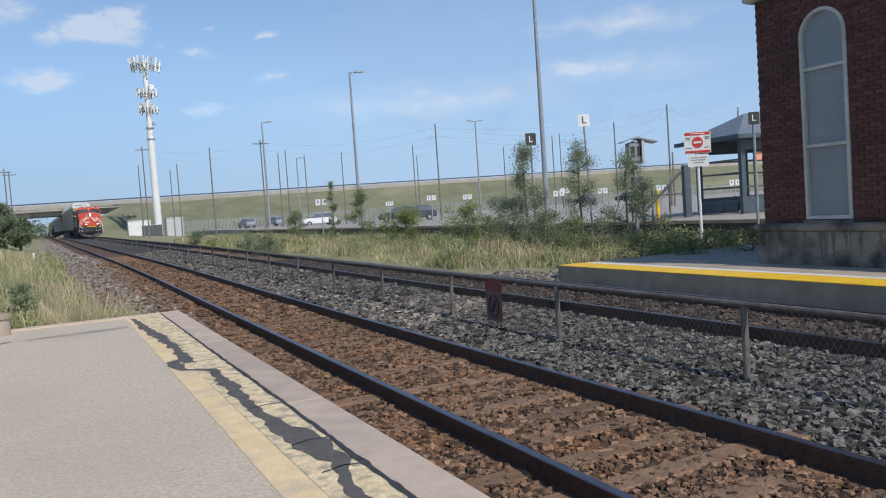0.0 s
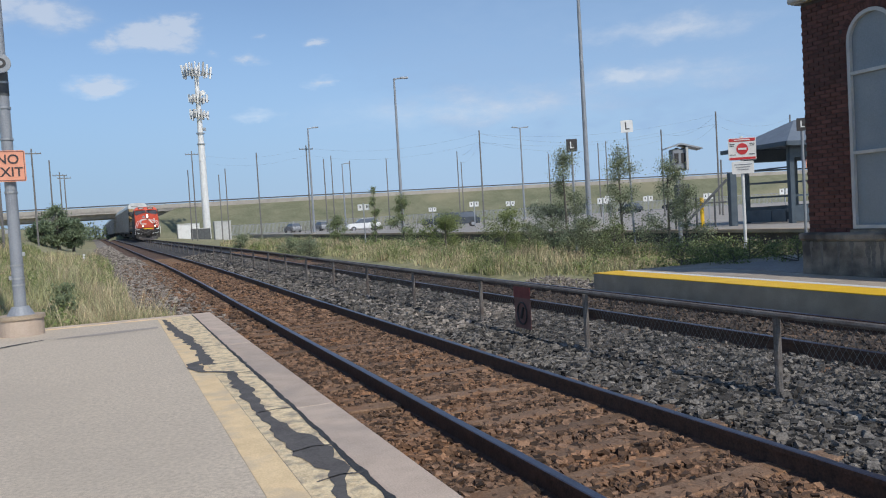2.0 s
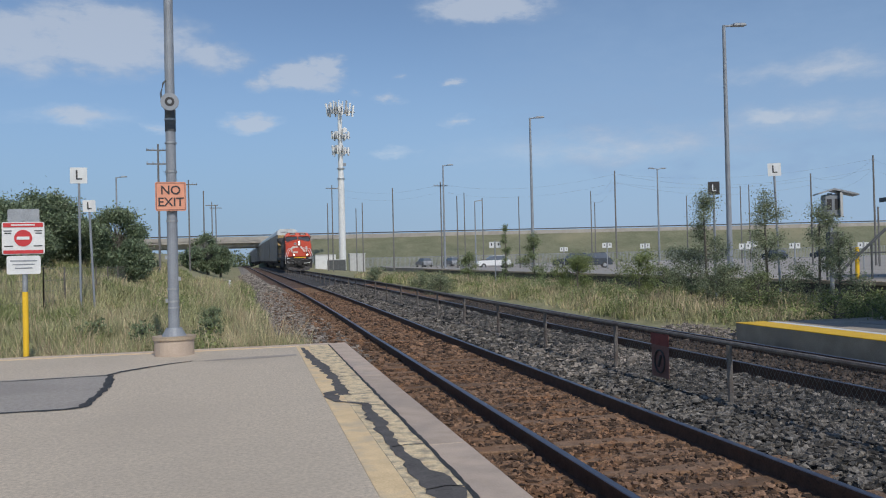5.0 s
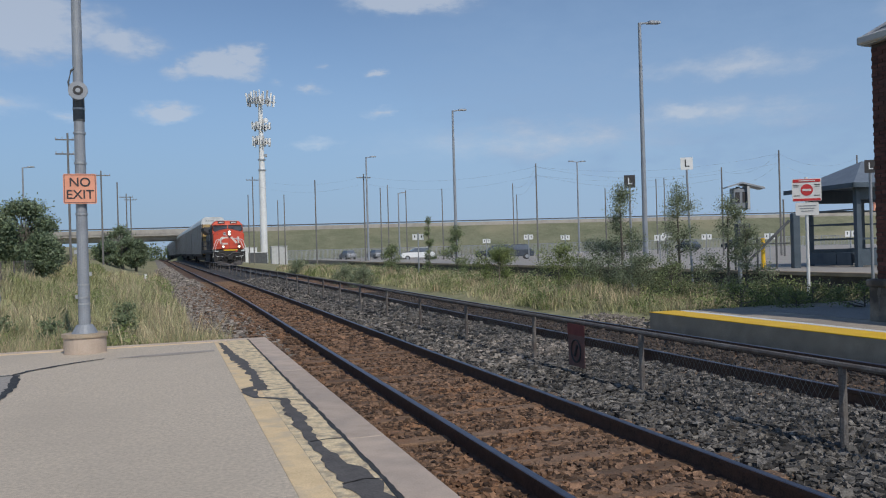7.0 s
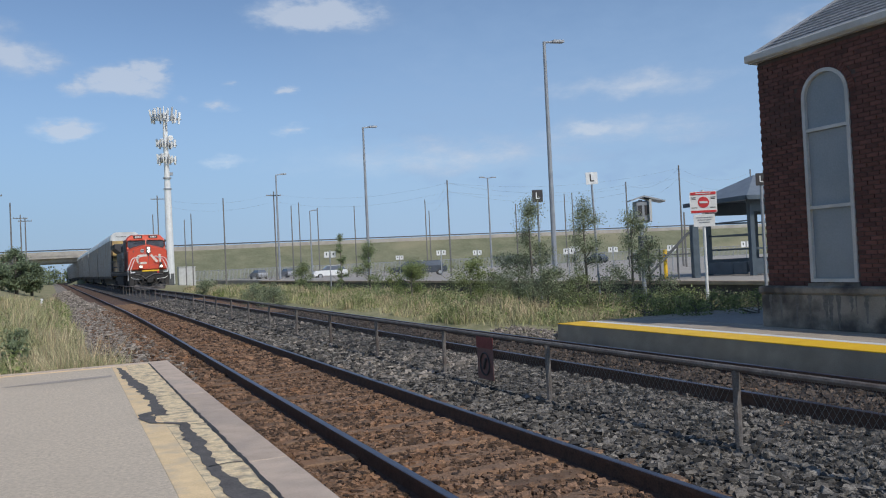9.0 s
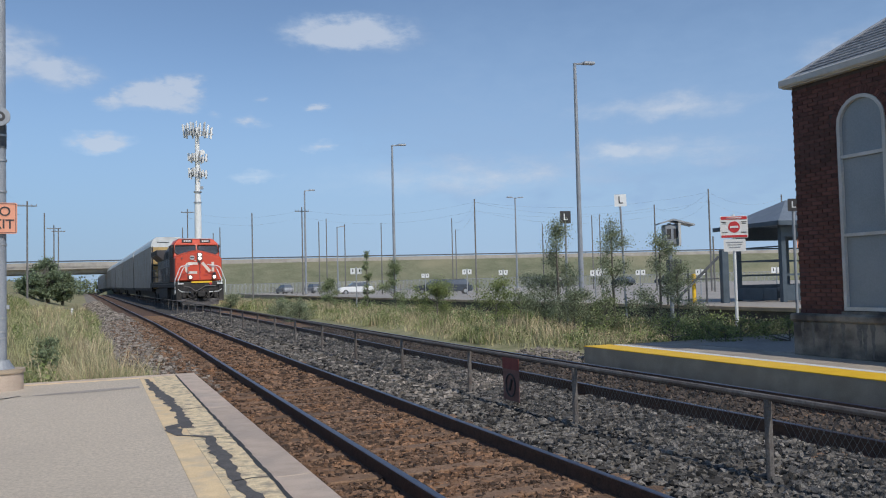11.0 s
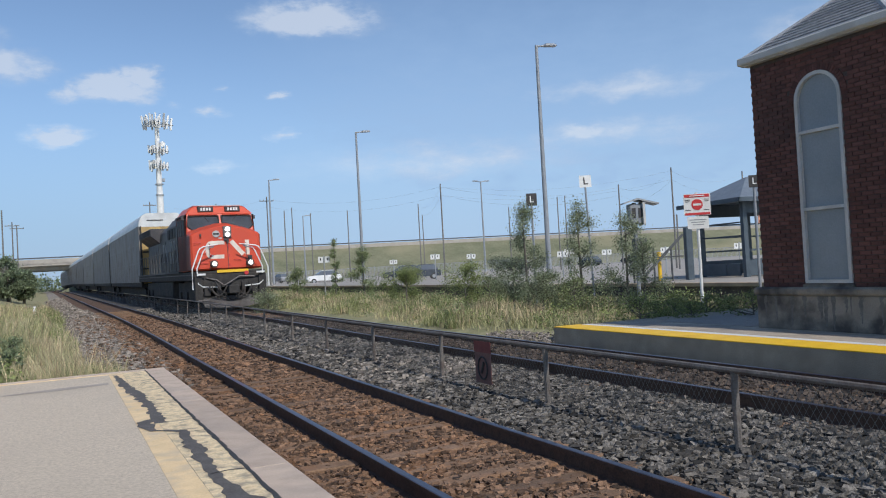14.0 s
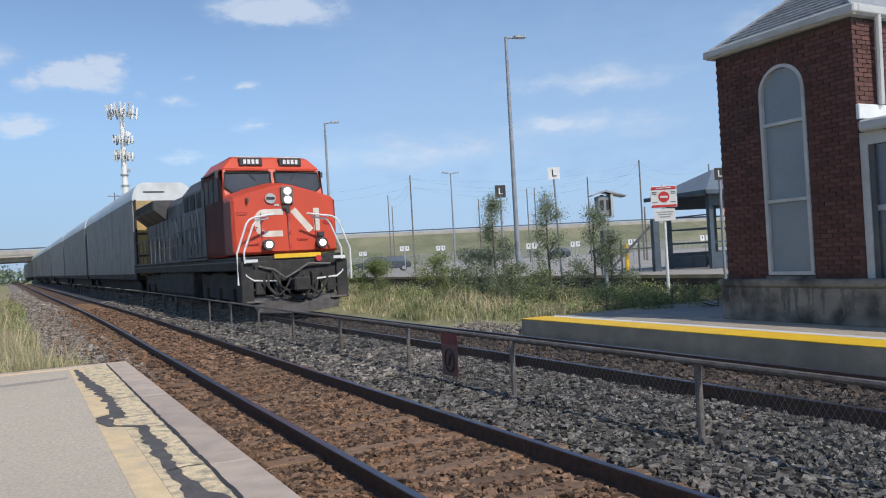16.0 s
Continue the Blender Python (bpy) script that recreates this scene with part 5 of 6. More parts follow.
def no_entry_sign(p, turn, s, z, post, zb, band):
    t = thing("no_entry_sign", "white sign with red no-entry disc over a small white notice", "sign", Matrix.Translation(p) @ pose(0, 0, 0, 0, 0, turn), group="no entry signs")
    zt = z + 0.30 * s
    tubepart("post", (0, 0.05, zb), (0, 0.05, zt), 0.04, M_GALV if band else M_WHITE, t)
    if band:
        tubepart("post_sleeve", (0, 0.05, zb + 0.02), (0, 0.05, zb + 1.08), 0.046, M_YELLOW, t, "yellow post sleeve")
        plate("back_plate", 0.48 * s, 0.24 * s, z + 0.36 * s, 0.02, M_GALV, t, "blank grey plate")
    b = plate("sign_board", 0.64 * s, 0.53 * s, z, -0.01, M_WHITE, t, "white board with red borders")
    plate("red_header", 0.60 * s, 0.07 * s, z + 0.215 * s, -0.018, M_SIGNRED, b, r=0.01)
    plate("red_footer", 0.60 * s, 0.055 * s, z - 0.225 * s, -0.018, M_SIGNRED, b, r=0.01)
    disc("red_disc", 0.135 * s, z, -0.018, M_SIGNRED, b, "red disc")
    plate("white_bar", 0.19 * s, 0.05 * s, z, -0.026, M_WHITE, b, r=0.005)
    for k, (x, zz, w) in enumerate(((-0.23, 0.12, 0.12), (-0.23, 0.08, 0.10), (0.23, 0.12, 0.12), (0.23, 0.08, 0.10), (-0.22, -0.13, 0.13), (0.22, -0.13, 0.13))):
        plate("text_bar", w * s, 0.016 * s, z + zz * s, -0.018, M_INK, b, r=0.003, x=x * s)
    plate("text_bar", 0.36 * s, 0.02 * s, z + 0.215 * s, -0.025, M_WHITE, b, r=0.003)
    n = plate("notice_board", 0.51 * s, 0.30 * s, z - 0.44 * s, -0.01, M_WHITE, t, "small white notice")
    for k in range(3):
        plate("text_bar", (0.40 - 0.07 * k) * s, 0.018 * s, z - (0.37 + 0.06 * k) * s, -0.018, M_POLE, n, r=0.003)
    return t


no_entry_sign(Vector((-6.19, 14.3, 0)), 0, 1.0, 2.15, True, 0.19, True)
no_entry_sign(Vector((12.27, 15.6, 0)), -30, 1.05, 2.87, False, -0.1, False)


def letter_sign(p, turn, s, z, zb, dark=False, lean=0.0, label="white square sign with a black letter on a thin grey post"):
    t = thing("letter_sign", label, "sign", Matrix.Translation(p) @ pose(0, 0, 0, 0, lean, turn), group="letter L signs")
    tubepart("post", (0, 0.04, zb), (0, 0.04, z), 0.04, M_POLE, t)
    b = plate("sign_board", s, s * (1.15 if dark else 1.0), z, -0.01, M_INK if dark else M_WHITE, t, r=0.02)
    letters("L", s * 0.85, pose(0, -0.016, z, 90, 0, 0), M_WHITE if dark else M_INK, b)
    return t


letter_sign(Vector((-8.5, 30, 0)), 0, 0.56, 4.88, -0.4)
letter_sign(Vector((-8.15, 30.6, 0)), 10, 0.42, 3.85, -0.4, lean=-2.0, label="small pale letter sign on a leaning post")
letter_sign(Vector((15.75, 25.0, 0)), -20, 0.46, 4.60, -0.2, lean=-1.4)
letter_sign(Vector((12.55, 24.0, 0)), -20, 0.38, 3.84, -0.2, dark=True, label="black square sign with a white letter on a post")
p = bearing(47.1, 24.0, 0)
letter_sign(p + Vector((0, 0, 0)), -30, 0.30, 3.55, 0.4, dark=True, label="black square sign with a white letter by the shelter")

# exit pole at the platform end
ep = thing("loudspeaker_pole", "grey lamp pole on a round concrete footing at the platform end", "pole", Matrix.Translation((-3.80, 13.6, 0)))
tubepart("footing", (0, 0, -0.45), (0, 0, 0.50), 0.31, M_COPING, ep, "round stained concrete footing", sides=28)
tubepart("footing_band", (0, 0, 0.455), (0, 0, 0.51), 0.335, M_CONC, ep, sides=28)
tubepart("base_collar", (0, 0, 0.50), (0, 0, 0.64), 0.20, M_POLE, ep, r1=0.12, sides=20)
tubepart("pole_shaft", (0, 0, 0.5), (0, 0, 9.0), 0.088, M_POLE, ep, r1=0.062, sides=18)
for z in (0.95, 1.25, 1.05, 2.35, 3.15, 3.62, 4.0):
    tubepart("strap", (0, 0, z), (0, 0, z + 0.03), 0.092, M_GALV, ep, sides=18)
for z, x in ((1.05, -0.10), (1.4, 0.10), (1.75, -0.10)):
    boxpart("strap_buckle", (x - 0.02, x + 0.02, -0.02, 0.02, z, z + 0.06), M_GALV, ep)
tubepart("dark_wrap", (0, 0, 3.82), (0, 0, 4.18), 0.085, M_DARKPOLE, ep, sides=18)
sg = thing("exit_sign", "faded orange sign that reads NO EXIT strapped to the pole", "sign", Matrix.Translation((-3.80, 13.46, 2.755)))
b = plate("sign_board", 0.475, 0.465, 0, 0.0, M_ORANGE, sg, r=0.03)
bm = bmesh.new()
for w, h, x, z in ((0.44, 0.010, 0, 0.215), (0.44, 0.010, 0, -0.215), (0.010, 0.43, 0.22, 0), (0.010, 0.43, -0.22, 0)):
    box(bm, x - w / 2, x + w / 2, -0.004, 0.0, z - h / 2, z + h / 2)
part("border_line", bm, M_SIGNDARK, b)
letters("NO", 0.195, pose(0, -0.006, 0.095, 90, 0, 0), M_INK, b)
letters("EXIT", 0.195, pose(0, -0.006, -0.095, 90, 0, 0), M_INK, b)
sp = thing("loudspeaker", "round grey horn loudspeaker on the pole with a looped cable", "loudspeaker", Matrix.Translation((-3.77, 13.46, 4.24)))
bm = bmesh.new()
tube(bm, (0, -0.20, 0), (0, 0.0, 0), 0.135, 0.05, 20, cap=False)
part("horn", bm, M_GALV, sp, "flared grey horn")
tubepart("horn_rim", (0, -0.215, 0), (0, -0.195, 0), 0.14, M_POLE, sp, sides=20)
tubepart("horn_throat", (0, -0.218, 0), (0, -0.17, 0), 0.075, M_INK, sp)
tubepart("horn_plug", (0, -0.225, 0), (0, -0.2, 0), 0.035, M_GALV, sp)
bm = bmesh.new()
pipe(bm, [(-0.06, 0.05, -0.12), (-0.14, 0.05, -0.02), (-0.16, 0.06, 0.18), (-0.12, 0.08, 0.36), (-0.06, 0.1, 0.42)], 0.016)
part("cable_loop", bm, M_DARKPOLE, sp)

# warning plate on the fence
fs = thing("warning_sign", "dark maroon warning plate with a ring symbol wired to the fence", "sign", pose(2.665, 9.6, 0.30, 0, 0, -90))
plate("upper_plate", 0.47, 0.15, 0.225, -0.008, M_MAROON, fs, "dark red header plate", r=0.01)
b = plate("lower_plate", 0.45, 0.42, -0.06, -0.004, M_SIGNDARK, fs, r=0.01)
bm = bmesh.new()
for k in range(20):
    a0, a1 = 2 * math.pi * k / 20, 2 * math.pi * (k + 1) / 20
    tube(bm, (0.13 * math.cos(a0), -0.012, -0.06 + 0.15 * math.sin(a0)), (0.13 * math.cos(a1), -0.012, -0.06 + 0.15 * math.sin(a1)), 0.012, sides=5)
tube(bm, (-0.03, -0.012, -0.13), (0.04, -0.012, 0.02), 0.02, sides=5)
part("ring_symbol", bm, M_INK, b)

# stall signs in the car park
for az, d, z in ((25.0, 62, 2.7), (27.6, 64, 2.6), (34.1, 55, 2.3), (34.6, 60, 2.5), (37.2, 60, 2.3), (41.2, 58, 2.2), (46.0, 57, 2.2), (17.05, 50, 2.75), (22.0, 75, 2.6)):
    t = thing("stall_sign", "pair of small white plates on a thin post", "sign", Matrix.Translation(bearing(az, d, 0)) @ pose(0, 0, 0, 0, 0, -20), group="car park stall signs")
    tubepart("post", (0, 0.02, -0.2), (0, 0.02, z), 0.04, M_GALV, t, sides=6)
    for x in (-0.21, 0.21):
        q = plate("sign_board", 0.30, 0.38, z - 0.25, 0, M_WHITE, t, r=0.02, x=x)
        plate("mark_bar", 0.07, 0.16, z - 0.22, -0.006, M_INK, q, r=0.01, x=x)


# ---- shelter, hooded signal box and gate on the low platform ----
sh = thing("platform_shelter", "blue-grey glazed waiting shelter with a grey hipped roof", "shelter", pose(22.6, 22.6, 0.65, 0, 0, -8))
for x in (-2.3, -0.1, 1.2, 2.5):
    for y in (-1.3, 1.3):
        boxpart("post", (x - 0.09, x + 0.09, y - 0.09, y + 0.09, 0, 2.85), M_BLUEGREY, sh)
for y in (-1.3, 1.3):
    boxpart("dado_panel", (-2.3, 2.5, y - 0.03, y + 0.03, 0.05, 0.62), M_BLUEGREY, sh)
    boxpart("rail", (-2.3, 2.5, y - 0.04, y + 0.04, 0.95, 1.02), M_BLUEGREY, sh)
    boxpart("head_panel", (-2.4, 2.6, y - 0.06, y + 0.06, 2.35, 2.85), M_BLUEGREY, sh)
for y in (-0.7, 0.1, 0.8):
    boxpart("dado_slat", (-2.42, -2.36, y - 0.38, y + 0.38, 0.05, 0.5), M_BLUEGREY, sh)
bm = bmesh.new()
v = [bm.verts.new(q) for q in ((-2.9, -1.9, 2.85), (3.1, -1.9, 2.85), (3.1, 1.9, 2.85), (-2.9, 1.9, 2.85), (-1.05, 0, 3.82), (1.2, 0, 3.82))]
for f in ((0, 1, 5, 4), (1, 2, 5), (2, 3, 4, 5), (3, 0, 4), (3, 2, 1, 0)):
    bm.faces.new([v[i] for i in f])
part("roof", bm, M_ROOFBLUE, sh, "blue-grey hipped roof")
boxpart("fascia", (-2.95, 3.15, -1.95, -1.88, 2.74, 2.90), M_BLUEGREY, sh)
boxpart("fascia", (-2.95, -2.88, -1.95, 1.95, 2.74, 2.90), M_BLUEGREY, sh)
for x in (-1.75, -1.2, -0.65, 0.35, 0.8, 1.65, 2.1):
    boxpart("mullion", (x - 0.025, x + 0.025, -1.33, -1.27, 0.6, 2.4), M_BLUEGREY, sh)
for z in (1.5, 2.0):
    boxpart("rail", (-2.3, 2.5, 1.27, 1.33, z, z + 0.06), M_BLUEGREY, sh)
    boxpart("rail", (-2.33, -2.27, -1.3, 1.3, z, z + 0.05), M_BLUEGREY, sh)
boxpart("bench", (-1.6, 1.6, 0.3, 0.8, 0.40, 0.48), M_BLUEGREY, sh)
boxpart("orange_notice", (-1.7, -0.9, -1.36, -1.34, 1.95, 2.25), M_ORANGE, sh, "orange notice")

cb = thing("signal_box", "grey hooded signal box on a post beside the saplings", "signal", pose(15.6, 22.2, 0.0, 0, 0, -25))
tubepart("post", (0, 0, 0.0), (0, 0, 3.5), 0.07, M_POLE, cb)
boxpart("housing", (-0.22, 0.28, -0.25, 0.25, 2.75, 3.45), M_POLE, cb, bevel=0.03)
boxpart("side_plate", (0.22, 0.30, -0.35, 0.30, 2.72, 3.5), M_TRIM, cb)
bm = bmesh.new()
prism(bm, [(-0.42, 3.50), (0.05, 3.64), (0.78, 3.44), (0.78, 3.39), (0.05, 3.58), (-0.42, 3.45)], -0.38, 0.38)
part("hood", bm, M_GALV, cb, "bent grey metal hood")
for x in (-0.08, 0.15):
    boxpart("dark_window", (x - 0.07, x + 0.07, -0.262, -0.25, 2.95, 3.3), M_INK, cb)

boxpart("lower_case", (-0.10, 0.32, -0.22, 0.22, 1.75, 2.25), M_DARKPOLE, cb, "dark case under the housing", bevel=0.02)

gt = thing("yard_gate", "blue-grey post with a slanting dark brace and pipe rails", "gate", pose(18.5, 22.8, 0.65, 0, 0, -15))
boxpart("gate_post", (-0.13, 0.13, -0.12, 0.12, -0.1, 1.95), M_BLUEGREY, gt, bevel=0.02)
tubepart("brace", (-0.2, 0, 1.7), (-2.0, 0, 0.05), 0.05, M_DARKPOLE, gt)
for x in (-2.2, -1.4, -0.7):
    tubepart("rail_post", (x, 0, -0.1), (x, 0, 1.25), 0.035, M_DARKPOLE, gt)
tubepart("rail", (-2.2, 0, 0.9), (-0.2, 0, 0.9), 0.025, M_DARKPOLE, gt)
tubepart("yellow_bollard", (-1.0, 0.4, -0.1), (-1.0, 0.4, 1.1), 0.07, M_YELLOW, gt)


def yard_fence():
    """Wire fence between the low platform and the car park, and the one left of the tracks."""
    for name, a, b, h, n in (("right", bearing(24, 86), bearing(11, 150), 1.6, 26), ("left", Vector((-9.2, 28, 0)), Vector((-26, 26, 0)), 1.7, 8), ("back", Vector((-9.2, 28, 0)), Vector((-10, 95, 0)), 1.7, 22)):
        f = thing("wire_fence", "grey wire fence on thin steel posts", "fence")
        for i in range(n + 1):
            p = a.lerp(b, i / n)
            tubepart("post", (p.x, p.y, -0.5), (p.x, p.y, h), 0.026, M_FENCE, f, sides=6)
        bm = bmesh.new()
        for z in (0.2, 0.55, 0.9, 1.25, h - 0.05):
            tube(bm, (a.x, a.y, z), (b.x, b.y, z), 0.005, sides=4)
        k = n * 16
        for i in range(k):
            p = a.lerp(b, i / k)
            tube(bm, (p.x, p.y, 0.0), (p.x, p.y, h), 0.004, sides=3, cap=False)
        part("wire_mesh", bm, M_WIRE, f)


yard_fence()


def picket_fence():
    """A pale steel fence at the foot of the highway bank."""
    a, b = bearing(7.5, 168), bearing(46, 178)
    f = thing("picket_fence", "pale grey steel fence at the rim of the car park", "fence")
    n = 42
    for i in range(n + 1):
        p = a.lerp(b, i / n)
        tubepart("post", (p.x, p.y, -0.5), (p.x, p.y, 2.5), 0.06, M_GALV, f, sides=6)
    bm = bmesh.new()
    for z in (0.5, 2.35):
        tube(bm, (a.x, a.y, z), (b.x, b.y, z), 0.045, sides=4)
    k = 420
    for i in range(k):
        p = a.lerp(b, i / k)
        box(bm, p.x - 0.045, p.x + 0.045, p.y - 0.01, p.y + 0.01, 0.3, 2.4)
    tagged(part("picket_mesh", bm, M_GALV, f), kind="stuff")


picket_fence()


# ---- parked cars ----
def car(az, d, turn, paint, label, s=1.0):
    t = thing("car", label, "car", Matrix.Translation(bearing(az, d, 0.35)) @ pose(0, 0, 0, 0, 0, turn), group="parked cars")
    bm = bmesh.new()
    prism(bm, [(-2.25, 0.35), (2.2, 0.35), (2.28, 0.75), (2.0, 1.0), (1.1, 1.08), (-2.1, 1.1), (-2.3, 0.8)], -0.9, 0.9)
    part("body", bm, paint, t, bevel=0.06)
    bm = bmesh.new()
    lo = [(-2.0, 1.08), (1.15, 1.08), (0.35, 1.62), (-1.55, 1.66)]
    a = [bm.verts.new((u, -0.82 if z < 1.2 else -0.66, z)) for u, z in lo]
    c = [bm.verts.new((u, 0.82 if z < 1.2 else 0.66, z)) for u, z in lo]
    for i in range(4):
        bm.faces.new((a[i], a[(i + 1) % 4], c[(i + 1) % 4], c[i]))
    bm.faces.new(a[::-1])
    bm.faces.new(c)
    part("cabin", bm, M_GLASS, t, "dark windows", bevel=0.03)
    boxpart("roof", (-1.5, 0.32, -0.66, 0.66, 1.655, 1.70), paint, t, bevel=0.02)
    for x in (-1.45, 1.4):
        for y in (-0.92, 0.72):
            w = tubepart("wheel", (x, y, 0.34), (x, y + 0.2, 0.34), 0.34, M_INK, t, sides=18)
            tubepart("rim", (x, y - 0.01, 0.34), (x, y + 0.21, 0.34), 0.2, M_GALV, w, sides=12)


car(16.98, 106, 172, M_CARPAINT, "white sport utility car parked in the car park")
car(22.6, 92, 160, M_DARKCAR, "dark blue-grey car parked behind the bushes")
car(23.9, 90, 160, M_DARKCAR, "dark grey car parked behind the bushes")
for az in (12.0, 14.0, 31.0, 36.0, 39.0):
    car(az, 150, 100, M_DARKCAR if az > 30 else M_GALV, "car parked far off in the car park")


# ---- plants ----
def leaves(name, centres, radius, n, size, material, parent, seed):
    """One crown of many small leaf faces round the ends of the limbs."""
    rng = np.random.default_rng(seed)
    c = np.array(centres)[rng.integers(0, len(centres), n)]
    r = rng.normal(0, 1, (n, 3)) * np.array([1, 1, 0.8]) * radius * rng.uniform(0.5, 1.1, (n, 1))
    o = c + r
    u = rng.normal(0, 1, (n, 3))
    u /= np.linalg.norm(u, axis=1)[:, None]
    w = np.cross(u, rng.normal(0, 1, (n, 3)))
    w /= np.linalg.norm(w, axis=1)[:, None]
    s = size * rng.uniform(0.5, 1.35, (n, 1))
    v = np.stack([o - u * s, o + w * s * 0.55, o + u * s, o - w * s * 0.55], 1).reshape(-1, 3)
    f = np.arange(4 * n).reshape(-1, 4)
    ob = from_arrays(name, v.tolist(), f.tolist(), material)
    ob.parent = parent
    return ob


def plant(kind, x, y, h, width, material, seed, n=1400, leaf=0.06, label="", slim=False, low=0.15):
    rng = random.Random(seed)
    z = ground_z(x, y)
    t = thing(kind, label, "tree" if kind in ("sapling", "tree") else "bush", Matrix.Translation((x, y, z)), group="saplings and bushes in the weeds")
    bm = bmesh.new()
    top = Vector((rng.uniform(-0.1, 0.1) * h * 0.3, 0, h * 0.93))
    tube(bm, (0, 0, -0.1), top * 0.5, 0.018 * h * 0.6 + 0.015, 0.012 * h * 0.6 + 0.01, 7)
    tube(bm, top * 0.5, top, 0.012 * h * 0.6 + 0.01, 0.008, 6)
    ends = [top, top * 0.92]
    k = 12 if slim else 18
    for i in range(k):
        s = low + (0.95 - low) * (i + rng.random()) / k
        a = rng.uniform(0, 2 * math.pi)
        reach = width * 0.5 * (1.15 - s if slim else (1 - abs(s - 0.45) * 1.1)) * rng.uniform(0.5, 1.15)
        e = top * s + Vector((math.cos(a) * reach, math.sin(a) * reach, reach * rng.uniform(0.2, 0.8)))
        tube(bm, top * s, e, 0.010 + 0.003 * h, 0.004, 5)
        ends += [e, (top * s).lerp(e, 0.6)]
    part("trunk", bm, M_BARK, t)
    leaves("crown", [tuple(e) for e in ends], width * 0.072 + 0.035, int(n * 4.2), leaf * 0.50, material, t, seed)


def put(kind, az, d, top_el, width, material, seed, **kw):
    p = bearing(az, d)
    h = 1.646 + d * math.tan(radians(top_el)) - ground_z(p.x, p.y)
    plant(kind, p.x, p.y, h, width, material, seed, **kw)


POP = "young poplar sapling with grey-green leaves in the weeds"
BSH = "dark green leafy bush among the weeds"
put("sapling", 31.5, 26.0, 4.5, 2.1, M_LEAF, 1, n=2600, leaf=0.048, label=POP, slim=True, low=0.05)
put("bush", 30.4, 27.0, 0.5, 1.7, M_LEAF, 2, n=1500, leaf=0.052, label=BSH)
put("bush", 32.5, 24.5, -0.8, 1.5, M_LEAF, 3, n=1200, leaf=0.05, label=BSH)
put("sapling", 35.3, 25.0, 4.4, 1.9, M_LEAF, 4, n=2200, leaf=0.048, label=POP, slim=True, low=0.05)
put("bush", 34.7, 24.0, -1.2, 1.2, M_DKLEAF, 5, n=600, leaf=0.05, label=BSH)
put("sapling", 38.4, 24.0, 3.4, 1.8, M_LEAF, 6, n=2000, leaf=0.046, label=POP, slim=True, low=0.05)
put("sapling", 39.6, 23.0, 1.4, 1.5, M_LEAF, 16, n=1400, leaf=0.046, label=POP, slim=True, low=0.05)
put("bush", 27.0, 30.0, 0.0, 2.0, M_LTLEAF, 7, n=1500, leaf=0.055, label="light green bush among the weeds")
put("bush", 22.8, 34.0, -0.1, 2.1, M_LTLEAF, 8, n=2600, leaf=0.055, label="bright green rounded bush among the weeds")
put("bush", 28.7, 31.0, -0.9, 1.3, M_DKLEAF, 17, n=600, leaf=0.055, label=BSH)
put("sapling", 19.8, 44.0, 1.9, 1.9, M_DKLEAF, 9, n=1500, leaf=0.065, label="grey-green pointed sapling behind the far track", slim=True, low=0.05)
put("sapling", 17.8, 50.0, 2.6, 1.1, M_DKLEAF, 10, n=1000, leaf=0.065, label="slim dark conifer-like sapling", slim=True, low=0.05)
put("sapling", 15.1, 46.0, 0.5, 1.8, M_DKLEAF, 11, n=1200, leaf=0.065, label="grey-green pointed sapling behind the far track", slim=True, low=0.05)
put("bush", 13.0, 36.0, -1.1, 1.8, M_LEAF, 12, n=1000, leaf=0.06, label=BSH)
put("bush", 11.6, 40.0, -1.1, 1.4, M_LEAF, 18, n=800, leaf=0.06, label=BSH)
put("bush", 8.3, 60.0, -0.5, 1.7, M_LEAF, 19, n=700, leaf=0.08, label=BSH)
for i, az in enumerate((39.2, 40.5, 41.6, 42.6, 43.6, 45.0, 46.6)):
    put("bush", az, 17.5 + (i % 3) * 1.1, -2.9 - 0.35 * (i % 2), 1.0, M_LTLEAF, 30 + i, n=300, leaf=0.045, label="low leafy weed bush behind the platform end")


def broad_tree(az, d, el, width, seed, label, n=11000, leaf=0.11):
    """A round-headed tree: trunk, forked limbs and a crown of leafy clumps."""
    rng = random.Random(seed)
    p = bearing(az, d)
    z = ground_z(p.x, p.y)
    h = 1.646 + d * math.tan(radians(el)) - z
    t = thing("tree", label, "tree", Matrix.Translation((p.x, p.y, z)), group="broad trees beyond the field")
    bm = bmesh.new()
    tube(bm, (0, 0, -0.2), (0.1, 0, h * 0.35), 0.03 * h + 0.05, 0.02 * h + 0.03, 8)
    ends = []
    for i in range(46):
        u, a = rng.uniform(-1.0, 1.0), rng.uniform(0, 2 * math.pi)
        q = math.sqrt(1 - u * u) * rng.uniform(0.55, 0.95)
        e = Vector((math.cos(a) * q * width / 2, math.sin(a) * q * width / 2, h * (0.52 + 0.40 * u * rng.uniform(0.8, 1.0))))
        e.z = max(e.z, 0.12 * h)
        fork = Vector((0.1, 0, h * 0.3)).lerp(e, 0.45) + Vector((0, 0, 0.05 * h))
        tube(bm, (0.1, 0, h * rng.uniform(0.18, 0.35)), fork, 0.012 * h, 0.008 * h, 5)
        tube(bm, fork, e, 0.008 * h, 0.012, 5)
        ends.append(tuple(e))
    part("trunk", bm, M_BARK, t)
    leaves("crown", ends, width * 0.085 + 0.04, int(n * 2.2), leaf * 0.70, M_TREELEAF, t, seed)


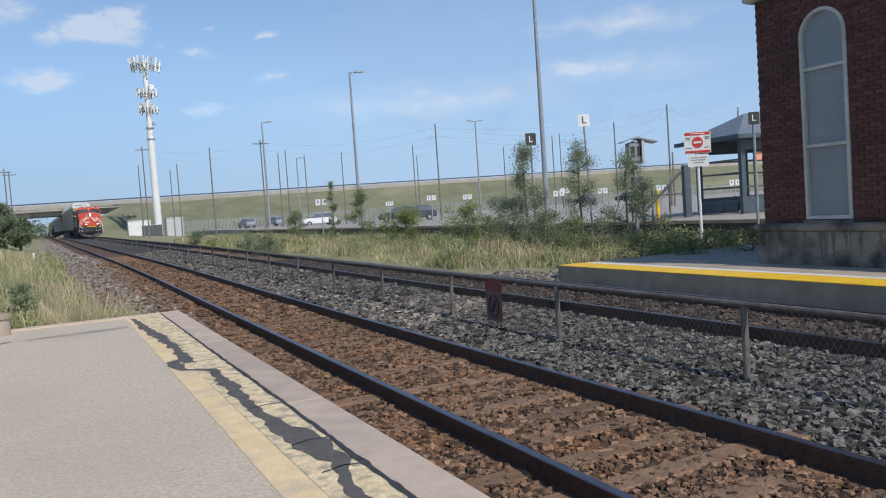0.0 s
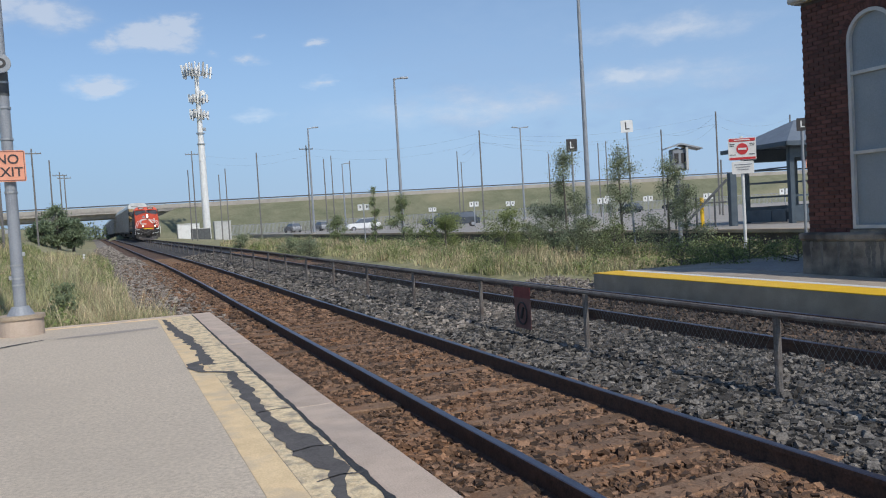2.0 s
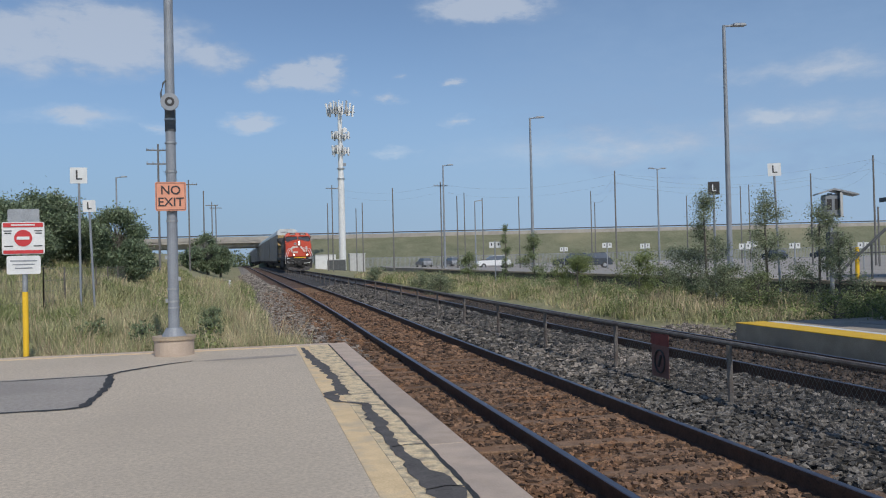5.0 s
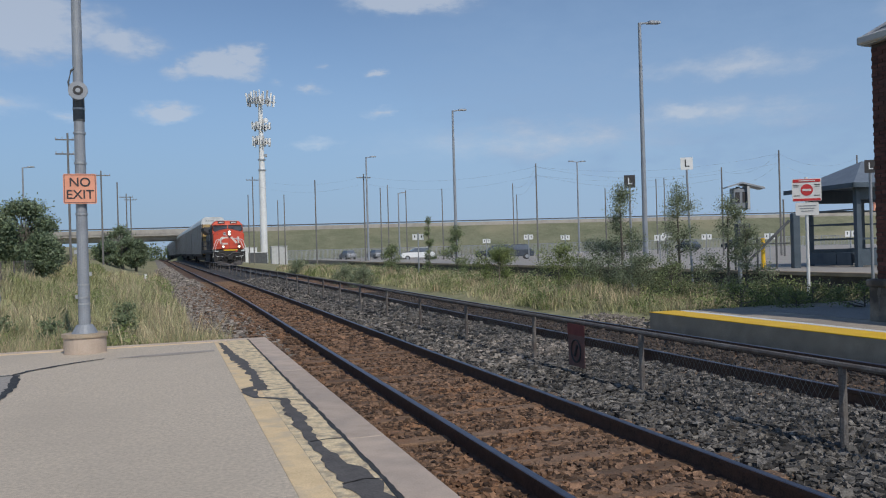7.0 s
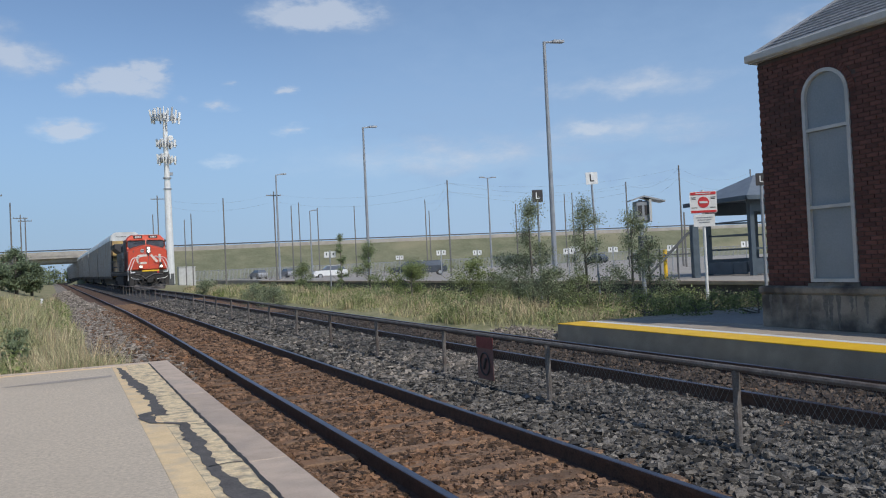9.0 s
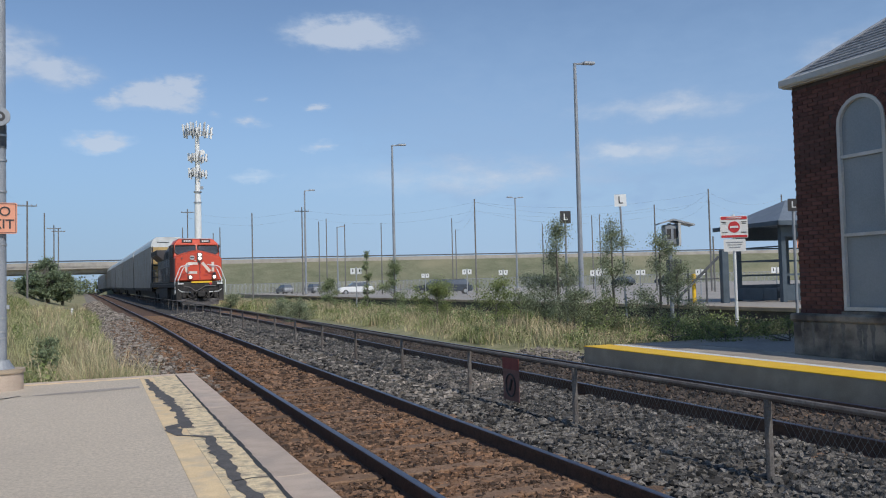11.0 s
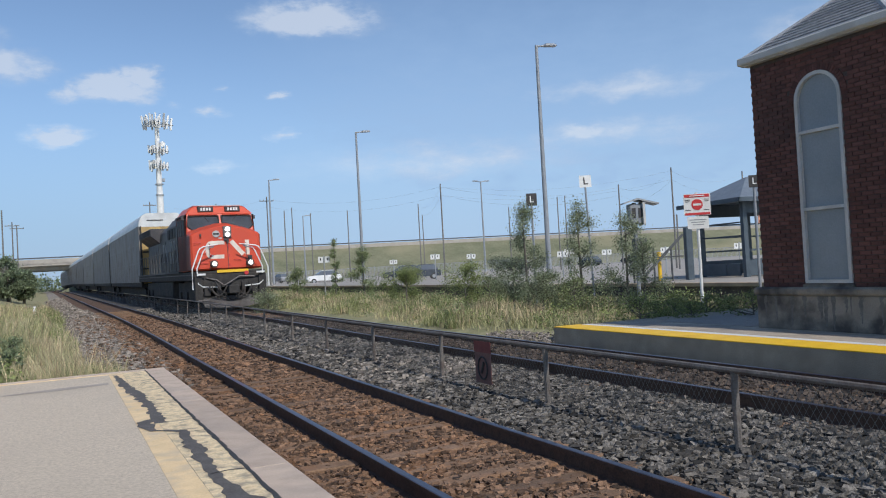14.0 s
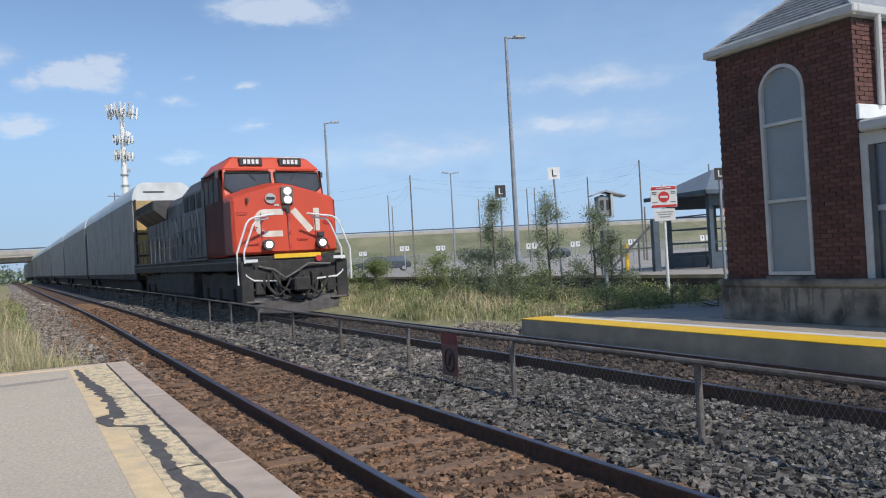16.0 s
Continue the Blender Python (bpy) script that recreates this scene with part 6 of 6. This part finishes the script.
TRE = "dark green broad tree beyond the dry field"
for i, (az, d, el, w) in enumerate(((-9.0, 50, 4.0, 3.3), (-8.0, 47, 1.9, 1.8), (-13.2, 52, 5.1, 4.2), (-11.6, 54, 3.4, 3.2), (-14.8, 48, 3.0, 3.6), (-17.8, 47, 3.2, 3.4), (-16.4, 50, 4.8, 4.6), (-19.6, 51, 5.0, 4.6), (-23, 52, 4.4, 5))):
    broad_tree(az, d, el, w, 50 + i, TRE)
for i, (az, d, el, w) in enumerate(((-3.15, 88, 2.3, 3.0), (-2.3, 90, 1.4, 2.4), (-4.1, 86, 1.2, 2.2))):
    broad_tree(az, d, el, w, 60 + i, "dark green rounded tree near the bridge", n=5000, leaf=0.14)
for i, (az, d) in enumerate(((-3.4, 20.0), (-7.6, 18.0), (-3.0, 24.0), (-10.6, 19))):
    p = bearing(az, d)
    plant("bush", p.x, p.y, 0.62, 0.7, M_PALELEAF, 70 + i, n=170, leaf=0.075, label="milkweed with broad pale leaves in the grass")


def far_trees():
    """A low belt of woodland beyond the bridge."""
    rng = np.random.default_rng(77)
    cs = []
    for _ in range(260):
        x = rng.uniform(-150, 10)
        hh = 6.0 + 2.4 * noise.noise((x * 0.06, 0.0, 3.0)) + rng.uniform(-0.6, 0.6)
        cs += [(x, 330 + rng.uniform(-8, 8), -0.3 + hh * q) for q in (0.15, 0.4, 0.65, 0.9)]
    tagged(leaves("tree_belt", cs, 1.3, 16000, 0.55, M_TREELEAF, None, 78), "low belt of dark green woodland beyond the bridge", "woodland", kind="stuff")


far_trees()


def meadow(name, label, pick, n, height, seed, material):
    """Grass in tufts of bent blades, as one object."""
    rng = np.random.default_rng(seed)
    verts, faces = [], []
    for _ in range(n):
        x, y = pick(rng)
        z = ground_z(x, y) - 0.03
        d = math.hypot(x - EYE.x, y)
        h = height * rng.uniform(0.3, 1.2) * (0.8 + 0.8 * noise.noise((x * 0.6, y * 0.4, 2)))
        w = 0.003 + 0.0003 * d
        for _ in range(8):
            ox, oy = rng.normal(0, 0.13, 2)
            a = rng.uniform(0, 6.283)
            lx, ly = rng.normal(0, 0.26, 2) * h
            hh = h * rng.uniform(0.6, 1.1)
            cx, cy = math.cos(a) * w, math.sin(a) * w
            k = len(verts)
            verts += [(x + ox - cx, y + oy - cy, z), (x + ox + cx, y + oy + cy, z), (x + ox + lx * 0.35 + cx * 0.8, y + oy + ly * 0.35 + cy * 0.8, z + hh * 0.6), (x + ox + lx * 0.35 - cx * 0.8, y + oy + ly * 0.35 - cy * 0.8, z + hh * 0.6), (x + ox + lx, y + oy + ly, z + hh)]
            faces += [(k, k + 1, k + 2, k + 3), (k + 3, k + 2, k + 4)]
    ob = from_arrays(name, verts, faces, material)
    tagged(ob, label, "grass", kind="stuff")


def pick_left(rng):
    y = 14.35 + 52 * rng.random() ** 2.2
    return track_x(y) - 1.25 - min((y - 14.4) * 0.16, 1.0) - 0.4 * rng.random() - 13 * rng.random() ** 1.25 * (0.5 + (y - 14) / 40), y


def pick_patch(rng):
    """Spots in the field where the weeds stay green."""
    while True:
        x, y = pick_left(rng)
        if noise.noise((x * 0.45, y * 0.22, 9)) > 0.18:
            return x, y


def pick_right(rng):
    """Spots in the weed strip, thick in clumps and thin between them."""
    while True:
        y = 13.9 + 62 * rng.random() ** 1.8
        x = track_x(y) + 7.7 + 0.9 * max(0.0, 18.5 - y) / 3.6 + 7.3 * rng.random()
        if noise.noise((x * 0.8, y * 0.5, 4)) > -0.05 or rng.random() < 0.3:
            return x, y


def pick_lush(rng):
    """Damp spots of the strip, mostly towards the far platform, where leafy weeds crowd."""
    while True:
        x, y = pick_right(rng)
        if noise.noise((x * 0.5, y * 0.3, 8)) + 0.09 * (x - track_x(y) - 11.5) > 0.0:
            return x, y


meadow("meadow_grass", "tall dry green-yellow grass of the field", pick_left, 30000, 0.56, 1, M_BLADE)
meadow("meadow_grass", "tan seed stalks standing over the field grass", pick_left, 1900, 0.85, 4, M_STALK)
meadow("meadow_grass", "deep green weeds in patches in the field", pick_patch, 9000, 0.55, 6, M_LTLEAF)
meadow("weed_strip", "tall mixed weeds and dry grass between track and car park", pick_right, 16000, 0.38, 2, M_BLADE)
meadow("weed_strip", "tan seed stalks over the weed strip", pick_right, 2600, 0.58, 7, M_STALK)
meadow("weed_strip", "deep green weeds in the damp spots of the strip", pick_lush, 9000, 0.44, 8, M_LTLEAF)
meadow("verge_weeds", "short green weeds at the ballast edge", lambda rng: (-1.25 - 0.8 * rng.random(), 14.4 + 7 * rng.random() ** 1.6), 1500, 0.28, 3, M_LTLEAF)


def leafy_weeds(label, pick, clumps, n, leaf, material, tall, seed):
    rng = np.random.default_rng(seed)
    cs = []
    for _ in range(clumps):
        x, y = pick(rng)
        top = tall * rng.uniform(0.35, 1.15)
        cs += [(x, y, ground_z(x, y) + top * q) for q in (0.3, 0.6, 0.95)]
    tagged(leaves("leafy_weeds", cs, 0.13, n, leaf, material, None, seed), label, "weeds", kind="stuff")


leafy_weeds("leafy green weeds mixed into the grass strip", pick_right, 500, 20000, 0.034, M_LTLEAF, 0.5, 5)
leafy_weeds("dark leafy weeds crowding the damp side of the strip", pick_lush, 520, 30000, 0.036, M_DKLEAF, 0.52, 11)
leafy_weeds("pale flower heads over the weeds", pick_right, 240, 2600, 0.022, M_STALK, 0.6, 12)
leafy_weeds("leafy weeds scattered in the field", pick_patch, 150, 9000, 0.04, M_LTLEAF, 0.6, 13)

# fallen board and marker stake in the left field
t = thing("fallen_board", "weathered fallen wooden board in the grass", "board", Matrix.Translation((-5.6, 72, 0.2)))
boxpart("plank", (-1.0, 0.9, -0.08, 0.08, 0.05, 0.12), M_WOOD, t)
t = thing("marker_stake", "short white marker stake in the grass", "stake", Matrix.Translation((-4.35, 57, -0.05)))
boxpart("stake", (-0.07, 0.07, -0.05, 0.05, -0.2, 0.62), M_WHITE, t)


# ---- clouds, far off ----
def cloud_sheet():
    R = 3200.0
    m = bpy.data.materials.new("cloud_sheet")
    m.use_nodes = True
    n, l = m.node_tree.nodes, m.node_tree.links
    n.remove(n["Principled BSDF"])
    out = n["Material Output"]
    uv = n.new("ShaderNodeUVMap").outputs[0]
    warp = n.new("ShaderNodeTexNoise")
    warp.inputs["Scale"].default_value, warp.inputs["Detail"].default_value, warp.inputs["Roughness"].default_value = 0.55, 7.0, 0.62
    st = n.new("ShaderNodeMapping")
    st.inputs["Scale"].default_value = (0.7, 1.5, 1)
    l.new(uv, st.inputs[0])
    l.new(st.outputs[0], warp.inputs["Vector"])

    def math_node(op, a, b=None):
        k = n.new("ShaderNodeMath")
        k.operation = op
        for s, v in zip(k.inputs, (a, b)):
            if v is None:
                continue
            if isinstance(v, (int, float)):
                s.default_value = v
            else:
                l.new(v, s)
        return k.outputs[0]

    ruffle = n.new("ShaderNodeTexNoise")
    ruffle.inputs["Scale"].default_value, ruffle.inputs["Detail"].default_value, ruffle.inputs["Roughness"].default_value = 0.42, 5.0, 0.6
    l.new(st.outputs[0], ruffle.inputs["Vector"])
    shift = n.new("ShaderNodeVectorMath")
    shift.operation = "MULTIPLY_ADD"
    l.new(ruffle.outputs["Color"], shift.inputs[0])
    shift.inputs[1].default_value, shift.inputs[2].default_value = (4.2, 2.2, 0), (-2.1, -1.1, 0)
    moved = n.new("ShaderNodeVectorMath")
    l.new(uv, moved.inputs[0])
    l.new(shift.outputs[0], moved.inputs[1])
    total = None
    CLOUDS = ((-9.5, 15.0, 9.0, 3.4, 1.15), (-17, 14.2, 9, 3.0, 1.1), (-3, 14.2, 5, 1.6, 0.8), (3.4, 13.0, 3.8, 1.4, 1.1), (0.9, 12.6, 2.2, 0.9, 0.8), (5.2, 13.7, 2.1, 1.3, 1.0), (-0.3, 9.8, 2.7, 1.0, 1.15), (16.8, 17.7, 6.6, 1.8, 1.15), (14.2, 12.8, 1.2, 0.6, 0.8), (9.7, 11.7, 1.6, 0.6, 0.65), (10.2, 13.0, 1.2, 0.5, 0.4), (14.15, 9.7, 1.5, 0.55, 0.65), (10.1, 7.75, 2.8, 0.6, 0.55), (39, 11.8, 9.5, 1.3, 0.6), (35.8, 8.9, 2.6, 0.9, 0.7), (-11.5, 9.8, 6.0, 1.0, 0.7), (-6.5, 9.3, 1.3, 0.7, 0.6), (7, 11.9, 1.0, 0.45, 0.5), (25, 7.6, 17, 2.2, 0.45), (38, 8.6, 12, 1.9, 0.42), (30, 22, 8, 2, 0.7), (52, 14, 6, 2, 0.7))
    for az, el, a, b, k in CLOUDS:
        v = n.new("ShaderNodeVectorMath")
        v.operation = "SUBTRACT"
        l.new(moved.outputs[0], v.inputs[0])
        v.inputs[1].default_value = (az, el, 0)
        w = n.new("ShaderNodeVectorMath")
        w.operation = "DIVIDE"
        l.new(v.outputs[0], w.inputs[0])
        w.inputs[1].default_value = (a, b, 1)
        q = n.new("ShaderNodeVectorMath")
        q.operation = "LENGTH"
        l.new(w.outputs[0], q.inputs[0])
        f = math_node("MULTIPLY", math_node("MAXIMUM", math_node("SUBTRACT", 1.0, q.outputs["Value"]), 0.0), k)
        total = f if total is None else math_node("MAXIMUM", total, f)
    puff = math_node("MULTIPLY", total, math_node("ADD", 0.15, math_node("MULTIPLY", warp.outputs["Fac"], 1.9)))
    r = n.new("ShaderNodeMapRange")
    r.interpolation_type = "SMOOTHSTEP"
    r.inputs[1].default_value, r.inputs[2].default_value, r.inputs[4].default_value = 0.06, 0.75, 0.72
    l.new(puff, r.inputs[0])
    # thin haze that thickens towards the horizon
    sep = n.new("ShaderNodeSeparateXYZ")
    l.new(uv, sep.inputs[0])
    hz = n.new("ShaderNodeMapRange")
    hz.interpolation_type = "SMOOTHSTEP"
    hz.inputs[1].default_value, hz.inputs[2].default_value, hz.inputs[3].default_value, hz.inputs[4].default_value = 0.5, 17.0, 0.88, 0.05
    l.new(sep.outputs[1], hz.inputs[0])
    bandx = n.new("ShaderNodeMapRange")
    bandx.interpolation_type = "SMOOTHSTEP"
    bandx.inputs[1].default_value, bandx.inputs[2].default_value, bandx.inputs[4].default_value = 4.0, 26.0, 0.80
    l.new(sep.outputs[0], bandx.inputs[0])
    bandy = n.new("ShaderNodeMapRange")
    bandy.interpolation_type = "SMOOTHSTEP"
    bandy.inputs[1].default_value, bandy.inputs[2].default_value, bandy.inputs[3].default_value, bandy.inputs[4].default_value = 6.0, 26.0, 1.0, 0.0
    l.new(sep.outputs[1], bandy.inputs[0])
    band = math_node("MULTIPLY", math_node("MULTIPLY", bandx.outputs[0], bandy.outputs[0]), math_node("ADD", 0.4, warp.outputs["Fac"]))
    side = n.new("ShaderNodeMapRange")
    side.interpolation_type = "SMOOTHSTEP"
    side.inputs[1].default_value, side.inputs[2].default_value, side.inputs[3].default_value, side.inputs[4].default_value = -14.0, 26.0, 0.96, 1.0
    l.new(sep.outputs[0], side.inputs[0])
    hazes = math_node("MAXIMUM", math_node("MULTIPLY", hz.outputs[0], side.outputs[0]), band)
    fac = math_node("MAXIMUM", r.outputs[0], hazes)
    em = n.new("ShaderNodeEmission")
    mixc = n.new("ShaderNodeMix")
    mixc.data_type = "RGBA"
    l.new(r.outputs[0], mixc.inputs[0])
    tint = n.new("ShaderNodeMix")
    tint.data_type = "RGBA"
    swing = n.new("ShaderNodeMapRange")
    swing.interpolation_type = "SMOOTHSTEP"
    swing.inputs[1].default_value, swing.inputs[2].default_value = -8.0, 28.0
    l.new(sep.outputs[0], swing.inputs[0])
    l.new(swing.outputs[0], tint.inputs[0])
    tint.inputs[6].default_value = (0.256, 0.415, 0.672, 1)
    tint.inputs[7].default_value = (0.338, 0.507, 0.775, 1)
    l.new(tint.outputs[2], mixc.inputs[6])
    mixc.inputs[7].default_value = (0.76, 0.80, 0.87, 1)
    l.new(mixc.outputs[2], em.inputs[0])
    tr = n.new("ShaderNodeBsdfTransparent")
    mx = n.new("ShaderNodeMixShader")
    l.new(fac, mx.inputs[0])
    l.new(tr.outputs[0], mx.inputs[1])
    l.new(em.outputs[0], mx.inputs[2])
    l.new(mx.outputs[0], out.inputs[0])
    bm = bmesh.new()
    lay = bm.loops.layers.uv.new("UVMap")
    azs, els = list(range(-75, 96, 3)), [-1, 0, 2, 4, 6, 9, 12, 15, 18, 22, 26, 32]
    grid = {}
    for i, a in enumerate(azs):
        for j, e in enumerate(els):
            ra, re = radians(a), radians(e)
            grid[i, j] = (bm.verts.new((EYE.x + R * math.sin(ra) * math.cos(re), R * math.cos(ra) * math.cos(re), 1.6 + R * math.sin(re))), a, e)
    for i in range(len(azs) - 1):
        for j in range(len(els) - 1):
            c = [grid[i, j], grid[i + 1, j], grid[i + 1, j + 1], grid[i, j + 1]]
            f = bm.faces.new([q[0] for q in c])
            for lp, q in zip(f.loops, c):
                lp[lay].uv = (q[1], q[2])
    me = bpy.data.meshes.new("backdrop")
    bm.to_mesh(me)
    bm.free()
    me.materials.append(m)
    tagged(new("backdrop", me), "far summer clouds and pale haze over the horizon", "sky", kind="structure")


cloud_sheet()


# ---- loose stones, ties and bricks ----
def stones(name, label, x0, x1, y0, y1, n, size, material, bed, seed):
    """Crushed stones in one object: sharp-edged broken blocks."""
    rng = np.random.default_rng(seed)
    base = np.array([(x, y, z) for z in (-1, 1) for y in (-1, 1) for x in (-1, 1)]) * np.array([0.85, 0.66, 0.46])
    tri = np.array([(0, 2, 3), (0, 3, 1), (4, 5, 7), (4, 7, 6), (0, 1, 5), (0, 5, 4), (2, 6, 7), (2, 7, 3), (0, 4, 6), (0, 6, 2), (1, 3, 7), (1, 7, 5)])
    p = np.stack([rng.uniform(x0, x1, n), y0 + (y1 - y0) * rng.random(n) ** 1.25], 1)
    zb = np.array([bed(float(a)) for a in p[:, 0]])
    s = size * rng.uniform(0.5, 1.5, (n, 1, 1)) * rng.uniform(0.7, 1.3, (n, 1, 3))
    v = base[None] * rng.uniform(0.4, 1.25, (n, 8, 3)) * s
    a, b = rng.uniform(0, 6.283, n), rng.normal(0, 0.55, n)
    ca, sa, cb, sb = np.cos(a)[:, None], np.sin(a)[:, None], np.cos(b)[:, None], np.sin(b)[:, None]
    x, y, z = v[..., 0], v[..., 1], v[..., 2]
    y, z = y * cb - z * sb, y * sb + z * cb
    x, y = x * ca - y * sa, x * sa + y * ca
    bend = np.array([track_x(float(q)) for q in p[:, 1]])
    climb = np.array([track_z(float(q)) for q in p[:, 1]])
    v = np.stack([x + (p[:, 0] + bend)[:, None], y + p[:, 1:2], z + (climb + zb + size * rng.uniform(-0.1, 0.9, n))[:, None]], -1).reshape(-1, 3)
    f = (tri[None] + 8 * np.arange(n)[:, None, None]).reshape(-1, 3)
    me = bpy.data.meshes.new(name)
    me.vertices.add(len(v))
    me.vertices.foreach_set("co", v.astype(np.float32).ravel())
    me.loops.add(f.size)
    me.loops.foreach_set("vertex_index", f.astype(np.int32).ravel())
    me.polygons.add(len(f))
    me.polygons.foreach_set("loop_start", np.arange(0, f.size, 3, dtype=np.int32))
    me.update(calc_edges=True)
    me.shade_flat()
    me.materials.append(material)
    tagged(new(name, me), label, "ballast", kind="stuff")


def bed2(x):
    return float(np.interp(x, [1.7, 1.96, 2.3, 3.2, 5.9, 6.9], [-0.3, -0.165, -0.11, -0.03, -0.03, -0.4]))


def bed1(x):
    return -0.175


def shoulder(x):
    return float(np.interp(x, [-3.1, -2.0, -0.98], [-0.56, -0.33, -0.171]))


RUSTY, GREY = "rust-brown crushed ballast stones", "grey crushed ballast stones"
stones("ballast_stones", RUSTY, -0.88, -0.06, 2.5, 14, 8000, 0.029, M_RUSTSTONE, bed1, 1)
stones("ballast_stones", RUSTY, 0.06, 1.45, 2.5, 16, 15000, 0.029, M_RUSTSTONE, bed1, 2)
stones("ballast_stones", RUSTY, -0.95, 1.45, 14, 44, 12000, 0.042, M_RUSTSTONE, bed1, 3)
stones("ballast_stones", GREY, 1.57, 3.9, 2.5, 14, 25000, 0.035, M_STONE, bed2, 4)
stones("ballast_stones", GREY, 1.57, 3.9, 14, 50, 13000, 0.055, M_STONE, bed2, 5)
stones("ballast_stones", "grimy brown-grey ballast stones of the far track", 4.03, 5.4, 4, 30, 10000, 0.042, M_DARKSTONE, bed2, 6)
stones("ballast_stones", GREY, 5.5, 6.75, 5, 46, 7000, 0.048, M_STONE, bed2, 7)
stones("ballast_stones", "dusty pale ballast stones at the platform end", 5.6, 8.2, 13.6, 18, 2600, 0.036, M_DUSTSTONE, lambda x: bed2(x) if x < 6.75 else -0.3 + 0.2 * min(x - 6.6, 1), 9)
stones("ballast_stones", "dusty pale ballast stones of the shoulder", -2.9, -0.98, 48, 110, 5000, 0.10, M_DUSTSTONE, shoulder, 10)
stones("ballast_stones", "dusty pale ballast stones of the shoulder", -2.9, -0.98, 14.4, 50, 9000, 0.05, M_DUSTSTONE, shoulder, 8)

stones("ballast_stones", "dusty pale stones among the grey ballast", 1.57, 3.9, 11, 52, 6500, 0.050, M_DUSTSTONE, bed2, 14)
stones("ballast_stones", "rusty stones spilled over the shoulder", -1.9, -0.95, 14.4, 60, 3600, 0.045, M_RUSTSTONE, shoulder, 15)
stones("ballast_stones", "dusty stones along the rim of the rusty bed", -1.0, -0.45, 14.2, 60, 1500, 0.042, M_DUSTSTONE, bed1, 16)

bm = bmesh.new()
box(bm, -1.28, 1.28, -0.11, 0.11, -0.2, 0.0)
tie = finish("tie", bm, M_TIE, 0.012)
rng = random.Random(8)
for track, x0, z0, ya, yb in ((TRACKS[0], 0.7535, -0.143, -2, 52), (TRACKS[1], 4.7105, -0.012, 0, 52)):
    y = ya
    while y < yb:
        ob = new("tie", tie)
        ob.parent = track
        ob.matrix_basis = pose(x0 + track_x(y) + rng.uniform(-0.03, 0.03), y, z0 + track_z(y) + rng.uniform(-0.012, 0.008), 0, rng.uniform(-0.6, 0.6), rng.uniform(-1, 1))
        y += 0.54

X, Y0, Y1, E, cy, r, wy0, wy1, wz0, wz1 = SHAPE
bm = bmesh.new()
box(bm, -0.05, 0.0, 0, 0.193, 0, 0.0577)
brick = finish("brick", bm, M_BRICK, 0.003)
cells = []
row = 0
z = 0.995
while z + 0.06 < E:
    y = Y0 - (0.1 if row % 2 else 0.0)
    while y < Y1 - 0.01:
        a, b = max(y, Y0), min(y + 0.193, Y1)
        zc = z + 0.03
        inside = wz0 - 0.07 < zc < wz1 and b > wy0 - 0.002 and a < wy1 + 0.002
        mid = (a + b) / 2
        round_top = zc >= wz1 and math.hypot(min(abs(a - cy), abs(b - cy), abs(mid - cy)), zc - wz1) < r + 0.02
        if b - a > 0.05:
            if inside and (a < wy0 - 0.03 or b > wy1 + 0.03):
                a, b = (a, wy0 - 0.004) if a < wy0 else (wy1 + 0.004, b)
                cells.append((a, b, z))
            elif not inside and not round_top:
                cells.append((a, b, z))
        y += 0.203
    z += 0.0677
    row += 1
rng = random.Random(2)
whole = [c for c in cells if c[1] - c[0] > 0.185]
near = set(sorted(whole, key=lambda c: (c[2] > 3.3, c[0]))[:300])
for a, b, z in near:
    ob = new("brick", brick)
    ob.parent = STATION
    ob.matrix_basis = pose(X + 0.05 + rng.uniform(-0.003, 0.002), a, z)
bm = bmesh.new()
for c in cells:
    if c not in near:
        d = rng.uniform(-0.003, 0.002)
        box(bm, X + d, X + 0.05, c[0], c[1], c[2], c[2] + 0.0577)
row, z = 0, 3.5
while z + 0.06 < E:
    x = X + (0.1 if row % 2 else 0.004)
    while x < X + 6:
        if not (x + 0.19 > X + 0.98 and x < X + 2.02 and 3.72 < z < 4.5):
            box(bm, x, x + 0.193, Y0 - 0.004 + rng.uniform(-0.003, 0.002), Y0 + 0.05, z, z + 0.0577)
        x += 0.203
    z += 0.0677
    row += 1
tagged(part("brickwork", bm, M_BRICKS, STATION, "rest of the dark red brickwork"), kind="stuff")
# a thin raised arch line of brick round the window
bm = bmesh.new()
for k in range(30):
    a0, a1 = math.pi * k / 30, math.pi * (k + 0.86) / 30
    q = [(cy + rr * math.cos(aa), wz1 + rr * math.sin(aa)) for rr, aa in ((r + 0.004, a0), (r + 0.004, a1), (r + 0.11, a1), (r + 0.11, a0))]
    prism(bm, q, X - 0.008, X + 0.03, "x")
tagged(part("arch_bricks", bm, M_BRICKS, STATION, "arched ring of bricks over the window"), kind="stuff")


# ---- everything that moves ----
def motions():
    walk(LOCO, train_rows(0.0, 21.6))
    for i, c in enumerate(CARS):
        walk(c, train_rows(22.3 + CAR * i, 27.3))
    rows = [(k * 0.1, math.degrees(SPEED * k * 0.1 / 0.53)) for k in range(161)]
    for w in LOCO_WHEELS:
        x, y, z = w.location
        walk(w, [(t, pose(x, y, z, a % 360.0, 0, 0)) for t, a in rows])
    rows = [(k / 15.0, math.degrees(SPEED * k / 15.0 / 0.42)) for k in range(241)]
    for c in CARS[:2]:
        for w in [o for o in c.children if o.name.startswith("wheelset")]:
            x, y, z = w.location
            walk(w, [(t, pose(x, y, z, a % 360.0, 0, 0)) for t, a in rows])


motions()
